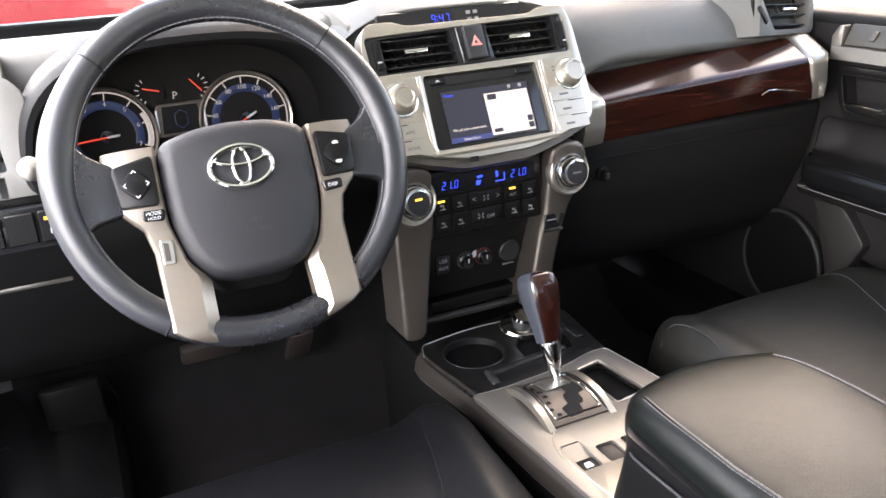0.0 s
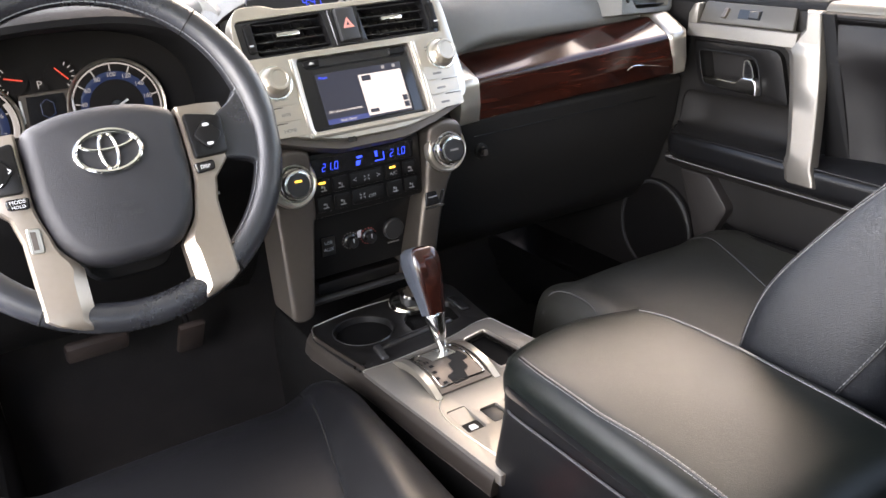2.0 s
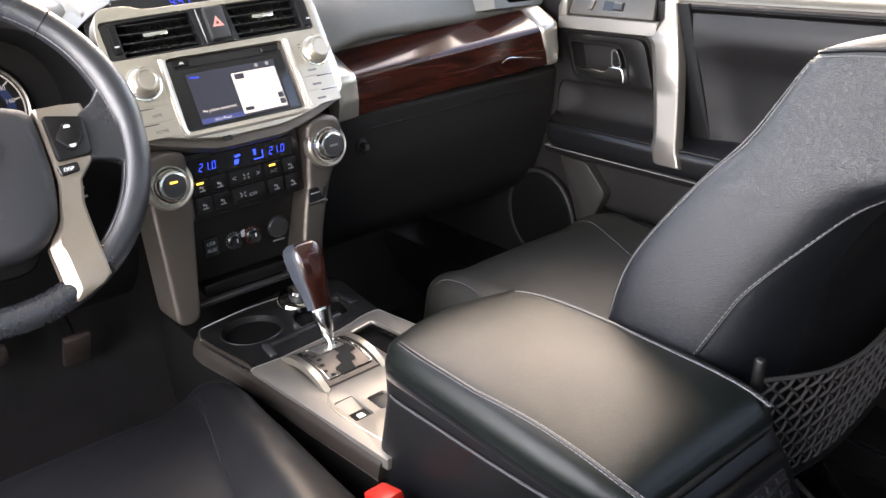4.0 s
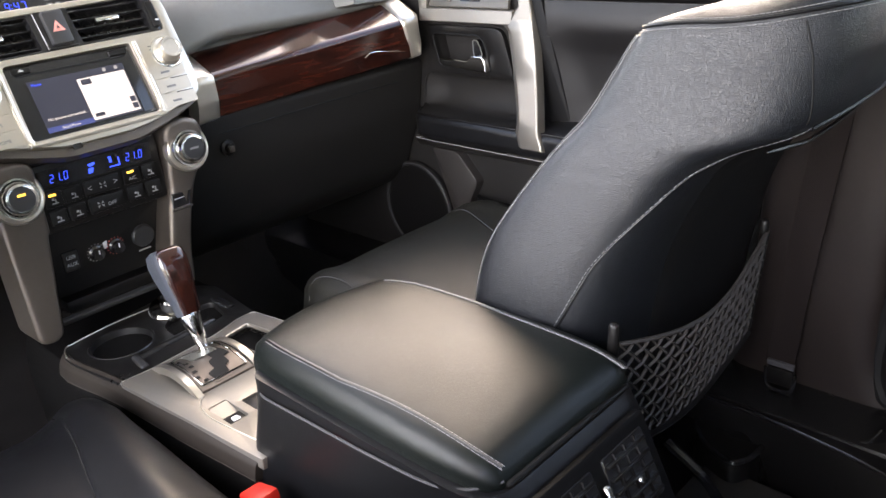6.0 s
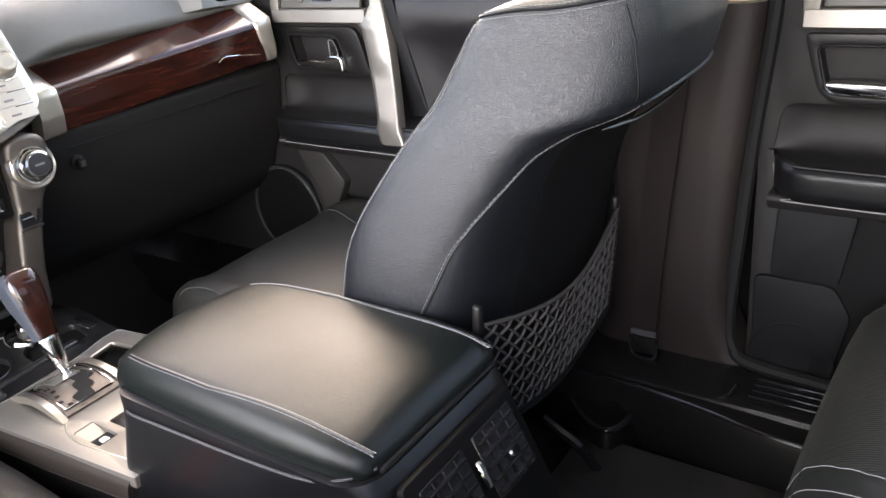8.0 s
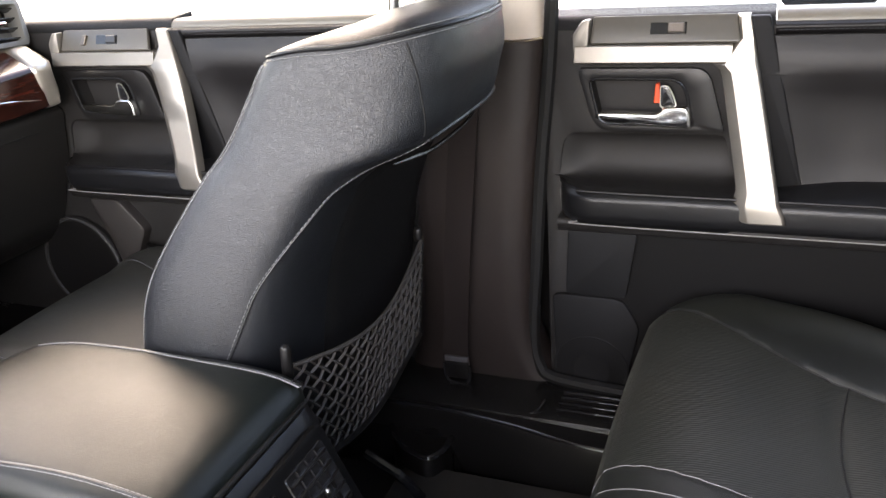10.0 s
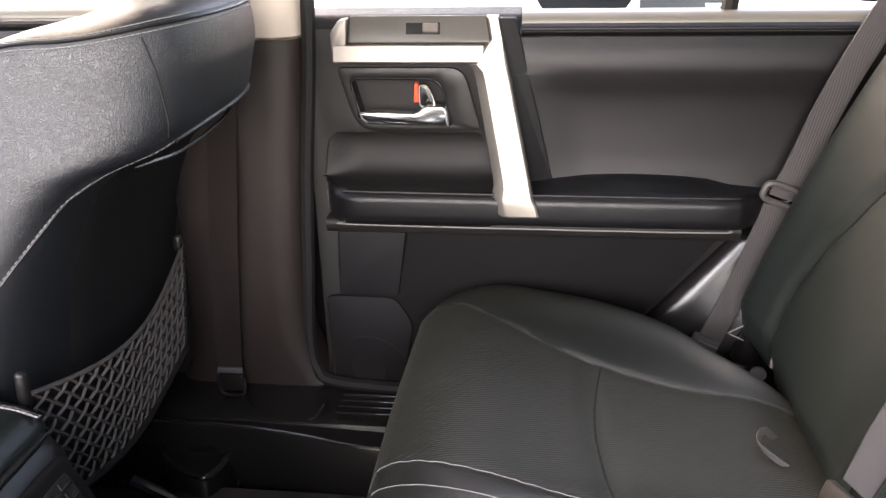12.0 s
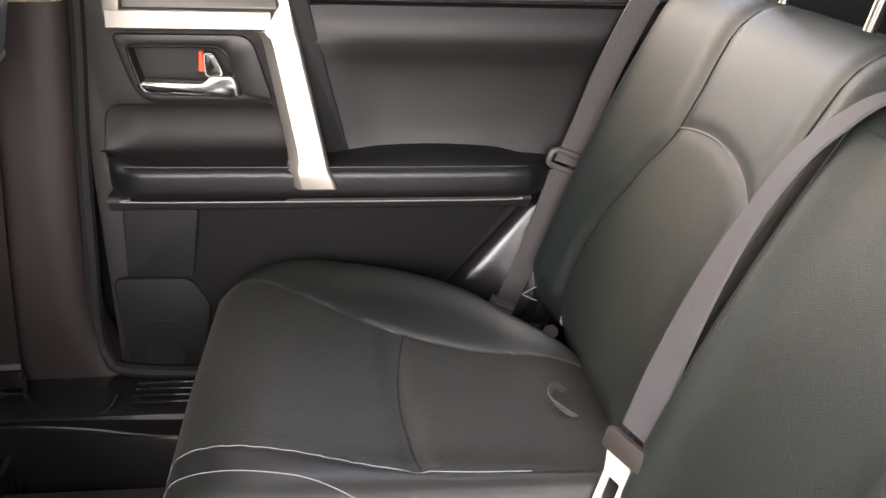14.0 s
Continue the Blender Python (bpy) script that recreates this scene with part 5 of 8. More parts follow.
# silver legs with the temperature dials
for s in (-1, 1):
    leg = [(0.094, 0.052), (0.120, 0.060), (0.150, 0.052), (0.158, 0.026), (0.152, -0.010), (0.131, -0.034), (0.113, -0.080), (0.097, -0.14), (0.090, -0.200), (0.050, -0.200), (0.060, -0.14), (0.078, -0.065), (0.086, -0.046)]
    if s < 0:
        leg = leg[:5] + [(0.152, -0.045), (0.152, -0.12), (0.152, -0.196), (0.118, -0.196), (0.108, -0.12), (0.098, -0.05), (0.094, -0.046)]
    leg = rounded([(s * x, v) for x, v in leg][::s], 0.02, 4)
    bm = prism(leg, 0.075, (), 0.008, 3, None, -0.062)
    for v in bm.verts:
        v.co.z += 0.012 * max(0, (v.co.y + 0.02) / 0.08) if v.co.y > -0.02 else 0.0
    # legs darker than the frame: the shadow on them is painted in
    lg = part("stack_leg", moved(bm, PB), SILVER_DARK, stack, "satin silver leg, shade put into its darker colour")
    md = PB @ Matrix.Translation((s * 0.124, 0.012, 0.014)) @ pose(0, 0, 0, -6, 0, 0)
    dial = part("dial_seat", lathe([(0.0, -0.004), (0.0345, -0.004), (0.0350, 0.004), (0.0325, 0.008), (0.0295, 0.006), (0.0, 0.006)], md, 44), SILVER, lg, "satin silver dial seat")
    part("dial_ring", lathe([(0.0285, 0.003), (0.0285, 0.0085), (0.0265, 0.0135), (0.0235, 0.0135), (0.022, 0.010), (0.022, 0.003)], md, 44), CHROME, lg, "bright dial ring")
    part("dial_knob", lathe([(0.0, 0.004), (0.0180, 0.004), (0.0170, 0.024), (0.0160, 0.0265), (0.0, 0.027)], md, 40), DARK_GREY, lg, "black dial cap")
    part("dial_grip", lathe([(0.0176, 0.006), (0.0222, 0.006), (0.0212, 0.022), (0.0195, 0.0255), (0.0172, 0.0262)], md, 40), CHROME, lg)
    if s < 0:
        part("dial_lamp", prism([(-0.005, 0.0035), (0.005, 0.0035), (0.005, 0.0062), (-0.005, 0.0062)], 0.0004, m=md, base=0.0270), AMBER_GLOW, lg, "amber lamp")
    else:
        part("dial_print", prism([(-0.007, -0.0015), (0.007, -0.0015), (0.007, 0.0015), (-0.007, 0.0015)], 0.0003, m=md, base=0.0270), GREY_INK, lg)
        part("card_slot", prism(rounded([(0.082, -0.071), (0.110, -0.071), (0.117, -0.049), (0.084, -0.049)], 0.003), 0.003, (), 0.001, 1, PB, 0.011), GLOSS_BLACK, lg)
        part("slot_edge", prism([(0.080, -0.075), (0.113, -0.075), (0.114, -0.0715), (0.080, -0.0715)], 0.004, m=PB, base=0.011), CHROME, lg, "bright edge")
        part("slot_print", prism([(0.087, -0.058), (0.103, -0.058), (0.103, -0.0565), (0.087, -0.0565)], 0.0004, m=PB, base=0.0140), KEY_INK, lg)
# lower switch panel and tray
low = part("lower_panel", prism(rounded([(-0.112, -0.035), (0.086, -0.035), (0.088, 0.070), (-0.104, 0.070)], 0.006), 0.012, (), 0.003, 2, PC, -0.012), PLASTIC, stack, "black lower switch panel")
part("usb_port", prism(rounded([(-0.078, 0.000), (-0.054, 0.000), (-0.054, 0.032), (-0.078, 0.032)], 0.003), 0.003, (), 0.001, 1, PC, 0.0), GLOSS_BLACK, low)
for txt, v in (("USB", 0.022), ("AUX", 0.011)):
    part("port_text", words(txt, 0.0078, PC @ Matrix.Translation((-0.066, v, 0.0034)), 0.0001), KEY_INK, low)
for k, x in enumerate((-0.0285, 0.002)):
    mm = PC @ Matrix.Translation((x, 0.0150, 0.0))
    sh = part("seat_heater_dial", lathe([(0.0, 0), (0.0115, 0), (0.0115, 0.003), (0.009, 0.005), (0.0085, 0.013), (0.0, 0.013)], mm, 26), GLOSS_BLACK, low)
    part("dial_scale", join(*[prism([(0.0128 * math.cos(a) - 0.001, 0.0128 * math.sin(a) - 0.001), (0.0128 * math.cos(a) + 0.001, 0.0128 * math.sin(a) - 0.001), (0.0128 * math.cos(a) + 0.001, 0.0128 * math.sin(a) + 0.001), (0.0128 * math.cos(a) - 0.001, 0.0128 * math.sin(a) + 0.001)], 0.0004, m=mm) for a in [radians(20 + 22 * j) for j in range(14)]]), surface("red_scale", (0.35, 0.06, 0.05), 0.5) if k else GREY_INK, sh)
    part("dial_pointer", prism([(-0.0008, 0.001), (0.0008, 0.001), (0.0008, 0.0075), (-0.0008, 0.0075)], 0.0004, m=mm, base=0.0128), WHITE_INK, sh)
part("heater_mark", prism(rounded([(-0.0160, 0.016), (-0.0105, 0.016), (-0.0095, 0.028), (-0.0165, 0.026)], 0.001), 0.0003, m=PC), WHITE_INK, low)
part("power_socket", lathe([(0.0, 0.0), (0.0175, 0.0), (0.0175, 0.004), (0.0155, 0.0065), (0.0, 0.0065)], PC @ Matrix.Translation((0.045, 0.0165, 0.0)), 32), DARK_GREY, low)
part("socket_print", prism([(0.035, -0.008), (0.055, -0.008), (0.055, -0.0055), (0.035, -0.0055)], 0.0003, m=PC), GREY_INK, low)
part("tray_wall", rbox((0, 0.050, 0.475), (0.172, 0.10, 0.02), 0.004), PLASTIC, stack)
part("tray_back", rbox((0, 0.105, 0.49), (0.19, 0.01, 0.12), 0.0), PLASTIC, stack)
PV = axes((0.606, 0.030, 0.844), (1, 0.10, -0.08), (0, 0.25, 1))
shell = prism(rounded([(-0.104, -0.034), (-0.080, -0.038), (0.058, -0.035), (0.066, 0.046), (-0.095, 0.046), (-0.118, 0.046)], [0.004, 0.016, 0.014, 0.014, 0.02, 0.004]), 0.030, [rounded([(-0.041, -0.030), (0.048, -0.026), (0.056, 0.036), (-0.074, 0.036)], 0.009)], 0.004, 3, None, -0.022)
for q in shell.verts:
    # the left wing slopes away into the dash top
    q.co.z -= 1.8 * max(0.0, -0.080 - q.co.x)
part("vent_shell", moved(shell, PV), DASH_GREY, dash, "grey vent surround")
vent(dash, PV @ Matrix.Translation((-0.009, 0.003, 0.0)), 0.134, 0.068, 0.014, 1)
part("vent_thumbwheel", rbox((0, 0, 0), (0.009, 0.033, 0.006), 0.002, 1, PV @ Matrix.Translation((-0.068, -0.004, 0.008)) @ pose(0, 0, 0, 0, 0, 33)), PLASTIC, dash)
part("tray_lip", rbox((-0.01, -0.016, 0.466), (0.190, 0.010, 0.009), 0.003, 2, (25, 0, 0)), DARK_GREY, stack)

# ---- instrument cluster ----
cl = thing("instrument_cluster", (DX, 0.08, 0.75), "black instrument cluster with two round lit gauges under a hood", "instrument cluster")


def arch(a, hw, h, z0, p=2.6):
    c, s = math.cos(a), math.sin(a)
    return (DX + hw * math.copysign(abs(c) ** (2 / p), c), z0 + h * abs(s) ** (2 / p) * (1 if s >= 0 else -0.35))


rings = []
for y, hw, h in ((0.135, 0.176, 0.108), (0.06, 0.186, 0.118), (0.0, 0.192, 0.126), (-0.02, 0.196, 0.131), (-0.022, 0.203, 0.139), (-0.012, 0.209, 0.146), (0.06, 0.213, 0.150), (0.15, 0.212, 0.140)):
    rings.append([Vector((*(lambda q: (q[0], y, q[1]))(arch(2 * math.pi * k / 64, hw, h, 0.772)),)) for k in range(64)])
part("hood", loft(rings, caps=False), PLASTIC_SOFT, cl, "black cluster hood")
GC = axes((DX - 0.020, 0.118, 0.777), (1, 0, 0), (0, 0.10, 1))
part("cluster_face", prism([(arch(2 * math.pi * k / 48, 0.18, 0.112, 0.772)[0] - DX + 0.020, arch(2 * math.pi * k / 48, 0.18, 0.112, 0.772)[1] - 0.777) for k in range(48)], 0.004, m=GC, base=-0.006), GAUGE_FACE, cl)


def gauge(x, label, marks, needle, a0, a1, red):
    m = GC @ Matrix.Translation((x, 0.0, 0.0))
    g = part("gauge", lathe([(0.0, 0.0), (0.061, 0.0), (0.061, 0.002), (0.0, 0.002)], m, 56), GAUGE_FACE, cl, label)
    part("gauge_ring", lathe([(0.0605, 0.0), (0.0605, 0.008), (0.0630, 0.010), (0.0645, 0.008), (0.0645, 0.0)], m, 64), SILVER, g, "satin silver ring")
    part("scale_arc", tube([m @ Vector((0.0575 * math.cos(a), 0.0575 * math.sin(a), 0.003)) for a in [radians(a0 + (a1 - a0) * k / 48) for k in range(49)]], 0.0012, 6), WHITE_GLOW, g)
    part("blue_band", tube([m @ Vector((0.0415 * math.cos(a), 0.0415 * math.sin(a), 0.0022)) for a in [radians(a0 + (a1 - a0) * k / 40) for k in range(41)]], 0.0055, 6, flat=0.12, up=tuple(m.to_3x3() @ Vector((0, 0, 1)))), BLUE_DIM, g, "blue lit band")
    for k, t in enumerate(marks):
        a = radians(a0 + (a1 - a0) * k / (len(marks) - 1))
        part("tick", rbox((0, 0, 0), (0.009, 0.0016, 0.001), 0.0, 1, m @ Matrix.Translation((0.052 * math.cos(a), 0.052 * math.sin(a), 0.003)) @ Matrix.Rotation(a, 4, "Z")), WHITE_GLOW, g)
        part("number", words(t, 0.0085, m @ Matrix.Translation((0.0425 * math.cos(a), 0.0425 * math.sin(a), 0.0028)), 0.0001), WHITE_GLOW, g)
    if red:
        part("red_zone", tube([m @ Vector((0.054 * math.cos(a), 0.054 * math.sin(a), 0.0032)) for a in [radians(a1 + 48 - 48 * k / 12) for k in range(13)]], 0.003, 6, flat=0.3, up=tuple(m.to_3x3() @ Vector((0, 0, 1)))), WHITE_GLOW, g, "red zone marks")
    a = radians(needle)
    nd = part("needle", rbox((0, 0, 0), (0.046, 0.0022, 0.0015), 0.0005, 1, m @ Matrix.Translation((0.018 * math.cos(a), 0.018 * math.sin(a), 0.007)) @ Matrix.Rotation(a, 4, "Z")), RED_GLOW, g, "red lit needle")
    part("needle_tail", rbox((0, 0, 0), (0.016, 0.0030, 0.0018), 0.0005, 1, m @ Matrix.Translation((-0.008 * math.cos(a), -0.008 * math.sin(a), 0.008)) @ Matrix.Rotation(a, 4, "Z")), WHITE_INK, g)
    part("needle_hub", lathe([(0.0, 0.0), (0.010, 0.0), (0.009, 0.006), (0.0, 0.007)], m, 24), GLOSS_BLACK, g)
    return g


gauge(-0.0915, "round rev counter with red needle", ["0", "1", "2", "3", "4", "5", "6", "7"], 184, 222, -20, True)
gauge(0.0915, "round speedometer with red needle", ["0", "20", "40", "60", "80", "100", "120", "140", "160", "180", "200"], 208, 222, -42, False)
for s, nd in ((-1, 165), (1, 130)):
    m = GC @ Matrix.Translation((s * 0.029, 0.051, 0.001))
    sg = part("small_gauge", lathe([(0.0, 0.0), (0.019, 0.0), (0.019, 0.001), (0.0, 0.001)], m, 32), GAUGE_FACE, cl)
    arc = range(-60, 61, 24)
    part("scale_marks", join(*[rbox((0, 0, 0), (0.005, 0.0012, 0.0006), 0, 1, m @ Matrix.Translation((0.016 * s * -1 * -math.cos(radians(a)), 0.016 * math.sin(radians(a)), 0.0015)) @ Matrix.Rotation(radians(a) * s, 4, "Z")) for a in arc]), WHITE_GLOW, sg)
    part("needle", rbox((0, 0, 0), (0.022, 0.0018, 0.001), 0, 1, m @ Matrix.Translation((0.002, 0.002, 0.003)) @ Matrix.Rotation(radians(nd), 4, "Z")), RED_GLOW, sg, "red lit needle")
part("gear_window", prism([(-0.008, 0.033), (0.012, 0.033), (0.012, 0.051), (-0.008, 0.051)], 0.001, m=GC, base=0.001), GAUGE_FACE, cl)
part("gear_letter", words("P", 0.014, GC @ Matrix.Translation((0.002, 0.042, 0.003)), 0.0001), WHITE_GLOW, cl)
part("info_frame", prism(rounded([(-0.036, -0.022), (0.036, -0.022), (0.031, 0.022), (-0.031, 0.022)], 0.003), 0.003, (), 0.001, 1, GC @ Matrix.Translation((0.005, 0.011, 0)), 0.001), SILVER_DARK, cl)
GI = GC @ Matrix.Translation((0.005, 0.011, 0))
info = part("info_display", prism([(-0.026, -0.018), (0.026, -0.018), (0.023, 0.018), (-0.023, 0.018)], 0.001, m=GI, base=0.004), GLOSS_BLACK, cl)
part("car_outline", tube([GI @ Vector((0.006 * math.cos(a) if abs(math.sin(a)) > 0.8 else 0.008 * math.copysign(1, math.cos(a)), 0.012 * math.sin(a), 0.006)) for a in [2 * math.pi * k / 20 for k in range(20)]], 0.0006, 5, True, up=(0, 1, 0)), BLUE_DIM, info)
for x in (-0.031, 0.031):
    part("frame_lamp", rbox((0, 0, 0), (0.003, 0.03, 0.002), 0.0005, 1, GI @ Matrix.Translation((x, 0.0, 0.005))), WHITE_INK, info)

# ---- steering wheel ----
wheel = thing("steering_wheel", (-0.357, -0.10, 0.76), "leather four-spoke steering wheel with satin silver spokes", "steering wheel")
RAKE = radians(24)
SW = axes((-0.369, -0.172, 0.789), (1, 0, 0), (0, math.sin(RAKE), math.cos(RAKE)))


def rim_pts(a0, a1, n, r=0.1730):
    return [SW @ Vector((r * math.cos(radians(a0 + (a1 - a0) * k / n)), r * math.sin(radians(a0 + (a1 - a0) * k / n)), 0)) for k in range(n + 1)]


def rim_r(a):
    a = (a + 360) % 360
    lump = sum(math.exp(-((a - c) / 16) ** 2) for c in (15, 165))
    return 0.0160 + 0.0022 * lump


def rim_piece(a0, a1, mat, label, n=48):
    ang = [a0 + (a1 - a0) * k / n for k in range(n + 1)]
    return part("rim", tube(rim_pts(a0, a1, n), [rim_r(a) for a in ang], 18, up=tuple(SW.to_3x3() @ Vector((0, 0, 1)))), mat, wheel, label)


SMOOTH_RIM = surface("smooth_rim_leather", (0.019, 0.020, 0.023), 0.26, 0, 0.1, 9, "leather", 900, 0.00005, spec=0.8)
rim_piece(46, 134, SMOOTH_RIM, "smooth dark leather upper rim")
rim_piece(133.6, 236, WHEEL_LEATHER, "pimpled dark leather rim grip")
rim_piece(-56, 46.4, WHEEL_LEATHER, "pimpled dark leather rim grip")
rim_piece(235.6, 304.4, SMOOTH_RIM, "smooth dark leather lower rim")
for a in (46, 134, 236, 304):
    c = [SW @ (Matrix.Rotation(radians(a), 4, "Z") @ Vector((0.1730 + (rim_r(a) + 0.0003) * math.cos(b), 0, (rim_r(a) + 0.0003) * math.sin(b)))) for b in [2 * math.pi * k / 24 for k in range(24)]]
    part("rim_seam", tube(c, 0.0008, 6, True), RUBBER, wheel)
part("stitching", join(*[stitches([SW @ Vector(((0.1730 - 0.9 * rim_r(a) - 0.0003) * math.cos(radians(a)), (0.1730 - 0.9 * rim_r(a) - 0.0003) * math.sin(radians(a)), 0.45 * rim_r(a) + dz)) for a in range(-50, 231, 2)], 0.0055, 0.0045, 0.0006, up=(0, 1, 0)) for dz in (0.0,)]), surface("grey_thread", (0.16, 0.165, 0.17), 0.7), wheel)

hub_poly = [(-0.077, 0.033), (-0.040, 0.0435), (0.0, 0.046), (0.040, 0.0435), (0.077, 0.033), (0.0795, 0.0), (0.079, -0.042), (0.069, -0.086), (0.049, -0.110), (0.025, -0.118), (-0.025, -0.118), (-0.049, -0.110), (-0.069, -0.086), (-0.079, -0.042), (-0.0795, 0.0)]
bm = prism(rounded(hub_poly, 0.014, 4), 0.040, (), 0.016, 5, None, -0.022)
for v in bm.verts:
    if v.co.z > 0.0:
        v.co.z += 0.008 * (1 - (v.co.x / 0.085) ** 2)
hub = part("airbag_cover", moved(bm, SW), AIRBAG_SKIN, wheel, "dark grained airbag cover", sharp=50)


def oval(cx, cy, a, b, n=40):
    return [Vector((cx + a * math.cos(2 * math.pi * k / n), cy + b * math.sin(2 * math.pi * k / n), 0)) for k in range(n)]


def raised(pts):
    return [SW @ Vector((p.x, p.y, 0.0275 - 0.0010 * (p.x / 0.03) ** 2)) for p in pts]


nrm = tuple(SW.to_3x3() @ Vector((0, 0, 1)))
em = part("emblem", tube(raised(oval(0, -0.004, 0.0320, 0.0212)), 0.0028, 8, True, up=nrm), CHROME, hub, "bright oval emblem")
part("emblem_oval", tube(raised(oval(0, 0.006, 0.0255, 0.0085)), 0.0020, 8, True, up=nrm), CHROME, em)
part("emblem_upright", tube(raised(oval(0, -0.004, 0.0085, 0.0185)), 0.0020, 8, True, up=nrm), CHROME, em)
part("cover_text", join(words("SRS", 0.008, SW @ Matrix.Translation((0.004, -0.060, 0.0252))), words("AIRBAG", 0.008, SW @ Matrix.Translation((0.004, -0.070, 0.0250)))), surface("moulded_letters", (0.03, 0.03, 0.032), 0.5), hub)
# spokes
for s in (-1, 1):
    web = [(0.120, 0.018), (0.146, 0.034), (0.158, 0.060), (0.170, 0.060), (0.172, -0.058), (0.162, -0.058), (0.150, -0.037), (0.118, -0.031)]
    web = rounded([(s * x, y) for x, y in web][::s], [0.004, 0.02, 0.004, 0.004, 0.004, 0.004, 0.02, 0.004][::s], 5)
    part("rim_web", prism(web, 0.020, (), 0.007, 3, SW, -0.012), SMOOTH_RIM, wheel, "leather web between rim and spoke", sharp=60)
    inner = [(-0.176, 0.0530), (-0.140, 0.0515), (-0.113, 0.0505), (-0.086, 0.0700), (-0.045, 0.0800), (0.0, 0.0795), (0.032, 0.0790)]
    outer = [(-0.176, 0.0600), (-0.170, 0.0760), (-0.163, 0.0900), (-0.156, 0.0985), (-0.120, 0.0985), (-0.075, 0.0985), (-0.050, 0.1040), (-0.036, 0.1170), (-0.026, 0.1260), (0.0, 0.1310), (0.022, 0.1325), (0.032, 0.1300)]
    rows = []
    for v in [0.032, 0.029, 0.022, 0.01, -0.005, -0.018, -0.026, -0.031, -0.036, -0.043, -0.050, -0.060, -0.075, -0.086, -0.095, -0.104, -0.113, -0.122, -0.132, -0.142, -0.150, -0.156, -0.160, -0.164, -0.168, -0.172, -0.176]:
        a, b = lerp(inner, v), lerp(outer, v)
        top_z = curve([(-0.176, 0.0090), (-0.170, 0.0165), (-0.160, 0.0195), (-0.140, 0.0185), (-0.115, 0.0140), (-0.08, 0.0110), (-0.03, 0.0120), (0.032, 0.0110)], v)
        # a broad bevel faces the hub on the lower part
        w = lerp([(-0.150, 0.013), (-0.120, 0.013), (-0.100, 0.006), (-0.085, 0.0025)], v)
        w, e1 = min(w, 0.35 * (b - a)), min(0.003, 0.2 * (b - a))
        bend = lambda x: -0.010 * max(0, (x - 0.11) / 0.03) * (1 if v > -0.05 else 0)
        pts = [(a, -0.012), (a, top_z - 0.60 * w - 0.001), (a + w, top_z), ((a + w + b) / 2, top_z + 0.0006), (b - e1, top_z + bend(b)), (b, top_z - 0.003 + bend(b)), (b, -0.012)]
        rows.append([SW @ Vector((s * x, v, z)) for x, z in pts])
    spoke = part("spoke", loft(rows), WHEEL_SILVER, wheel, "satin silver spoke", sharp=24)
    ps = [(0.0835, 0.0225), (0.1245, 0.0150), (0.1215, -0.0270), (0.0845, -0.0280)]
    bm = prism(rounded([(s * x, y) for x, y in ps][::s], 0.005, 3), 0.008, (), 0.002, 2, None, 0.012)
    for v in bm.verts:
        v.co.z -= 0.010 * max(0, (abs(v.co.x) - 0.11) / 0.03)
    pod = part("switch_pod", moved(bm, SW), PLASTIC, spoke, "black thumb switch pod")
    dm = [(0.103, 0.013), (0.120, -0.005), (0.103, -0.022), (0.087, -0.005)]
    part("cross_pad", prism(rounded([(s * x, y) for x, y in dm][::s], 0.006, 3), 0.004, (), 0.002, 2, SW, 0.0185), PLASTIC, pod)
    for dx, dy, turn in (((0, 0.011, 0), (0, -0.0145, 180), (0.0115, -0.002, -90), (-0.0105, -0.002, 90)) if s < 0 else ((0, 0.009, 0), (0, -0.012, 180))):
        mk = SW @ Matrix.Translation((s * 0.1035 + dx, dy - 0.003, 0.0226)) @ Matrix.Rotation(radians(turn), 4, "Z")
        shape = [(-0.0026, -0.0012), (-0.0018, -0.0018), (0, 0.0002), (0.0018, -0.0018), (0.0026, -0.0012), (0, 0.0016)] if s < 0 else [(-0.0035, -0.0016), (0.0035, -0.0016), (0.0030, 0.0012), (0.0, 0.0018), (-0.0030, 0.0012)]
        part("switch_mark", prism(shape, 0.0004, m=mk), WHITE_INK, pod)
    part("small_key", prism(rounded([(s * x, y) for x, y in ((0.0815, -0.0325), (0.1035, -0.0315), (0.1035, -0.0420), (0.0835, -0.0440))][::s], 0.003, 3), 0.006, (), 0.0015, 1, SW, 0.012), GLOSS_BLACK, spoke)
    if s < 0:
        part("key_text", join(words("MODE", 0.0052, SW @ Matrix.Translation((-0.0930, -0.0355, 0.0184))), words("HOLD", 0.0046, SW @ Matrix.Translation((-0.0930, -0.0405, 0.0184)))), WHITE_INK, spoke)
        part("light_button", prism(rounded([(-0.0930, -0.0620), (-0.0800, -0.0640), (-0.0810, -0.0890), (-0.0935, -0.0880)], 0.003, 3), 0.004, (), 0.001, 1, SW, 0.0100), STEEL, spoke, "pale rectangular button")
        part("button_print", prism([(-0.0900, -0.0660), (-0.0850, -0.0670), (-0.0855, -0.0850), (-0.0905, -0.0845)], 0.0004, m=SW, base=0.0140), SILVER_DARK, spoke)
    else:
        part("key_text", words("DISP", 0.0055, SW @ Matrix.Translation((0.0925, -0.0380, 0.0184))), WHITE_INK, spoke)
# dull black paints in the dark of the hollow below the hub
part("lower_cover", prism(rounded([(-0.055, -0.09), (0.055, -0.09), (0.040, -0.130), (-0.040, -0.130)], 0.02), 0.03, (), 0.006, 2, SW, -0.060), DULL_BLACK, wheel)
colm = thing("steering_column", (-0.357, 0.0, 0.72), "black steering column shroud with stalks", "steering column")
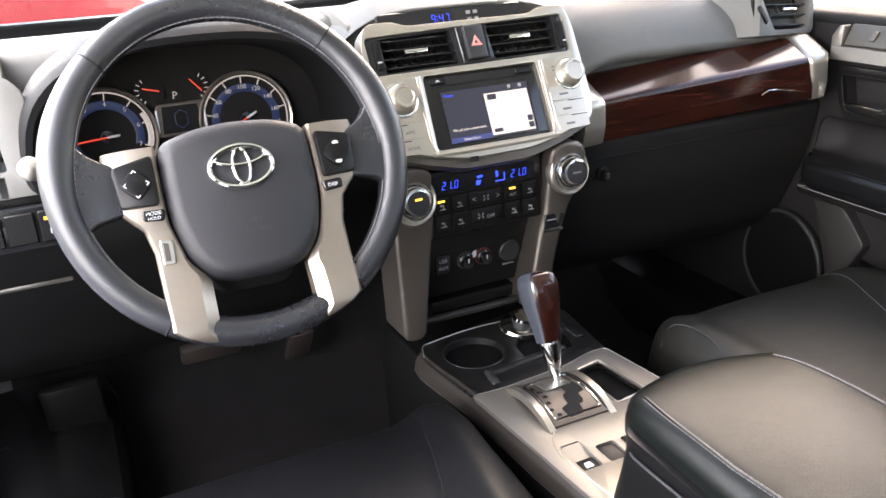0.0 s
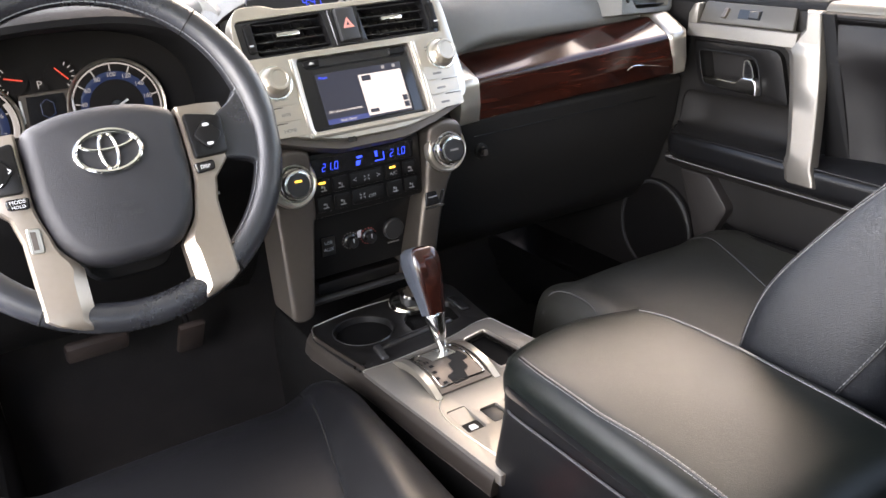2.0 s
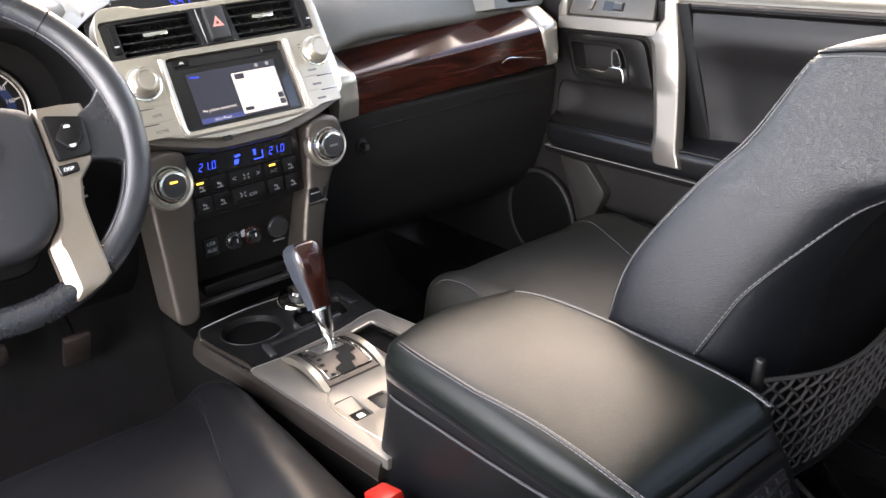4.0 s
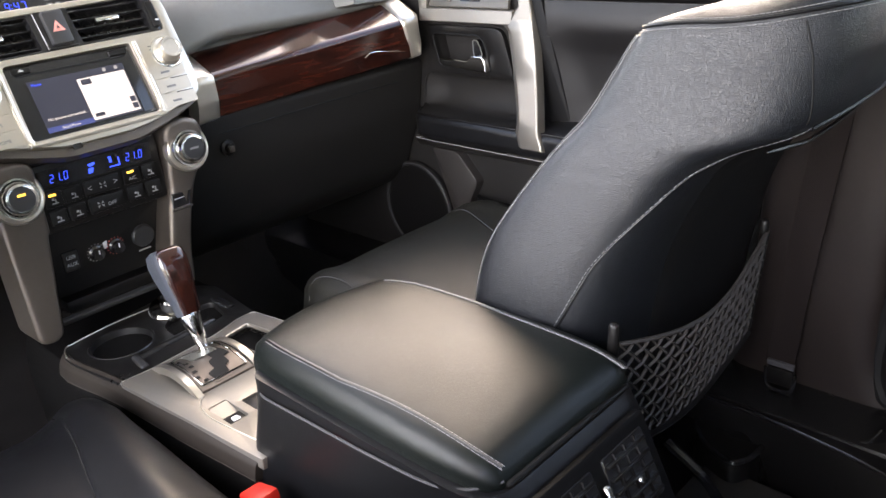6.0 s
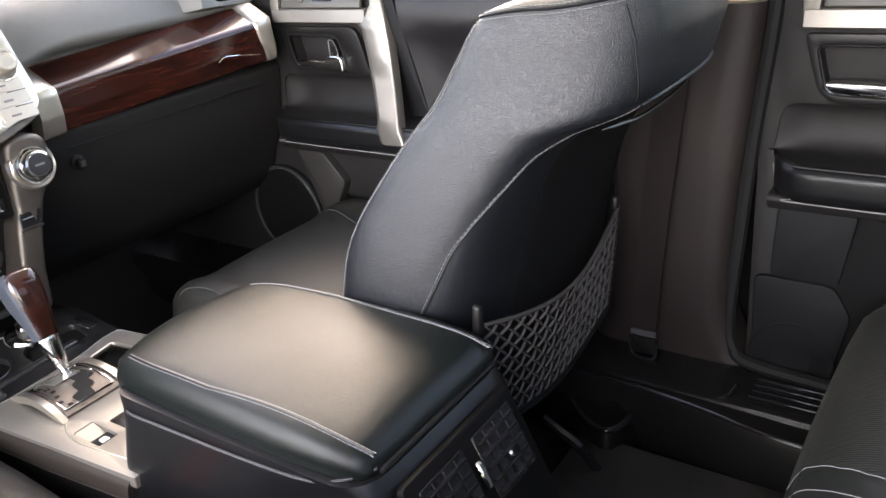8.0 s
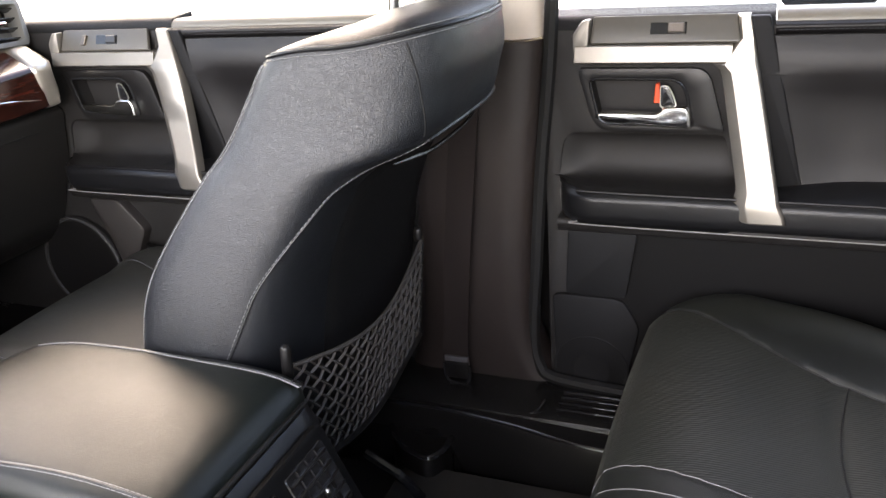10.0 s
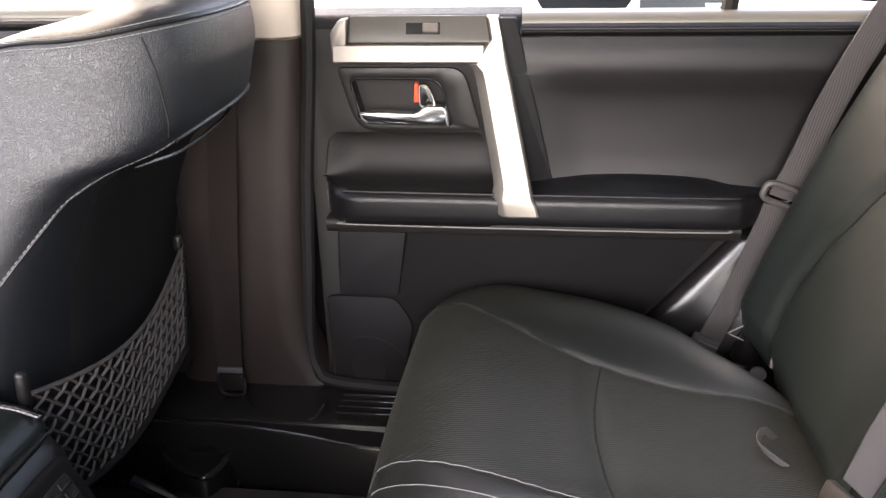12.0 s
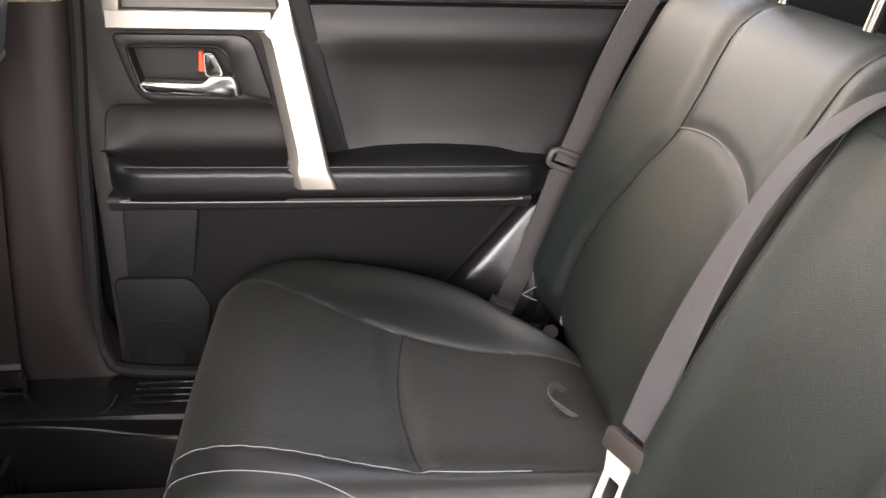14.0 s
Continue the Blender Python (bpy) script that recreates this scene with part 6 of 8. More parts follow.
part("shroud", loft([[SW @ Vector((a * math.cos(t), 0.0 - 0.01 + b * math.sin(t), -z)) for t in [2 * math.pi * k / 28 for k in range(28)]] for a, b, z in ((0.05, 0.05, 0.035), (0.062, 0.06, 0.06), (0.066, 0.064, 0.12), (0.06, 0.06, 0.26))]), PLASTIC, colm)
part("wiper_stalk", tube([SW @ Vector(p) for p in spline([(0.05, 0.0, -0.075), (0.11, 0.012, -0.070), (0.158, 0.022, -0.062), (0.178, 0.026, -0.058)], 4)], [0.006] * 8 + [0.0075] * 5, 10), PLASTIC, colm)
part("stalk_ring", rbox((0, 0, 0), (0.020, 0.006, 0.010), 0.001, 1, SW @ Matrix.Translation((0.150, 0.024, -0.054)) @ pose(0, 0, 0, 0, 0, 12)), WHITE_INK, colm)
part("lamp_stalk", tube([SW @ Vector(p) for p in spline([(-0.05, 0.010, -0.075), (-0.12, 0.026, -0.07), (-0.17, 0.036, -0.062), (-0.190, 0.040, -0.060)], 4)], [0.006] * 13, 12), PLASTIC, colm)
part("stalk_tip", lathe([(0.0, -0.012), (0.007, -0.010), (0.0125, -0.003), (0.0130, 0.003), (0.009, 0.010), (0.0, 0.012)], SW @ Matrix.Translation((-0.198, 0.041, -0.058)) @ pose(0, 0, 0, 0, 90, 0), 24), SILVER, colm, "pale round stalk tip")
cs = part("cruise_stalk", tube([SW @ Vector(p) for p in ((0.05, -0.05, -0.05), (0.085, -0.056, -0.045), (0.112, -0.060, -0.040))], [0.006, 0.007, 0.012], 12), PLASTIC, colm)
part("stalk_print", join(*[rbox((0, 0, 0), (0.004, 0.003, 0.0008), 0, 1, SW @ Matrix.Translation((0.102 + 0.008 * a, -0.054 - 0.010 * b, -0.029))) for a in (0, 1) for b in (0, 1)]), GREY_INK, cs)
# pedals
ped = thing("brake_pedal", (-0.34, 0.42, 0.25), "black rubber brake pedal in the dark footwell", "pedal")
part("pedal_pad", rbox((-0.380, 0.32, 0.335), (0.105, 0.02, 0.050), 0.008, 2, (35, 0, 0)), PEDAL_RUBBER, ped)
part("pedal_arm", tube([(-0.380, 0.33, 0.345), (-0.380, 0.44, 0.42), (-0.380, 0.48, 0.52)], 0.009, 8), PLASTIC, ped)
ap = thing("accelerator_pedal", (-0.21, 0.42, 0.2), "black accelerator pedal in the dark footwell", "pedal")
part("pedal_pad", rbox((-0.215, 0.36, 0.28), (0.05, 0.015, 0.10), 0.006, 2, (38, 0, 0)), PEDAL_RUBBER, ap)
part("pedal_arm", tube([(-0.215, 0.37, 0.30), (-0.215, 0.46, 0.38), (-0.215, 0.48, 0.5)], 0.007, 8), PLASTIC, ap)
single("foot_rest", rbox((-0.612, 0.31, 0.27), (0.092, 0.02, 0.19), 0.01, 2, (22, 0, 0)), PLASTIC, "black foot rest in the driver's footwell", "foot rest")

# ---- centre console ----
con = thing("console", (0.01, -0.3, 0.12), "floor console with satin silver gear plate, black cup tray and switches", "console")
CZ = 0.430


def con_ring(y):
    hl = lerp([(-0.47, -0.086), (-0.3, -0.101), (-0.18, -0.110), (-0.05, -0.129), (0.03, -0.126)], y)
    hr = lerp([(-0.47, 0.140), (-0.2, 0.130), (0.0, 0.140), (0.03, 0.134)], y)
    pts = rounded([(hl - 0.006, 0.13), (hl - 0.010, 0.36), (hl - 0.006, CZ - 0.034), (hl + 0.002, CZ - 0.012), (hr - 0.002, CZ - 0.009), (hr + 0.010, CZ - 0.034), (hr + 0.012, 0.36), (hr, 0.13)], [0, 0.02, 0.012, 0.003, 0.003, 0.01, 0.02, 0], 3)
    return [Vector((p[0], y, p[1])) for p in pts]


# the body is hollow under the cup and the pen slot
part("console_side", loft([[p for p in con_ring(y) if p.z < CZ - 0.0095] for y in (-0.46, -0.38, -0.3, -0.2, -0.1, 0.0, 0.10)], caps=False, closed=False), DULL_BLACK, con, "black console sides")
TOP = axes((0, 0, CZ), (1, 0, 0), (0, 1, 0))
plate = rounded([(-0.086, -0.47), (-0.1095, -0.181), (-0.066, -0.184), (0.036, -0.176), (0.090, -0.160), (0.116, -0.160), (0.136, -0.300), (0.140, -0.47)], [0.002, 0.006, 0.01, 0.02, 0.01, 0.008, 0.02, 0.002], 4)
gate_hole = rounded([(-0.054, -0.296), (0.024, -0.296), (0.022, -0.194), (-0.056, -0.194)], 0.004)
slot = rounded([(0.046, -0.288), (0.098, -0.280), (0.088, -0.186), (0.044, -0.194)], 0.006)
sw_holes = [rounded([(-0.070, -0.384), (-0.044, -0.384), (-0.044, -0.332), (-0.070, -0.332)], 0.003), rounded([(-0.033, -0.384), (-0.007, -0.384), (-0.007, -0.350), (-0.033, -0.350)], 0.004), rounded([(0.003, -0.384), (0.029, -0.384), (0.029, -0.350), (0.003, -0.350)], 0.004)]
part("top_plate", prism(plate, 0.014, [gate_hole, slot, *sw_holes], 0.003, 2, TOP, -0.013), CONSOLE_SILVER, con, "satin silver gear plate")
part("plate_seam", tube(spline([(-0.058, -0.302, CZ + 0.0008), (-0.072, -0.322, CZ + 0.0008), (-0.077, -0.36, CZ + 0.0008), (-0.066, -0.455, CZ + 0.0008)], 8), 0.0011, 6), STEEL, con)
# black tray in front of the plate
front = rounded([(-0.1095, -0.1785), (-0.128, -0.054), (-0.117, -0.022), (-0.098, -0.012), (0.10, 0.022), (0.136, -0.02), (0.119, -0.1575), (0.090, -0.1575), (0.036, -0.1735), (-0.066, -0.1815)], [0.004, 0.02, 0.01, 0.01, 0.01, 0.02, 0.004, 0.01, 0.02, 0.01], 4)
CUP = Vector((-0.053, -0.074))
cup = [(CUP.x + 0.044 * math.cos(2 * math.pi * k / 40), CUP.y + 0.044 * math.sin(2 * math.pi * k / 40)) for k in range(40)]
cup2 = rounded([(0.004, -0.138), (0.088, -0.128), (0.100, -0.070), (0.030, -0.062), (0.008, -0.085)], 0.012, 3)
part("tray", prism(front, 0.012, [cup, cup2], 0.003, 2, TOP, -0.014), TRAY_BLACK, con, "black cup tray")
part("tray_edge", tube(spline([(-0.124, -0.052, CZ), (-0.114, -0.0245, CZ), (-0.098, -0.0165, CZ - 0.0008), (-0.048, -0.0085, CZ - 0.0008), (-0.01, -0.007, CZ - 0.0008), (0.030, -0.009, CZ - 0.0008)], 8), 0.0011, 6), STEEL, con, "thin bright edge line")
def rail_ring(y):
    hl = lerp([(-0.47, -0.086), (-0.3, -0.101), (-0.18, -0.110), (-0.05, -0.129), (-0.02, -0.124)], y)
    pts = rounded([(hl - 0.007, CZ - 0.031), (hl - 0.0075, CZ - 0.027), (hl - 0.004, CZ - 0.012), (hl + 0.003, CZ - 0.0015), (hl + 0.008, CZ + 0.0010), (hl + 0.011, CZ - 0.002), (hl + 0.010, CZ - 0.031)], 0.003, 3)
    return [Vector((p[0], y, p[1])) for p in pts]


part("side_rail", loft([rail_ring(y) for y in (-0.46, -0.40, -0.33, -0.26, -0.18, -0.14, -0.10, -0.06, -0.035)]), RAIL_TAUPE, con, "dark satin rail along the console edge")
RY = (-0.46, -0.40, -0.33, -0.26, -0.18, -0.14, -0.10, -0.06)
part("rail_line", tube([(min(p.x for p in rail_ring(y)) + 0.0006, y, CZ - 0.0295) for y in RY], 0.0009, 6), SILVER_DARK, con, "thin lower edge line")
part("plate_edge", tube([(p[0], p[1], CZ + 0.0004) for p in plate[5:-6]], 0.0012, 6), STEEL, con, "thin bright plate edge")
part("cup_wall", loft([[Vector((CUP.x + r * math.cos(2 * math.pi * k / 40), CUP.y + r * math.sin(2 * math.pi * k / 40), z)) for k in range(40)] for r, z in ((0.0475, CZ - 0.0025), (0.0460, CZ - 0.0008), (0.0440, CZ - 0.002), (0.0425, CZ - 0.012), (0.0400, CZ - 0.013), (0.0380, CZ - 0.072))], caps=False), TRAY_BLACK, con, "deep round cup holder")
part("cup_floor", rbox((0.0, -0.07, CZ - 0.075), (0.21, 0.16, 0.006), 0.0), PLASTIC, con)
part("cup_tongue", rbox((-0.0645, -0.152, CZ + 0.000), (0.012, 0.034, 0.008), 0.004, 3, (8, 0, -4)), DARK_GREY, con)
part("tray_bar", rbox((0.005, -0.132, CZ - 0.004), (0.13, 0.014, 0.013), 0.005, 3, (0, 0, 5)), TRAY_BLACK, con)
kn = axes((0.048, -0.038, CZ - 0.006), (1, 0, 0), (0, 1, 0.2))
tk = part("transfer_knob", lathe([(0.0, 0.0), (0.030, 0.0), (0.030, 0.005), (0.025, 0.009), (0.017, 0.010), (0.015, 0.022), (0.012, 0.024), (0.0, 0.0245)], kn, 36), DARK_GREY, con, "dark drive mode knob")
part("knob_ring", lathe([(0.025, 0.0085), (0.030, 0.0050), (0.0350, 0.0050), (0.0320, 0.0120), (0.027, 0.0130)], kn, 36), CHROME, tk, "bright ring")
part("knob_cap", lathe([(0.0105, 0.0245), (0.0150, 0.0215), (0.0165, 0.0215), (0.0150, 0.0265), (0.011, 0.0270)], kn, 30), CHROME, tk)
part("pen_slot", rbox((0.106, -0.090, CZ - 0.001), (0.016, 0.05, 0.008), 0.004, 2), GLOSS_BLACK, con)
part("slot_well", loft([[Vector((p[0], p[1], z)) for p in slot] for z in (CZ - 0.004, CZ - 0.05)], caps=False), GLOSS_BLACK, con)
part("slot_floor", rbox((0.07, -0.235, CZ - 0.052), (0.07, 0.12, 0.004), 0.0), PLASTIC, con)
part("slot_rim", tube([(p[0], p[1], CZ + 0.0006) for p in slot], 0.0022, 8, True), SILVER, con, "bright slot rim")
# gear gate, arched from front to back
GM = -0.245


def gate_z(y):
    return CZ + 0.0015 + 0.014 * max(0.0, 1 - ((y - GM) / 0.058) ** 2)


GROOVE = [(-0.010, -0.234), (0.010, -0.236), (0.013, -0.258), (0.002, -0.261), (0.002, -0.275), (-0.007, -0.278), (-0.008, -0.292), (-0.030, -0.293), (-0.033, -0.278), (-0.020, -0.274), (-0.019, -0.258), (-0.010, -0.254)]


def arched(bm, lift):
    for v in bm.verts:
        v.co.z += gate_z(v.co.y) + lift
    return bm


def fine_strip(x0, x1, y0, y1, h, n=18):
    prof = [y0 + (y1 - y0) * k / n for k in range(n + 1)]
    return loft([[Vector((x, y, z)) for y, z in [(p, gate_z(p) - 0.008) for p in prof] + [(p, gate_z(p) + h * min(1, 40 * (y1 - p + 0.002), 40 * (p - y0 + 0.002))) for p in reversed(prof)]] for x in (x0, x1)])


part("gear_gate", fine_strip(-0.056, 0.024, -0.298, -0.192, 0.0), SILVER_DARK, con, "dull silver arched gear gate")
part("gate_rail", fine_strip(-0.065, -0.056, -0.304, -0.186, 0.0030), SILVER, con)
part("gate_rail", fine_strip(0.024, 0.033, -0.304, -0.186, 0.0030), SILVER, con)
gr = [(-0.049, -0.208), (0.017, -0.208), (0.018, -0.290), (-0.050, -0.290)]
part("gate_rim", tube([(x, y, gate_z(y) + 0.0006) for x, y in [(p.x, p.y) for p in spline([(a, b, 0) for a, b in rounded(gr, 0.006, 4)], 4, True)]], 0.0012, 6, True), CHROME, con, "bright rim round the gear gate")
part("gate_gap", fine_strip(-0.0562, -0.0540, -0.296, -0.194, 0.0004), RUBBER, con)
part("gate_gap", fine_strip(0.0220, 0.0242, -0.296, -0.194, 0.0004), RUBBER, con)


def on_gate(poly, thick, lift):
    bm = prism(rounded(poly, 0.0025, 3), thick)
    bmesh.ops.subdivide_edges(bm, edges=[e for e in bm.edges if e.calc_length() > 0.008], cuts=3)
    return arched(bm, lift)


cen = Vector((-0.010, -0.264))
part("slot_border", on_gate([tuple(cen + (Vector(p) - cen) * 1.08) for p in GROOVE], 0.0006, 0.0003), SILVER_DARK, con, "dull stepped slot border")
part("gate_slot", on_gate(GROOVE, 0.0006, 0.0010), RUBBER, con, "dark stepped gear slot")
part("lever_boot", on_gate([(-0.034, -0.212), (0.004, -0.212), (0.006, -0.240), (-0.032, -0.240)], 0.0014, 0.0008), STEEL, con)
for k, (x, y) in enumerate(((-0.047, -0.214), (-0.044, -0.226), (-0.041, -0.238), (-0.040, -0.250), (-0.043, -0.263), (-0.046, -0.275), (-0.040, -0.285))):
    z = gate_z(y) + 0.0006
    part("gate_letter", rbox((x, y, z), (0.006, 0.0055, 0.0008), 0.0003, 1) if k > 2 else words("PRN"[k], 0.009, Matrix.Translation((x, y, z))), RUBBER, con)
# gear lever
lev = thing("gear_lever", (-0.010, -0.225, 0.44), "gear lever with wood and grey leather knob on chrome neck", "gear lever", shift=(0.004, 0.012, 0))
P0, P1 = Vector((-0.006, -0.232, 0.442)), Vector((-0.012, -0.178, 0.572))
ax = (P1 - P0).normalized()
LV = axes(P0, (1, 0, 0), ax.cross(Vector((1, 0, 0))))
part("neck", lathe([(0.0, -0.016), (0.0055, -0.016), (0.0062, 0.008), (0.0085, 0.014), (0.0115, 0.032), (0.0142, 0.050), (0.0142, 0.060), (0.0, 0.060)], LV, 24), CHROME, lev, "tapered chrome neck")
part("neck_band", lathe([(0.0142, 0.051), (0.0156, 0.0515), (0.0156, 0.0550), (0.0142, 0.0555)], LV, 24), CHROME, lev)


def knob_ring(h, half):
    w = lerp([(0.054, 0.0150), (0.075, 0.0170), (0.105, 0.0215), (0.130, 0.0235), (0.143, 0.0215), (0.148, 0.015)], h)
    d = lerp([(0.054, 0.0150), (0.075, 0.0180), (0.105, 0.0240), (0.130, 0.0260), (0.143, 0.0230), (0.148, 0.016)], h)
    out = []
    a0, a1 = (-142, 75) if half else (73, 220)
    n = 18
    for k in range(n + 1):
        a = radians(a0 + (a1 - a0) * k / n)
        c, s = math.cos(a), math.sin(a)
        out.append(Vector((w * math.copysign(abs(c) ** 0.58, c), d * math.copysign(abs(s) ** 0.58, s), h)))
    out.append(Vector((0, 0, h)))
    return [LV @ p for p in out]


hs = (0.054, 0.062, 0.075, 0.09, 0.105, 0.12, 0.130, 0.137, 0.143, 0.1465, 0.148)
part("knob_wood", loft([knob_ring(h, True) for h in hs]), KNOB_WOOD, lev, "glossy dark wood half of the knob", sharp=60)
part("knob_leather", loft([knob_ring(h, False) for h in hs]), surface("grey_knob_leather", (0.070, 0.080, 0.098), 0.4, 0, 0.08, 12, "leather", 900, 0.00006), lev, "grey leather half of the knob", sharp=60)
# console switches
for k, (x, y) in enumerate(((-0.057, -0.367), (-0.020, -0.367), (0.016, -0.367))):
    bb = part("switch_blank" if k else "rear_window_switch", prism(rounded([(-0.0125, -0.0165), (0.0125, -0.0165), (0.0125, 0.0165 if k else 0.006), (-0.0125, 0.0165 if k else 0.006)], 0.003), 0.010, (), 0.002, 2, axes((x, y, CZ - 0.012), (1, 0, 0), (0, 1, 0.05)), 0.0), PLASTIC, con)
    if not k:
        part("switch_ramp", prism([(-0.0125, 0.007), (0.0125, 0.007), (0.0125, 0.034), (-0.0125, 0.034)], 0.003, m=axes((x, y, CZ - 0.010), (1, 0, 0), (0, 1, 0.25))), CONSOLE_SILVER, bb)
        part("switch_mark", prism(rounded([(-0.0055, -0.011), (0.0055, -0.011), (0.0042, -0.002), (-0.0042, -0.002)], 0.0015), 0.0006, m=axes((x, y, CZ - 0.0016), (1, 0, 0), (0, 1, 0.05))), WHITE_INK, bb)
# ---- arm rest box ----
box = thing("armrest_box", (0.05, -0.6, 0.12), "padded black leather arm rest box with white stitching and rear vents", "arm rest", shift=(0.004, 0.014, -0.002))


def base_ring(z):
    g = lerp([(0.12, 0.0), (0.40, 0.0), (0.50, 0.006)], z)
    # the front corner beside the gear plate flares out towards the floor
    xl = lerp([(0.12, -0.098), (0.36, -0.096), (0.43, -0.085), (0.50, -0.069), (0.53, -0.068)], z)
    yr = lerp([(0.12, -0.820), (0.35, -0.836), (0.44, -0.834), (0.50, -0.814), (0.53, -0.794)], z)
    yf = lerp([(0.12, -0.440), (0.43, -0.452), (0.50, -0.452), (0.525, -0.452)], z)
    p = rounded([(-0.066 - g, yr), (0.160 + g, yr), (0.166 + g, yf), (xl, yf)], [0.045, 0.035, 0.04, 0.022], 5)
    return [Vector((q[0], q[1], z)) for q in p]


part("box_body", loft([base_ring(z) for z in (0.12, 0.25, 0.35, 0.40, 0.44, 0.48, 0.50, 0.514, 0.521)]), LEATHER_FINE, box, "black box sides")


def lid_warp(p, q):
    x, y, z = p
    x *= 1 - 0.04 * (q.y + 1) - 0.05 * max(0, q.y) ** 5 - 0.10 * max(0, -q.y) ** 5
    # front lip rolls down and bows forward, the back edge drops
    if q.y > 0:
        y += (0.030 * (1 - q.x ** 2) - 0.026) * q.y ** 3
        z -= 0.012 * q.y ** 4
    z -= 0.009 * (-q.y) ** 6 if q.y < 0 else 0
    if z < 0:
        z *= 1.0 + 0.30 * max(0, q.y) - 0.62 * max(0, -q.y) ** 2
    return (x, y, z)


LID = Matrix.Translation((0.056, -0.599, 0.5275))
part("lid", pad((0.246, 0.390, 0.046), 0.019, 14, 0.012, lid_warp, LID), LID_LEATHER, box, "padded black leather lid", sharp=80)


def lid_point(x, y):
    q = Vector((x / 0.123, y / 0.195, 1))
    x *= 1 - 0.04 * (q.y + 1) - 0.05 * max(0, q.y) ** 5 - 0.10 * max(0, -q.y) ** 5
    y += (0.030 * (1 - q.x ** 2) - 0.026) * q.y ** 3 if q.y > 0 else 0
    z = 0.023 + 0.012 * (1 - q.x ** 2) * (1 - q.y ** 2) - (0.012 * q.y ** 4 if q.y > 0 else 0.009 * (-q.y) ** 6)
    return LID @ Vector((x, y, z + 0.0006))


for s in (-1, 1):
    line = [lid_point(s * (0.104 - 0.006 * max(0, (y - 0.08) / 0.08) ** 2 - 0.007 * math.sin(math.pi * max(0.0, 0.01 - y) / 0.204)), y) for y in [-0.192 + 0.352 * k / 40 for k in range(41)]]
    part("piping", tube([p + Vector((s * 0.001, 0, -0.0012)) for p in line], 0.0016, 6), LEATHER_FINE, box)
    part("stitching", stitches(line, 0.0058, 0.0044, 0.0006), THREAD, box, "white thread stitching")
    part("stitching", stitches([p + Vector((s * 0.004, 0, -0.0012)) for p in line], 0.0058, 0.0044, 0.0005), THREAD, box, "white thread stitching")
part("lid_gap", rbox((0.056, -0.792, 0.5215), (0.190, 0.014, 0.006), 0.002, 1, (-35, 0, 0)), RUBBER, box)
part("lid_seam", tube(spline([(-0.0665, -0.468, 0.5015), (-0.0735, -0.490, 0.506), (-0.0735, -0.56, 0.508), (-0.0735, -0.65, 0.511), (-0.0715, -0.735, 0.516), (-0.060, -0.772, 0.522), (-0.040, -0.793, 0.528)], 6), 0.0016, 6), THREAD_DARK, box)
RV = axes((0.046, -0.826, 0.484), (1, 0, 0), (0, 0.42, 0.91))
part("rear_fascia", prism(rounded([(-0.09, -0.16), (0.09, -0.16), (0.09, 0.032), (-0.09, 0.032)], 0.008), 0.008, (), 0.003, 2, RV, 0.000), DULL_BLACK, box)
for s in (-1, 1):
    vt = part("rear_vent", prism(rounded([(s * 0.042 - 0.034, -0.050), (s * 0.042 + 0.034, -0.050), (s * 0.042 + 0.034, 0.020), (s * 0.042 - 0.034, 0.020)], 0.004), 0.004, (), 0.001, 1, RV, 0.007), GLOSS_BLACK, box)
    for k in range(5):
        part("slat", rbox((0, 0, 0), (0.062, 0.003, 0.006), 0.001, 1, RV @ Matrix.Translation((s * 0.042, -0.042 + 0.013 * k, 0.012))), PLASTIC, vt)
    for k in range(3):
        part("vane", rbox((0, 0, 0), (0.002, 0.066, 0.004), 0.0005, 1, RV @ Matrix.Translation((s * 0.042 - 0.017 + 0.017 * k, -0.015, 0.011))), PLASTIC, vt)
    part("vent_tab", rbox((0, 0, 0), (0.005, 0.008, 0.006), 0.0015, 1, RV @ Matrix.Translation((s * 0.042, -0.02, 0.016))), CHROME, vt)
part("vent_wheel", rbox((0, 0, 0), (0.008, 0.03, 0.010), 0.002, 1, RV @ Matrix.Translation((0.0, -0.015, 0.011))), CHROME, box)

# ---- front seats ----


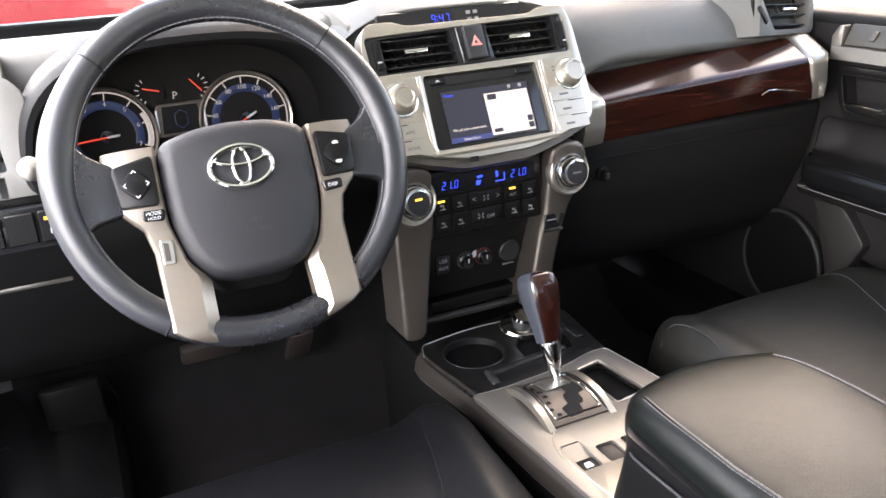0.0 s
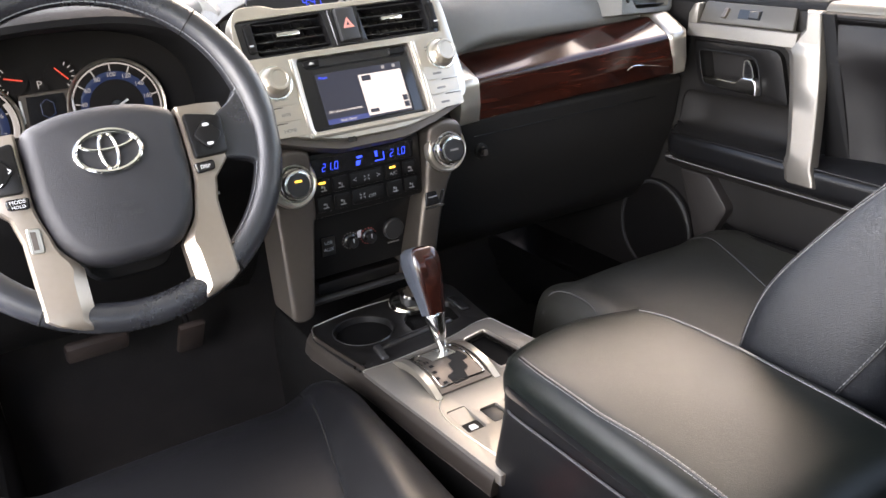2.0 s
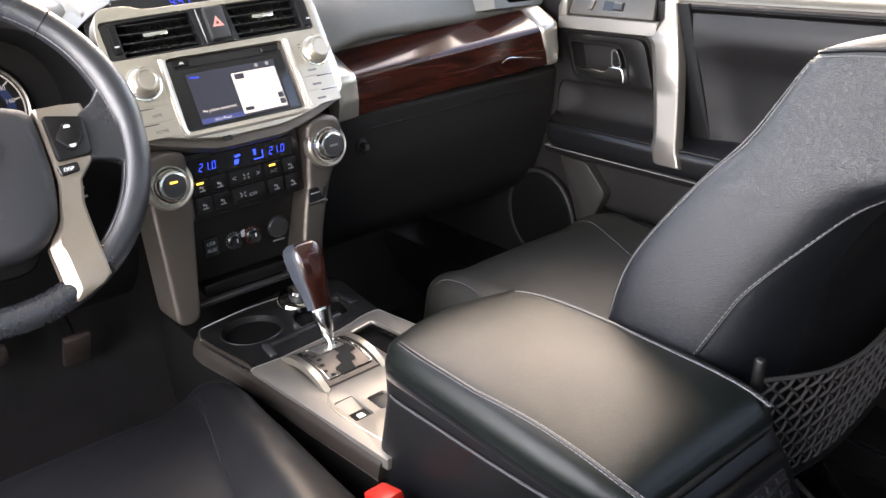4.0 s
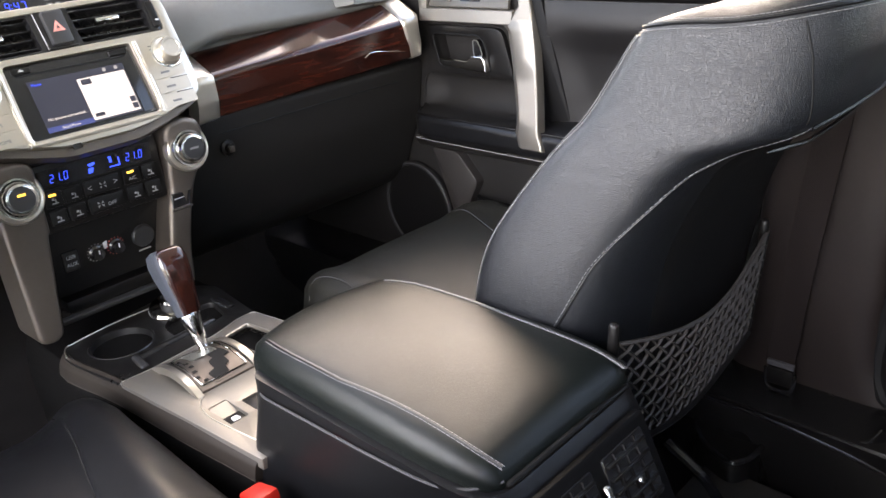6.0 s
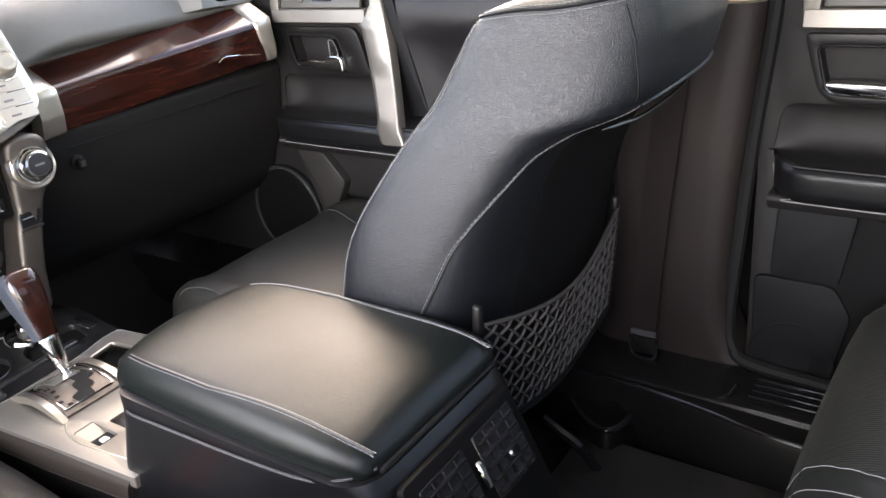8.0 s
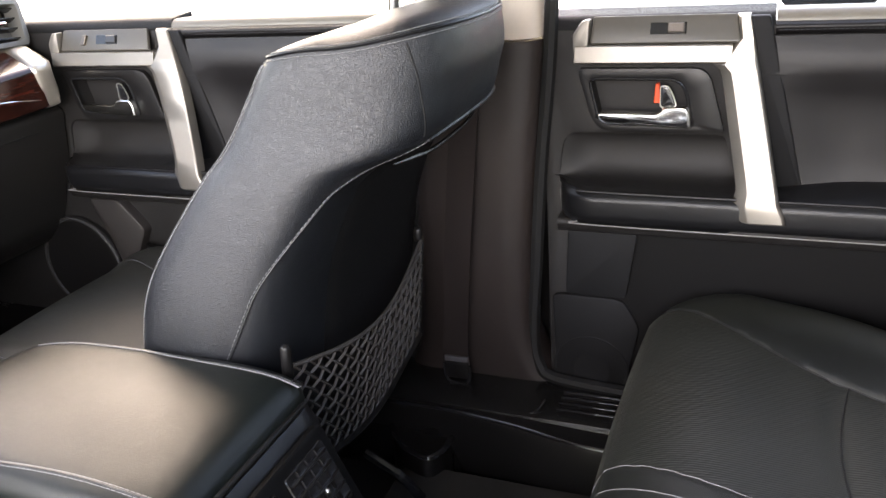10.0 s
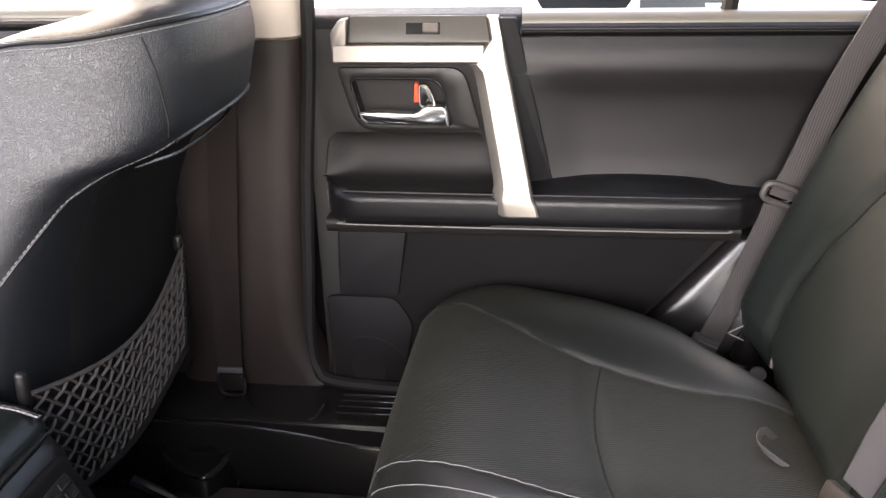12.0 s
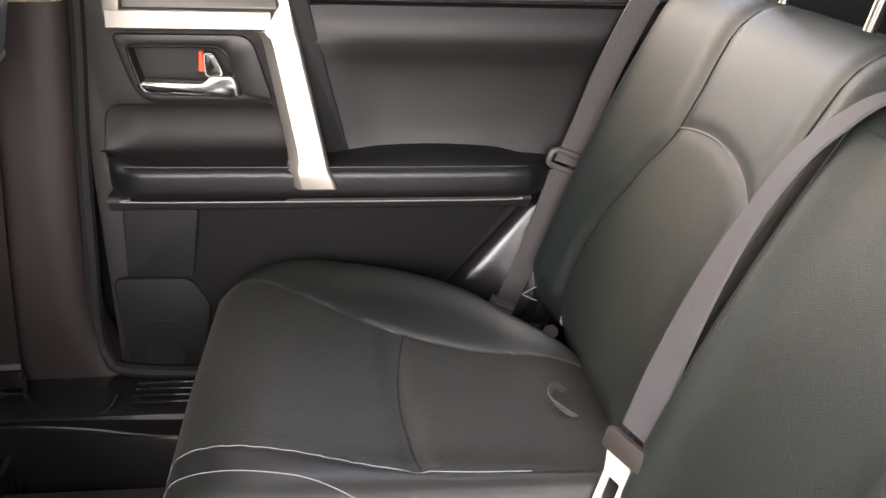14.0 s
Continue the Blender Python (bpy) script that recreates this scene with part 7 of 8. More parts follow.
def cushion(parent, xc, hw, y0, y1, z0, z1, mat, bow=0.03, rise=0.024, join_at=lambda t: 0.64):
    """A seat cushion from y0 (back) to y1 (front), its top at z1, with side bolsters."""
    n = 26
    rings = []
    for k in range(n + 1):
        t = k / n
        y = y0 + (y1 - y0) * t
        tip = max(0, (t - 0.80) / 0.20)
        drop = 0.055 * (1 - math.sqrt(max(0, 1 - tip ** 2))) if tip else 0
        narrow = 1 - 0.10 * tip ** 2.2
        row = []
        for j in range(41):
            s = -1 + 2 * j / 40
            edge = max(0, (abs(s) - 0.88) / 0.12)
            bol = rise * math.exp(-((abs(s) - 0.5 * join_at(t) - 0.48) / 0.14) ** 2)
            sag = -0.004 * math.cos(1.5 * s) + 0.012 * math.sin(math.pi * min(1, t * 1.05)) * (1 - s * s)
            seam = -0.004 * math.exp(-((abs(s) - join_at(t)) / 0.018) ** 2) if rise > 0.02 else 0.0
            z = z1 + bol + sag + seam - drop - 0.045 * (1 - math.sqrt(max(0, 1 - edge ** 2)))
            row.append(Vector((xc + s * hw * narrow, y + bow * (1 - s * s) * t ** 3, z)))
        low = [Vector((xc + s * hw * narrow * 0.98, y - (0.02 * tip), z0)) for s in (1, 0.5, 0, -0.5, -1)]
        rings.append(row + low)
    part("cushion", loft(rings), mat, parent, "", sharp=60)

    def at(s, t):
        f, g = (s + 1) * 20, max(0.0, min(1.0, t)) * n
        i, k = min(39, int(f)), min(n - 1, int(g))
        a, b = (r[i].lerp(r[i + 1], f - i) for r in (rings[k], rings[k + 1]))
        return a.lerp(b, g - k)

    for q in (-1, 1) if rise > 0.02 else ():
        part("bolster", sheet(lambda a, b: at(q * (join_at(0.02 + 0.97 * b) + (1 - join_at(0.02 + 0.97 * b)) * a), 0.02 + 0.97 * b) + Vector((0.0008 * q, 0, 0.0012)), 16, 30, (0, 0, -0.006)), LEATHER_FINE, parent, "smooth black side bolster", sharp=70)
    return at


def seat_lines(parent, at, lines, mat):
    for ln in lines:
        pts = spline([at(s, t) + Vector((0, 0, 0.0008)) for s, t in ln], 5)
        part("seam", tube(pts, 0.0011, 6), mat, parent)


def back_profile(z):
    yf = curve([(0.38, -0.500), (0.47, -0.516), (0.55, -0.528), (0.62, -0.550), (0.70, -0.604), (0.76, -0.648), (0.81, -0.681), (0.85, -0.712), (0.868, -0.744), (0.876, -0.785)], z)
    yr = curve([(0.38, -0.715), (0.47, -0.728), (0.55, -0.742), (0.62, -0.762), (0.70, -0.805), (0.735, -0.842), (0.76, -0.890), (0.81, -0.905), (0.85, -0.905), (0.868, -0.890), (0.876, -0.860)], z)
    hw = curve([(0.38, 0.205), (0.50, 0.212), (0.58, 0.210), (0.66, 0.192), (0.74, 0.168), (0.80, 0.150), (0.85, 0.137), (0.868, 0.118), (0.876, 0.09)], z)
    return yf, yr, hw


def back_point(xc, z, a):
    """A point of the seat back's skin; a runs round it, 0 at the inboard side's middle, 90 at the back."""
    yf, yr, hw = back_profile(z)
    c, s = math.cos(radians(a)), math.sin(radians(a))
    x = -hw * math.copysign(abs(c) ** 0.42, c)
    ym, hd = (yf + yr) / 2, (yf - yr) / 2
    y = ym - hd * math.copysign(abs(s) ** 0.62, s)
    if s < 0:
        y -= 0.030 * (1 - min(1, abs(x) / hw) ** 3) * min(1, -s * 1.4)
    elif z > 0.74:
        y -= 0.030 * min(1, (z - 0.74) / 0.08) * (1 - min(1, abs(x) / hw) ** 2) * s
    # the top rises towards the back
    rise = 0.32 * max(0, z - 0.78) * (s + 1) / 2
    return Vector((xc + x, y, rise + (z if z < 0.85 else 0.85 + (z - 0.85) * 0.45)))


ZK = [0.38, 0.43, 0.47, 0.51, 0.55, 0.58, 0.62, 0.66, 0.70, 0.73, 0.76, 0.785, 0.81, 0.83, 0.85, 0.861, 0.868, 0.873, 0.876]


ZS = [a + (b - a) * k / 4 for a, b in zip(ZK, ZK[1:]) for k in range(4)] + [ZK[-1]]


def seat_back(parent, xc, m=None, net=True):
    mm = m if m is not None else Matrix.Identity(4)
    rings = [[mm @ back_point(xc, z, 360 * k / 144) for k in range(144)] for z in ZS]
    part("backrest", loft(rings), LEATHER, parent, "black grained leather backrest", sharp=60)

    def line(table, lift=0.0008, side=-1):
        out = []
        for z, a in table:
            p = back_point(xc, z, a)
            q = back_point(xc, z, a)
            c = Vector((xc, sum(back_profile(z)[:2]) / 2, z))
            out.append(mm @ (q + (q - c).normalized() * lift))
        return out

    fr = line([(0.44 + 0.40 * k / 80, -38) for k in range(81)])
    part("front_piping", tube(fr, 0.0016, 6), LEATHER_FINE, parent)
    part("stitching", stitches(line([(0.44 + 0.40 * k / 80, -33) for k in range(81)], 0.0014), 0.0060, 0.0046, 0.0007), THREAD, parent, "white thread stitching")
    seam = [(0.46 + 0.302 * k / 88, lerp([(0, 8), (0.5, 30), (0.85, 52), (1, 75)], k / 88)) for k in range(89)]
    rr = line(seam)
    part("rear_seam", tube(rr, 0.0012, 6), LEATHER_FINE, parent)
    part("stitching", stitches(line([(z, a - 2.0) for z, a in seam], 0.0012), 0.0062, 0.0040, 0.0005), THREAD, parent)
    back = line([(0.762 + 0.012 * math.sin(math.pi * k / 30), 75 + 62 * k / 30) for k in range(31)])
    part("lower_edge", tube(back, 0.0028, 8), LEATHER_FINE, parent)
    if net:
        lip = spline([(xc - 0.140, -0.876, 0.7500), (xc - 0.110, -0.882, 0.748), (xc - 0.06, -0.888, 0.745), (xc + 0.06, -0.886, 0.747), (xc + 0.14, -0.866, 0.753)], 8)
        part("panel_lip", tube(lip, [0.0008 + 0.0016 * min(1, k / 8) for k in range(len(lip))], 8), ARCH_GLOSS, parent, "polished lip of the back panel")
    top_l = line([(0.847 + 0.006 * math.sin(math.pi * k / 60), -48 + 276 * k / 60) for k in range(0, 61)], 0.0010)
    part("top_piping", tube(top_l, 0.0020, 6), LEATHER_FINE, parent)
    for dz in (0.0046, -0.0046):
        row = line([(0.847 + dz + 0.006 * math.sin(math.pi * k / 120), -47 + 272 * k / 120) for k in range(121)], 0.0013)
        part("stitching", stitches(row, 0.0050, 0.0040, 0.0005), THREAD, parent, "white thread stitching")
    part("shoulder_seam", tube(line([(0.770 + 0.075 * k / 24, 67 - 22 * k / 24) for k in range(25)], 0.0003), 0.0010, 6), RUBBER, parent)
    if net:
        # hard back panel and net pocket
        def back_panel(s, t):
            z = 0.33 + 0.43 * t
            yr = back_profile(max(0.38, z))[1]
            wide = back_profile(max(0.38, z))[2] - 0.012
            return mm @ Vector((xc - 0.120 + (0.120 + wide) * s, yr - 0.003 - 0.004 * math.sin(math.pi * s) + 0.01 * max(0, s - 0.85) / 0.15 + 0.016 * max(0, 0.15 - s) / 0.15, z))
        part("back_panel", sheet(back_panel, 16, 14, (0, 0.045, 0)), PLASTIC_SOFT, parent, "black back panel")
        bm = bmesh.new()

        def npt(u, v):
            # u across the seat, v up; the top edge sags in the middle
            zt = 0.540 + 0.014 * u
            zb = 0.410 + 0.012 * u - 0.022 * math.sin(math.pi * u)
            sag = 0.030 * math.sin(math.pi * u) * v
            z = zb + (zt - zb) * v - sag
            return Vector((xc - 0.198 + (0.292 + 0.040 * v) * u, -0.775 + 0.014 * (1 - math.sin(math.pi * u)) * (1 - u) - 0.012 * math.sin(math.pi * u) * v, z))
        nu, nv = 15, 7
        cords = []
        for i in range(-nv, nu + 1):
            for sgn in (1, -1):
                pts = []
                for j in range(nv * 2 + 1):
                    v = j / (nv * 2)
                    u = (i + (j / 2 if sgn > 0 else nv - j / 2)) / nu
                    if 0 <= u <= 1:
                        pts.append(npt(u, v) + Vector((0, -0.0012 * (1 if (j % 2) else -1) * sgn, 0)))
                if len(pts) > 2:
                    cords.append(tube(pts, 0.0019, 4, up=(0, 1, 0)))
        part("net", join(*cords), NET, parent, "black elastic cord net pocket", kind="")
        part("net_hem", tube([npt(k / 20, 1.0) for k in range(21)], 0.0026, 6), NET, parent)
        part("net_hem", tube([npt(k / 20, 0.0) for k in range(21)], 0.006, 6), PLASTIC, parent)
        part("net_hem", tube([npt(1, k / 8) for k in range(9)], 0.0030, 6), GLOSS_BLACK, parent)
        for u, v, tall in ((0, 1, 0.040), (1, 1.0, 0.022), (1, 0.0, 0.016)):
            p = npt(u, v)
            part("net_hook", rbox(p + Vector((-0.004, 0.004, 0.006)), (0.011, 0.012, tall), 0.005, 3, (0, 6, 0)), PLASTIC, parent)


NET = surface("net_cord", (0.030, 0.026, 0.024), 0.7, 0, 0.1, 40)


def head_rest(parent, xc, m):
    for s in (-1, 1):
        part("headrest_sleeve", lathe([(0.0, 0.0), (0.016, 0.0), (0.014, 0.006), (0.0, 0.007)], m @ Matrix.Translation((xc + s * 0.035, -0.842, 0.8735)), 20), GLOSS_BLACK, parent)
        part("headrest_post", tube([m @ Vector((xc + s * 0.035, -0.842, 0.872)), m @ Vector((xc + s * 0.035, -0.848, 0.945)), m @ Vector((xc + s * 0.035, -0.850, 1.02))], 0.006, 12), CHROME, parent, "chrome headrest post")
    part("headrest", pad((0.25, 0.10, 0.17), 0.045, 8, 0.0, None, m @ Matrix.Translation((xc, -0.85, 1.045)) @ pose(0, 0, 0, 8, 0, 0)), LEATHER, parent, "black leather headrest", sharp=80)


def seat_base(parent, xc, y0):
    part("side_shield", rbox((xc - 0.235, y0, 0.31), (0.022, 0.40, 0.09), 0.01), PLASTIC, parent)
    part("side_shield", rbox((xc + 0.235, y0, 0.31), (0.022, 0.40, 0.09), 0.01), PLASTIC, parent)
    for s in (-1, 1):
        part("seat_rail", rbox((xc + s * 0.18, y0 - 0.03, 0.145), (0.04, 0.66, 0.035), 0.006), GLOSS_BLACK, parent)
        part("rail_support", rbox((xc + s * 0.18, y0, 0.215), (0.03, 0.40, 0.11), 0.006), PLASTIC, parent)


PX, PD = 0.385, -0.375
ps = thing("passenger_seat", (PX, -0.45, 0.12), "upright black leather front seat with white stitching and a net pocket", "car seat", "front seats", shift=(0.004, 0.012, 0.0))
at = cushion(ps, PX + 0.045, 0.228, -0.60, -0.130, 0.30, 0.442, SEAT_INSERT_LIT, 0.022, 0.010)
seat_lines(ps, at, [[(0.05, 0.30), (0.25, 0.50), (0.49, 0.71), (0.645, 0.86), (0.69, 0.95)], [(-0.98, 0.90), (-0.91, 0.885), (-0.86, 0.80), (-0.89, 0.68), (-0.97, 0.60)]], THREAD_DARK)
seat_back(ps, PX)
head_rest(ps, PX, Matrix.Identity(4))
seat_base(ps, PX, -0.40)
part("recliner_cover", rbox((PX - 0.19, -0.66, 0.42), (0.035, 0.16, 0.11), 0.012), PLASTIC, ps)
part("slide_bar", tube(spline([(0.43, -0.69, 0.235), (0.43, -0.75, 0.20), (0.45, -0.775, 0.150), (0.51, -0.795, 0.140)], 6), 0.008, 8), GLOSS_BLACK, ps, "gloss black rail end")

ds = thing("driver_seat", (PD, -0.45, 0.12), "black leather front seat with its backrest laid back", "car seat", "front seats")
# driver's insert in darker smooth leather: its shade is put into the colour
at = cushion(ds, PD + 0.005, 0.247, -0.62, -0.140, 0.30, 0.420, LEATHER_FINE, 0.02, join_at=lambda t: 0.535 + 0.48 * (t - 0.472))
seat_lines(ds, at, [[(-0.64, 0.1), (-0.64, 0.5), (-0.66, 0.8), (-0.70, 0.96)], [(0.356, 0.1), (0.548, 0.5), (0.692, 0.8), (0.772, 0.965)]], RUBBER)
part("stitching", stitches(spline([at(0.985, t) + Vector((0.001, 0, 0.001)) for t in (0.2, 0.4, 0.6, 0.75, 0.9)], 8), 0.006, 0.0045, 0.0007), THREAD, ds, "white thread stitching")
LAID = Matrix.Translation((0, -0.63, 0.40)) @ pose(0, 0, 0, 48, 0, 0) @ Matrix.Translation((0, 0.63, -0.40))
seat_back(ds, PD, LAID, net=False)
seat_base(ds, PD, -0.42)
bk = thing("seat_belt_buckle", (-0.105, -0.50, 0.30), "black belt buckle with red release button beside the console", "belt buckle", shift=(-0.016, -0.006, -0.027))
part("buckle_body", rbox((-0.102, -0.515, 0.405), (0.030, 0.045, 0.085), 0.006, 2, (-16, 0, 0)), PLASTIC, bk)
part("release_button", rbox((-0.102, -0.503, 0.449), (0.028, 0.040, 0.016), 0.004, 2, (-16, 0, 0)), RED_PLASTIC, bk, "red release button")
part("buckle_stalk", tube([(-0.102, -0.52, 0.37), (-0.105, -0.56, 0.25), (-0.105, -0.57, 0.15)], 0.008, 8), PLASTIC, bk)

# ---- rear seat ----
RY0, RY1 = -1.53, -1.055


def rear_cushion(t, x0, x1, so, si, cross, outer=None):
    """A rear cushion; so and si give its outer and inner seam, cross the seam between them."""
    w, d = x1 - x0, RY1 - RY0
    n = 40
    rings = []
    for k in range(n + 1):
        u = k / n
        y = RY0 + d * u
        tip = max(0, (u - 0.70) / 0.30)
        drop = 0.085 * (1 - math.sqrt(max(0, 1 - tip ** 2.2)))
        row = []
        for j in range(65):
            s = -1 + 2 * j / 64
            xe = curve(outer, u) if outer else x1
            x = (x0 + xe) / 2 + s * (xe - x0) / 2
            edge = max(0, (abs(s) - 0.84) / 0.16)
            out = 1 - 0.09 * tip ** 2
            bol = 0.009 * math.exp(-((abs(s) - 0.84) / 0.14) ** 2) * (1 - tip)
            dish = -0.008 * (1 - s * s) * math.sin(math.pi * min(1, u * 1.2))
            a, b, c = curve(so, u), curve(si, u), cross + 0.03 * math.sin(math.pi * (s + 1) / 2)
            fur = -0.0025 * math.exp(-((x - a) / 0.005) ** 2) - 0.003 * math.exp(-((x - b) / 0.005) ** 2)
            if b < x < a:
                fur -= 0.005 * math.exp(-((u - c) / 0.012) ** 2)
            z = 0.450 + bol + dish + fur - drop - 0.050 * (1 - math.sqrt(max(0, 1 - edge ** 2.2))) + 0.004 * u - 0.035 * max(0, 1 - u / 0.16) ** 2 * (s + 1) / 2
            row.append(Vector(((x0 + xe) / 2 + s * (xe - x0) / 2 * out, y + 0.006 * (1 - s * s) * tip, z)))
        rings.append(row + [Vector(((x0 + xe) / 2 + s * (xe - x0) / 2 * 0.93, y - 0.03 * tip, 0.28)) for s in (1, 0.5, 0, -0.5, -1)])
    part("cushion", loft(rings), RIBBED, t, "ribbed black seat fabric", sharp=70)

    def pt(x, u, lift=0.0008):
        xe = curve(outer, u) if outer else x1
        s = max(-1.0, min(1.0, (x - (x0 + xe) / 2) / ((xe - x0) / 2)))
        f, g = (s + 1) * 32, max(0.0, min(1.0, u)) * n
        i, k = min(63, int(f)), min(n - 1, int(g))
        a, b = (r[i].lerp(r[i + 1], f - i) for r in (rings[k], rings[k + 1]))
        return a.lerp(b, g - k) + Vector((0, 0, lift))

    us = [k / 60 for k in range(61)]
    part("seam", tube([pt(curve(so, u), u, 0.0002) for u in us], 0.0011, 6), RUBBER, t)
    for off in (0.0, -0.044):
        part("piping", tube([pt(curve(si, u) + off, u, 0.0018) for u in us[15:]], 0.0006, 6), GREY_INK, t, "pale piping")
    part("inner_roll", sheet(lambda a, b: pt(x0 + 0.006 + (curve(si, b) - x0 - 0.008) * a, b, 0.0016), 14, 60, (0, 0, -0.006)), SEAT_ROLL, t, "smooth black inner roll", sharp=80)
    if outer:
        part("outer_roll", sheet(lambda a, b: pt(curve(so, b) + 0.001 + (curve(outer, b) - 0.002 - curve(so, b)) * a, b, 0.0016), 20, 60, (0, 0, -0.006)), SEAT_ROLL, t, "smooth black outer roll", sharp=80)
    xs = [k / 14 for k in range(15)]
    part("seam", tube([pt(curve(si, cross) + (curve(so, cross) - curve(si, cross)) * q, cross + 0.03 * math.sin(math.pi * q), 0.0002) for q in xs], 0.0011, 6), RUBBER, t)
    part("seat_frame", rbox(((x0 + x1) / 2, (RY0 + RY1) / 2 - 0.02, 0.21), (w * (0.72 if outer else 0.9), d * 0.8, 0.17), 0.02), PLASTIC, t)
    return t


RTILT = 21


def rear_back(t, x0, x1, so, si, arc, h=0.47, bulge=0.0):
    """A rear backrest; so and si give its seams by height, arc the height of the curved seam."""
    w, xm = x1 - x0, (x0 + x1) / 2
    m = Matrix.Translation((0, -1.502, 0.425)) @ pose(0, 0, 0, 90 + RTILT, 0, 0)

    def f(a, b):
        s = -1 + 2 * a
        x = xm + s * w / 2
        edge = max(0, (abs(s) - 0.84) / 0.16)
        endt = max(0, (b - 0.86) / 0.14)
        endb = max(0, (0.08 - b) / 0.08)
        bol = 0.014 * math.exp(-((abs(s) - 0.80) / 0.17) ** 2) * (1 - 0.3 * b)
        fur = 0.0
        if so:
            p, q = lerp(so, b), lerp(si, b)
            fur = -0.009 * math.exp(-((x - p) / 0.014) ** 2) - 0.006 * math.exp(-((x - q) / 0.011) ** 2)
            if q < x < p:
                fur -= 0.004 * min(1, (x - q) / 0.02, (p - x) / 0.02) * math.exp(-((b - arc - 0.035 * (x - p) / (p - q) - 0.045 * math.sin(math.pi * (x - q) / (p - q))) / 0.018) ** 2)
        z = bulge + bol + fur + 0.012 * math.sin(math.pi * b) - 0.055 * (1 - math.sqrt(max(0, 1 - edge ** 2.3))) - 0.06 * (1 - math.sqrt(max(0, 1 - endt ** 2.3))) - 0.02 * endb
        return m @ Vector((x, h * b, -z))

    part("backrest", sheet(f, 96, 84, m.to_3x3() @ Vector((0, 0, 0.09))), RIBBED_BACK, t, "black rear backrest", sharp=70)
    off = m.to_3x3() @ Vector((0, 0, -0.0008))
    if so:
        bs = [k / 24 for k in range(1, 24)]
        part("seam", tube([f((lerp(so, b) - x0) / w, b) + off for b in bs], 0.0011, 6), RUBBER, t)
        part("seam", tube([f((lerp(si, b) - x0) / w, b) + off for b in bs], 0.0011, 6), RUBBER, t)
        p, q = lerp(so, arc), lerp(si, arc)
        part("seam", tube([f((q + (p - q) * k / 14 - x0) / w, arc - 0.035 * (1 - k / 14) + 0.045 * math.sin(math.pi * k / 14)) + off for k in range(15)], 0.0013, 6), THREAD_DARK, t)
    return t, lambda x, b: f((x - x0) / w, b)


RIBBED_BACK = surface("rear_back_fabric", (0.0092, 0.0126, 0.0110), 0.45, 0, 0.12, 6, "leather", 600, 0.00016, 0.0012, spec=0.28)
rb = thing("rear_passenger_seat", (0.4, -1.3, 0.12), "black ribbed rear seat with pale piping and curved seams", "car seat", "rear seats")
rl = thing("rear_driver_seat", (-0.3, -1.3, 0.12), "wide black ribbed rear seat beside the open door", "car seat", "rear seats")
rcb = thing("rear_centre_seat", (0.02, -1.5, 0.44), "black folding middle backrest of the rear seat", "car seat", "rear seats")
rear_cushion(rb, 0.135, 0.660,
             [(0, 0.372), (0.15, 0.384), (0.30, 0.404), (0.467, 0.444), (0.58, 0.480), (0.74, 0.545), (0.914, 0.622), (1, 0.650)], [(0, 0.170), (0.48, 0.179), (0.71, 0.220), (0.91, 0.252), (1, 0.268)], 0.465,
             [(0, 0.40), (0.147, 0.462), (0.274, 0.552), (0.44, 0.614), (0.63, 0.647), (0.77, 0.662), (1, 0.662)])
rear_cushion(rl, -0.62, 0.130,
             [(0, 0.02), (1, 0.05)], [(0, -0.45), (1, -0.50)], 0.47)
SO, SI = [(0, 0.490), (0.10, 0.498), (0.22, 0.503), (0.35, 0.488), (0.5, 0.455), (0.64, 0.421), (0.74, 0.421), (0.84, 0.427), (1, 0.434)], [(0, 0.190), (0.6, 0.200), (1, 0.195)]
_, rf = rear_back(rb, 0.147, 0.622, SO, SI, 0.655)
_, cf = rear_back(rcb, -0.115, 0.137, None, None, 0, 0.44, 0.026)
for x in (-0.098, 0.120):
    part("edge_seam", tube([cf(x, 0.06 + 0.86 * k / 40) + Vector((0, 0.0004, 0)) for k in range(41)], 0.0009, 6), RUBBER, rcb)
part("top_seam", tube([cf(-0.09 + 0.195 * k / 20, 0.90) + Vector((0, 0.0004, 0)) for k in range(21)], 0.0009, 6), RUBBER, rcb)
rear_back(rl, -0.60, -0.120, [(0, -0.20), (1, -0.22)], [(0, -0.50), (1, -0.46)], 0.60)
for x in (0.245, 0.478):
    p = rf(x, 0.040)
    part("anchor_button", lathe([(0.0, 0.0), (0.008, 0.0), (0.007, 0.005), (0.0, 0.006)], axes(p, (1, 0, 0), (0, -0.3, 1)), 16), GREY_INK, rb, "grey child seat anchor button")
part("pull_loop", ribbon(spline([(0.312, -1.492, 0.430), (0.309, -1.468, 0.456), (0.286, -1.456, 0.456), (0.266, -1.474, 0.448), (0.268, -1.492, 0.432)], 6), 0.008, 0.0014, (0.2, 0.5, 0.85)), BELT_MID, rb, "grey webbing pull loop")
for x in (0.25, 0.40):
    part("headrest_post", tube([(x, -1.69, 0.85), (x, -1.71, 0.96)], 0.006, 10), GLOSS_BLACK, rb)
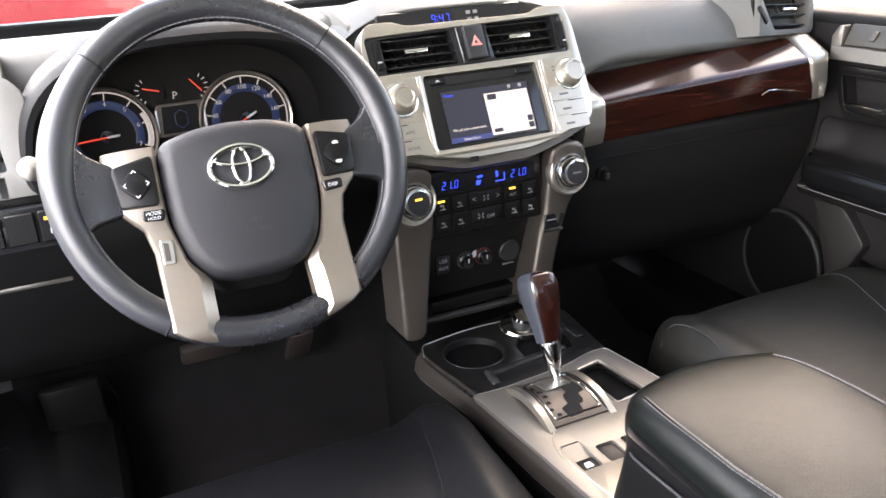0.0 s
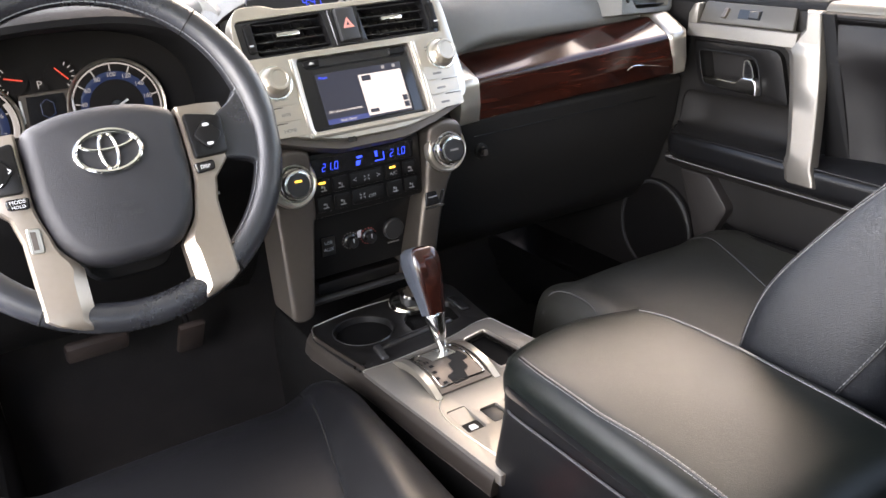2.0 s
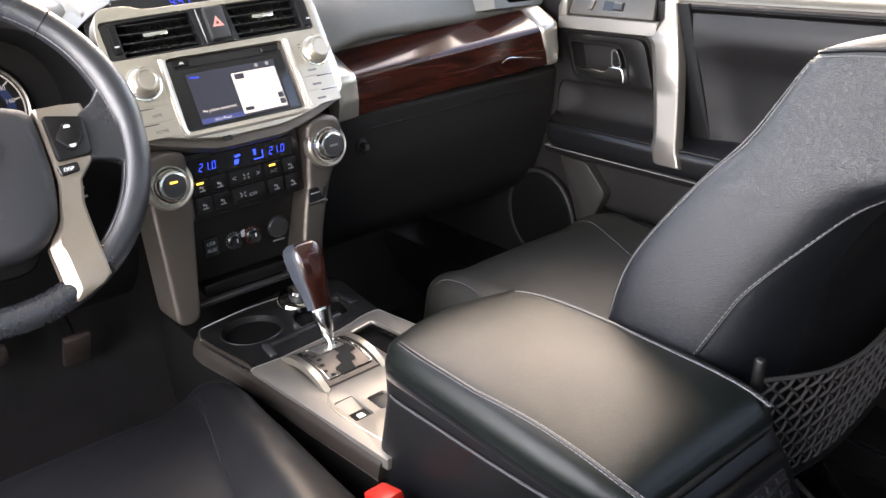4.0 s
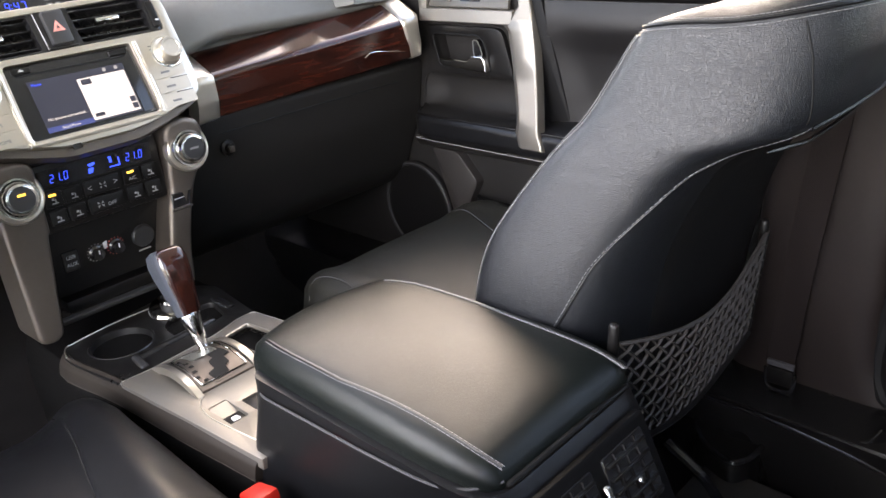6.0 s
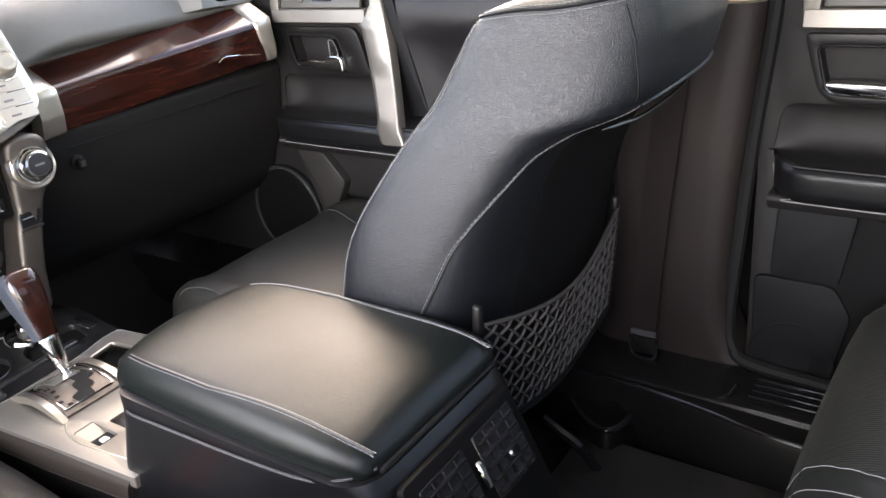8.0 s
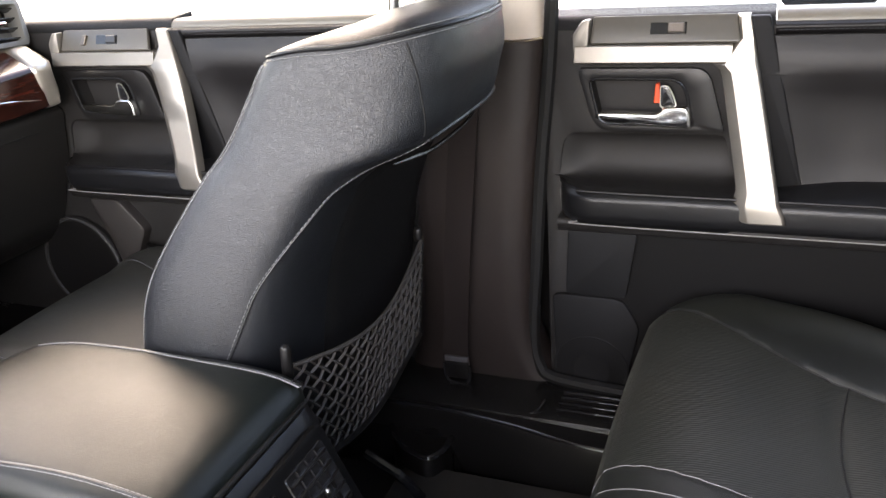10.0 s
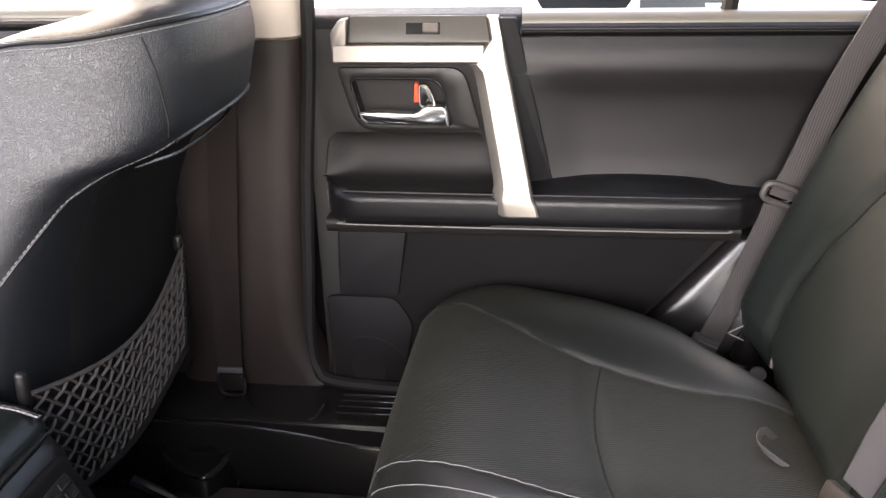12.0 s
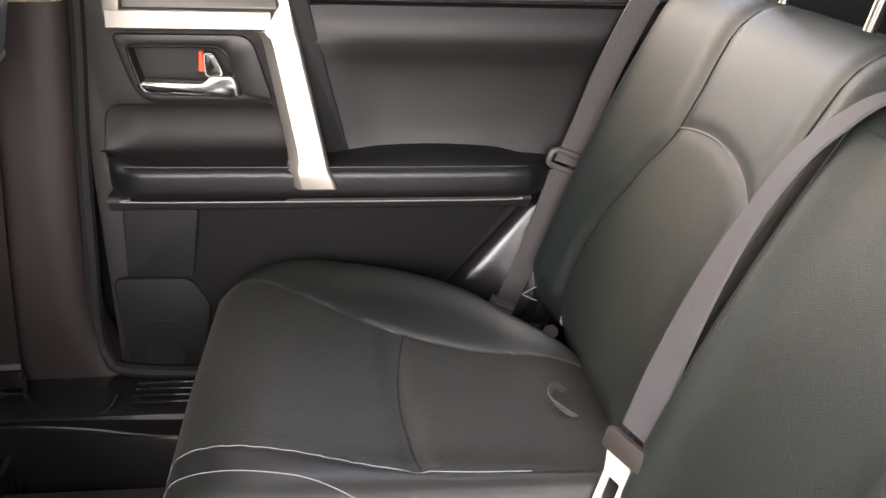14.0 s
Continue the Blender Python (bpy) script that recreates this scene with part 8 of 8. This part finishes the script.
# middle belt across the seat joint
mb = thing("middle_seat_belt", (0.12, -1.5, 0.45), "grey seat belt with steel tongue lying on the rear seat", "seat belt")
line = spline([(0.138, -1.494, 0.518), (0.148, -1.512, 0.580), (0.155, -1.544, 0.67), (0.152, -1.578, 0.75), (0.136, -1.605, 0.80), (0.098, -1.630, 0.835), (0.02, -1.67, 0.855)], 6)
turn = [Vector((0.95, 0.25, -0.15)).lerp(Vector((0.88, -0.22, -0.25)), min(1, k / 16)) for k in range(len(line))]
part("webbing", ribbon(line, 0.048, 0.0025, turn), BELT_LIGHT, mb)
TG = axes((0.136, -1.484, 0.506), (0.95, 0.25, -0.15), (0.15, -0.35, 0.9))
part("tongue_sleeve", rbox((0, 0, 0), (0.060, 0.022, 0.012), 0.005, 2, TG), surface("taupe_plastic", (0.030, 0.026, 0.023), 0.55, spec=0.2), mb, "taupe plastic sleeve")
part("tongue", prism(rounded([(-0.024, -0.010), (0.024, -0.010), (0.017, -0.028), (0.017, -0.062), (-0.017, -0.062), (-0.017, -0.028)], 0.004), 0.0025, [rounded([(-0.009, -0.052), (0.009, -0.052), (0.009, -0.030), (-0.009, -0.030)], 0.003)], 0.0005, 1, TG), surface("bright_tongue_steel", (0.72, 0.72, 0.63), 0.35, 0.5), mb, "steel buckle tongue")
# outer belt
ob_ = thing("rear_seat_belt", (0.62, -1.5, 0.4), "grey-brown rear seat belt running through its guide beside the door", "seat belt")
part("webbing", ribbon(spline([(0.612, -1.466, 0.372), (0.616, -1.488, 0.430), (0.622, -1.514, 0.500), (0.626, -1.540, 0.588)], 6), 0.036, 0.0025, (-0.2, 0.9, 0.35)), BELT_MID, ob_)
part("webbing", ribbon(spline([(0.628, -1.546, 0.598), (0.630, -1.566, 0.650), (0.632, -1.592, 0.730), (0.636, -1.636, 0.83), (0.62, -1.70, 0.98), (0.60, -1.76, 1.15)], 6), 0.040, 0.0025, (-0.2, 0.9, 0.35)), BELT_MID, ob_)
GUIDE = surface("guide_plastic", (0.055, 0.050, 0.047), 0.45, spec=0.3)
part("belt_guide", tube([Vector((0.623, -1.546, 0.603)) + Vector((0, 0.94, 0.34)) * a + Vector((0, -0.34, 0.94)) * b for a, b in [(0.026 * math.copysign(abs(math.cos(w)) ** 0.5, math.cos(w)), 0.012 * math.copysign(abs(math.sin(w)) ** 0.5, math.sin(w))) for w in [2 * math.pi * k / 28 for k in range(28)]]], 0.0045, 8, True, up=(1, 0, 0)), GUIDE, ob_, "grey looped belt guide")
part("guide_tip", tube(spline([(0.618, -1.566, 0.590), (0.616, -1.568, 0.572), (0.616, -1.560, 0.556)], 4), 0.0016, 6), STEEL, ob_)
part("anchor_fold", rbox((0.610, -1.464, 0.384), (0.010, 0.040, 0.030), 0.004, 2, (24, 0, 0)), BELT_LIGHT, ob_)
part("anchor_stitching", join(*[rbox((0.6045, -1.462 - 0.004 * k, 0.376 + 0.006 * k), (0.0012, 0.030, 0.0014), 0, 1, (24, 0, 0)) for k in range(3)]), GREY_INK, ob_)
# wheel arch trim behind the door edge
arch_trim = thing("wheel_arch_trim", (0.66, -1.56, 0.3), "glossy black moulded wheel arch trim beside the rear seat", "trim", kind="structure")


def arch_face(s, t):
    z = 0.26 + 0.36 * t
    y0 = -1.262 - 0.827 * (z - 0.24) - 0.006
    y = y0 + (-1.86 - y0) * s
    swell = 0.075 * math.exp(-((s - 0.34) / 0.22) ** 2) * (1 - t) ** 0.7 + 0.020 * min(1, s / 0.04)
    return (0.692 - swell, y, z)


part("arch_panel", sheet(arch_face, 36, 18, (0.03, 0, 0)), ARCH_GLOSS, arch_trim, "glossy black arch panel", sharp=70)
part("upper_panel", sheet(lambda s, t: (0.690 - 0.012 * min(1, s / 0.1), -1.585 - 0.10 * t - (0.28 - 0.10 * t) * s, 0.62 + 0.21 * t), 10, 6, (0.03, 0, 0)), PLASTIC_SOFT, arch_trim)
rbk = thing("rear_belt_buckle", (0.585, -1.52, 0.40), "black rear belt buckle tucked beside the seat", "belt buckle")
part("buckle_body", rbox((0.575, -1.520, 0.415), (0.026, 0.030, 0.075), 0.006, 2, (20, 0, 12)), PLASTIC, rbk)
part("wire_clip", tube([(0.572, -1.486, 0.425), (0.566, -1.522, 0.452), (0.560, -1.532, 0.408), (0.572, -1.488, 0.424)], 0.0009, 6), GREY_INK, rbk)
part("bolt_cover", lathe([(0.0, 0.0), (0.011, 0.0), (0.010, 0.005), (0.0, 0.007)], axes((0.556, -1.528, 0.372), (0.2, 1, 0), (0, 0.3, 1)), 18), GREY_INK, rbk)
# floor mat
single("floor_mat", rbox((0.315, -0.90, 0.150), (0.41, 0.40, 0.026), 0.010), LIT_MAT, "black carpet mat in the rear footwell, lightened as if lit", "floor mat")
single("front_floor_mat", rbox((0.40, 0.08, FLOOR_Z + 0.010), (0.42, 0.44, 0.012), 0.005), CARPET, "black carpet mat in the passenger footwell", "floor mat")

# ---- a red car beyond the windscreen ----
rc = thing("red_car", (-2.3, 5.2, -0.5), "glossy red car parked in front of the windscreen", "car", shift=(0.45, 0, 0))
sec = [(-2.1, 0.55, 0.62, 0.80), (-1.9, 0.62, 0.78, 0.86), (-0.9, 0.85, 0.92, 0.90), (-0.6, 0.92, 0.98, 0.90), (0.6, 0.93, 1.0, 0.90), (1.7, 0.9, 0.95, 0.88), (2.1, 0.7, 0.8, 0.8)]
rings = []
for y, z1, z2, hw in sec:
    rings.append([Vector((-2.3 + y * 1.0, 5.2 + a * hw, -0.5 + 1.38 * b)) for a, b in ((-1, 0.25), (-1.02, 0.5), (-0.97, z1), (-0.7, z2), (0, z2 + 0.05), (0.7, z2), (0.97, z1), (1.02, 0.5), (1, 0.25))])
part("body", loft(rings), RED_PAINT, rc, "glossy red bodywork", sharp=50)
part("cabin", loft([[Vector((-2.3 + y, 5.2 + a * w, -0.5 + 1.38 * z)) for a in (-1, 1) for _ in (0,)] + [Vector((-2.3 + y, 5.2 + w * 0.8, -0.5 + 1.38 * (z + h))), Vector((-2.3 + y, 5.2 - w * 0.8, -0.5 + 1.38 * (z + h)))] for y, w, z, h in ((-0.7, 0.75, 0.95, 0.03), (-0.1, 0.72, 0.98, 0.45), (1.1, 0.72, 0.98, 0.45), (1.8, 0.7, 0.9, 0.05))]), GLOSS_BLACK, rc, "dark glazed cabin")
for x in (-1.35, 1.35):
    for y in (-0.84, 0.84):
        w = part("wheel", lathe([(0.0, -0.1), (0.39, -0.1), (0.40, 0.0), (0.39, 0.1), (0.0, 0.1)], axes((-2.3 + x, 5.2 + y, -0.10), (1, 0, 0), (0, 0, 1)), 28), RUBBER, rc)
copy_thing(rc, pose(7.0, -2.9, 0, 0, 0, 90))
board = thing("display_board", (5.0, -2.13, -0.5), "dark grey free-standing display board with pale marks", "display board")
part("panel", rbox((5.0, -2.13, 0.12), (0.05, 0.58, 1.16), 0.008), DARK_GREY, board)
part("foot", rbox((5.0, -2.13, -0.485), (0.40, 0.50, 0.03), 0.008), DARK_GREY, board)
part("pale_mark", join(*[rbox((4.973, -2.24 - 0.05 * k, 0.295 + 0.03 * k), (0.004, 0.10, 0.02), 0.0) for k in range(2)]), WHITE_INK, board)
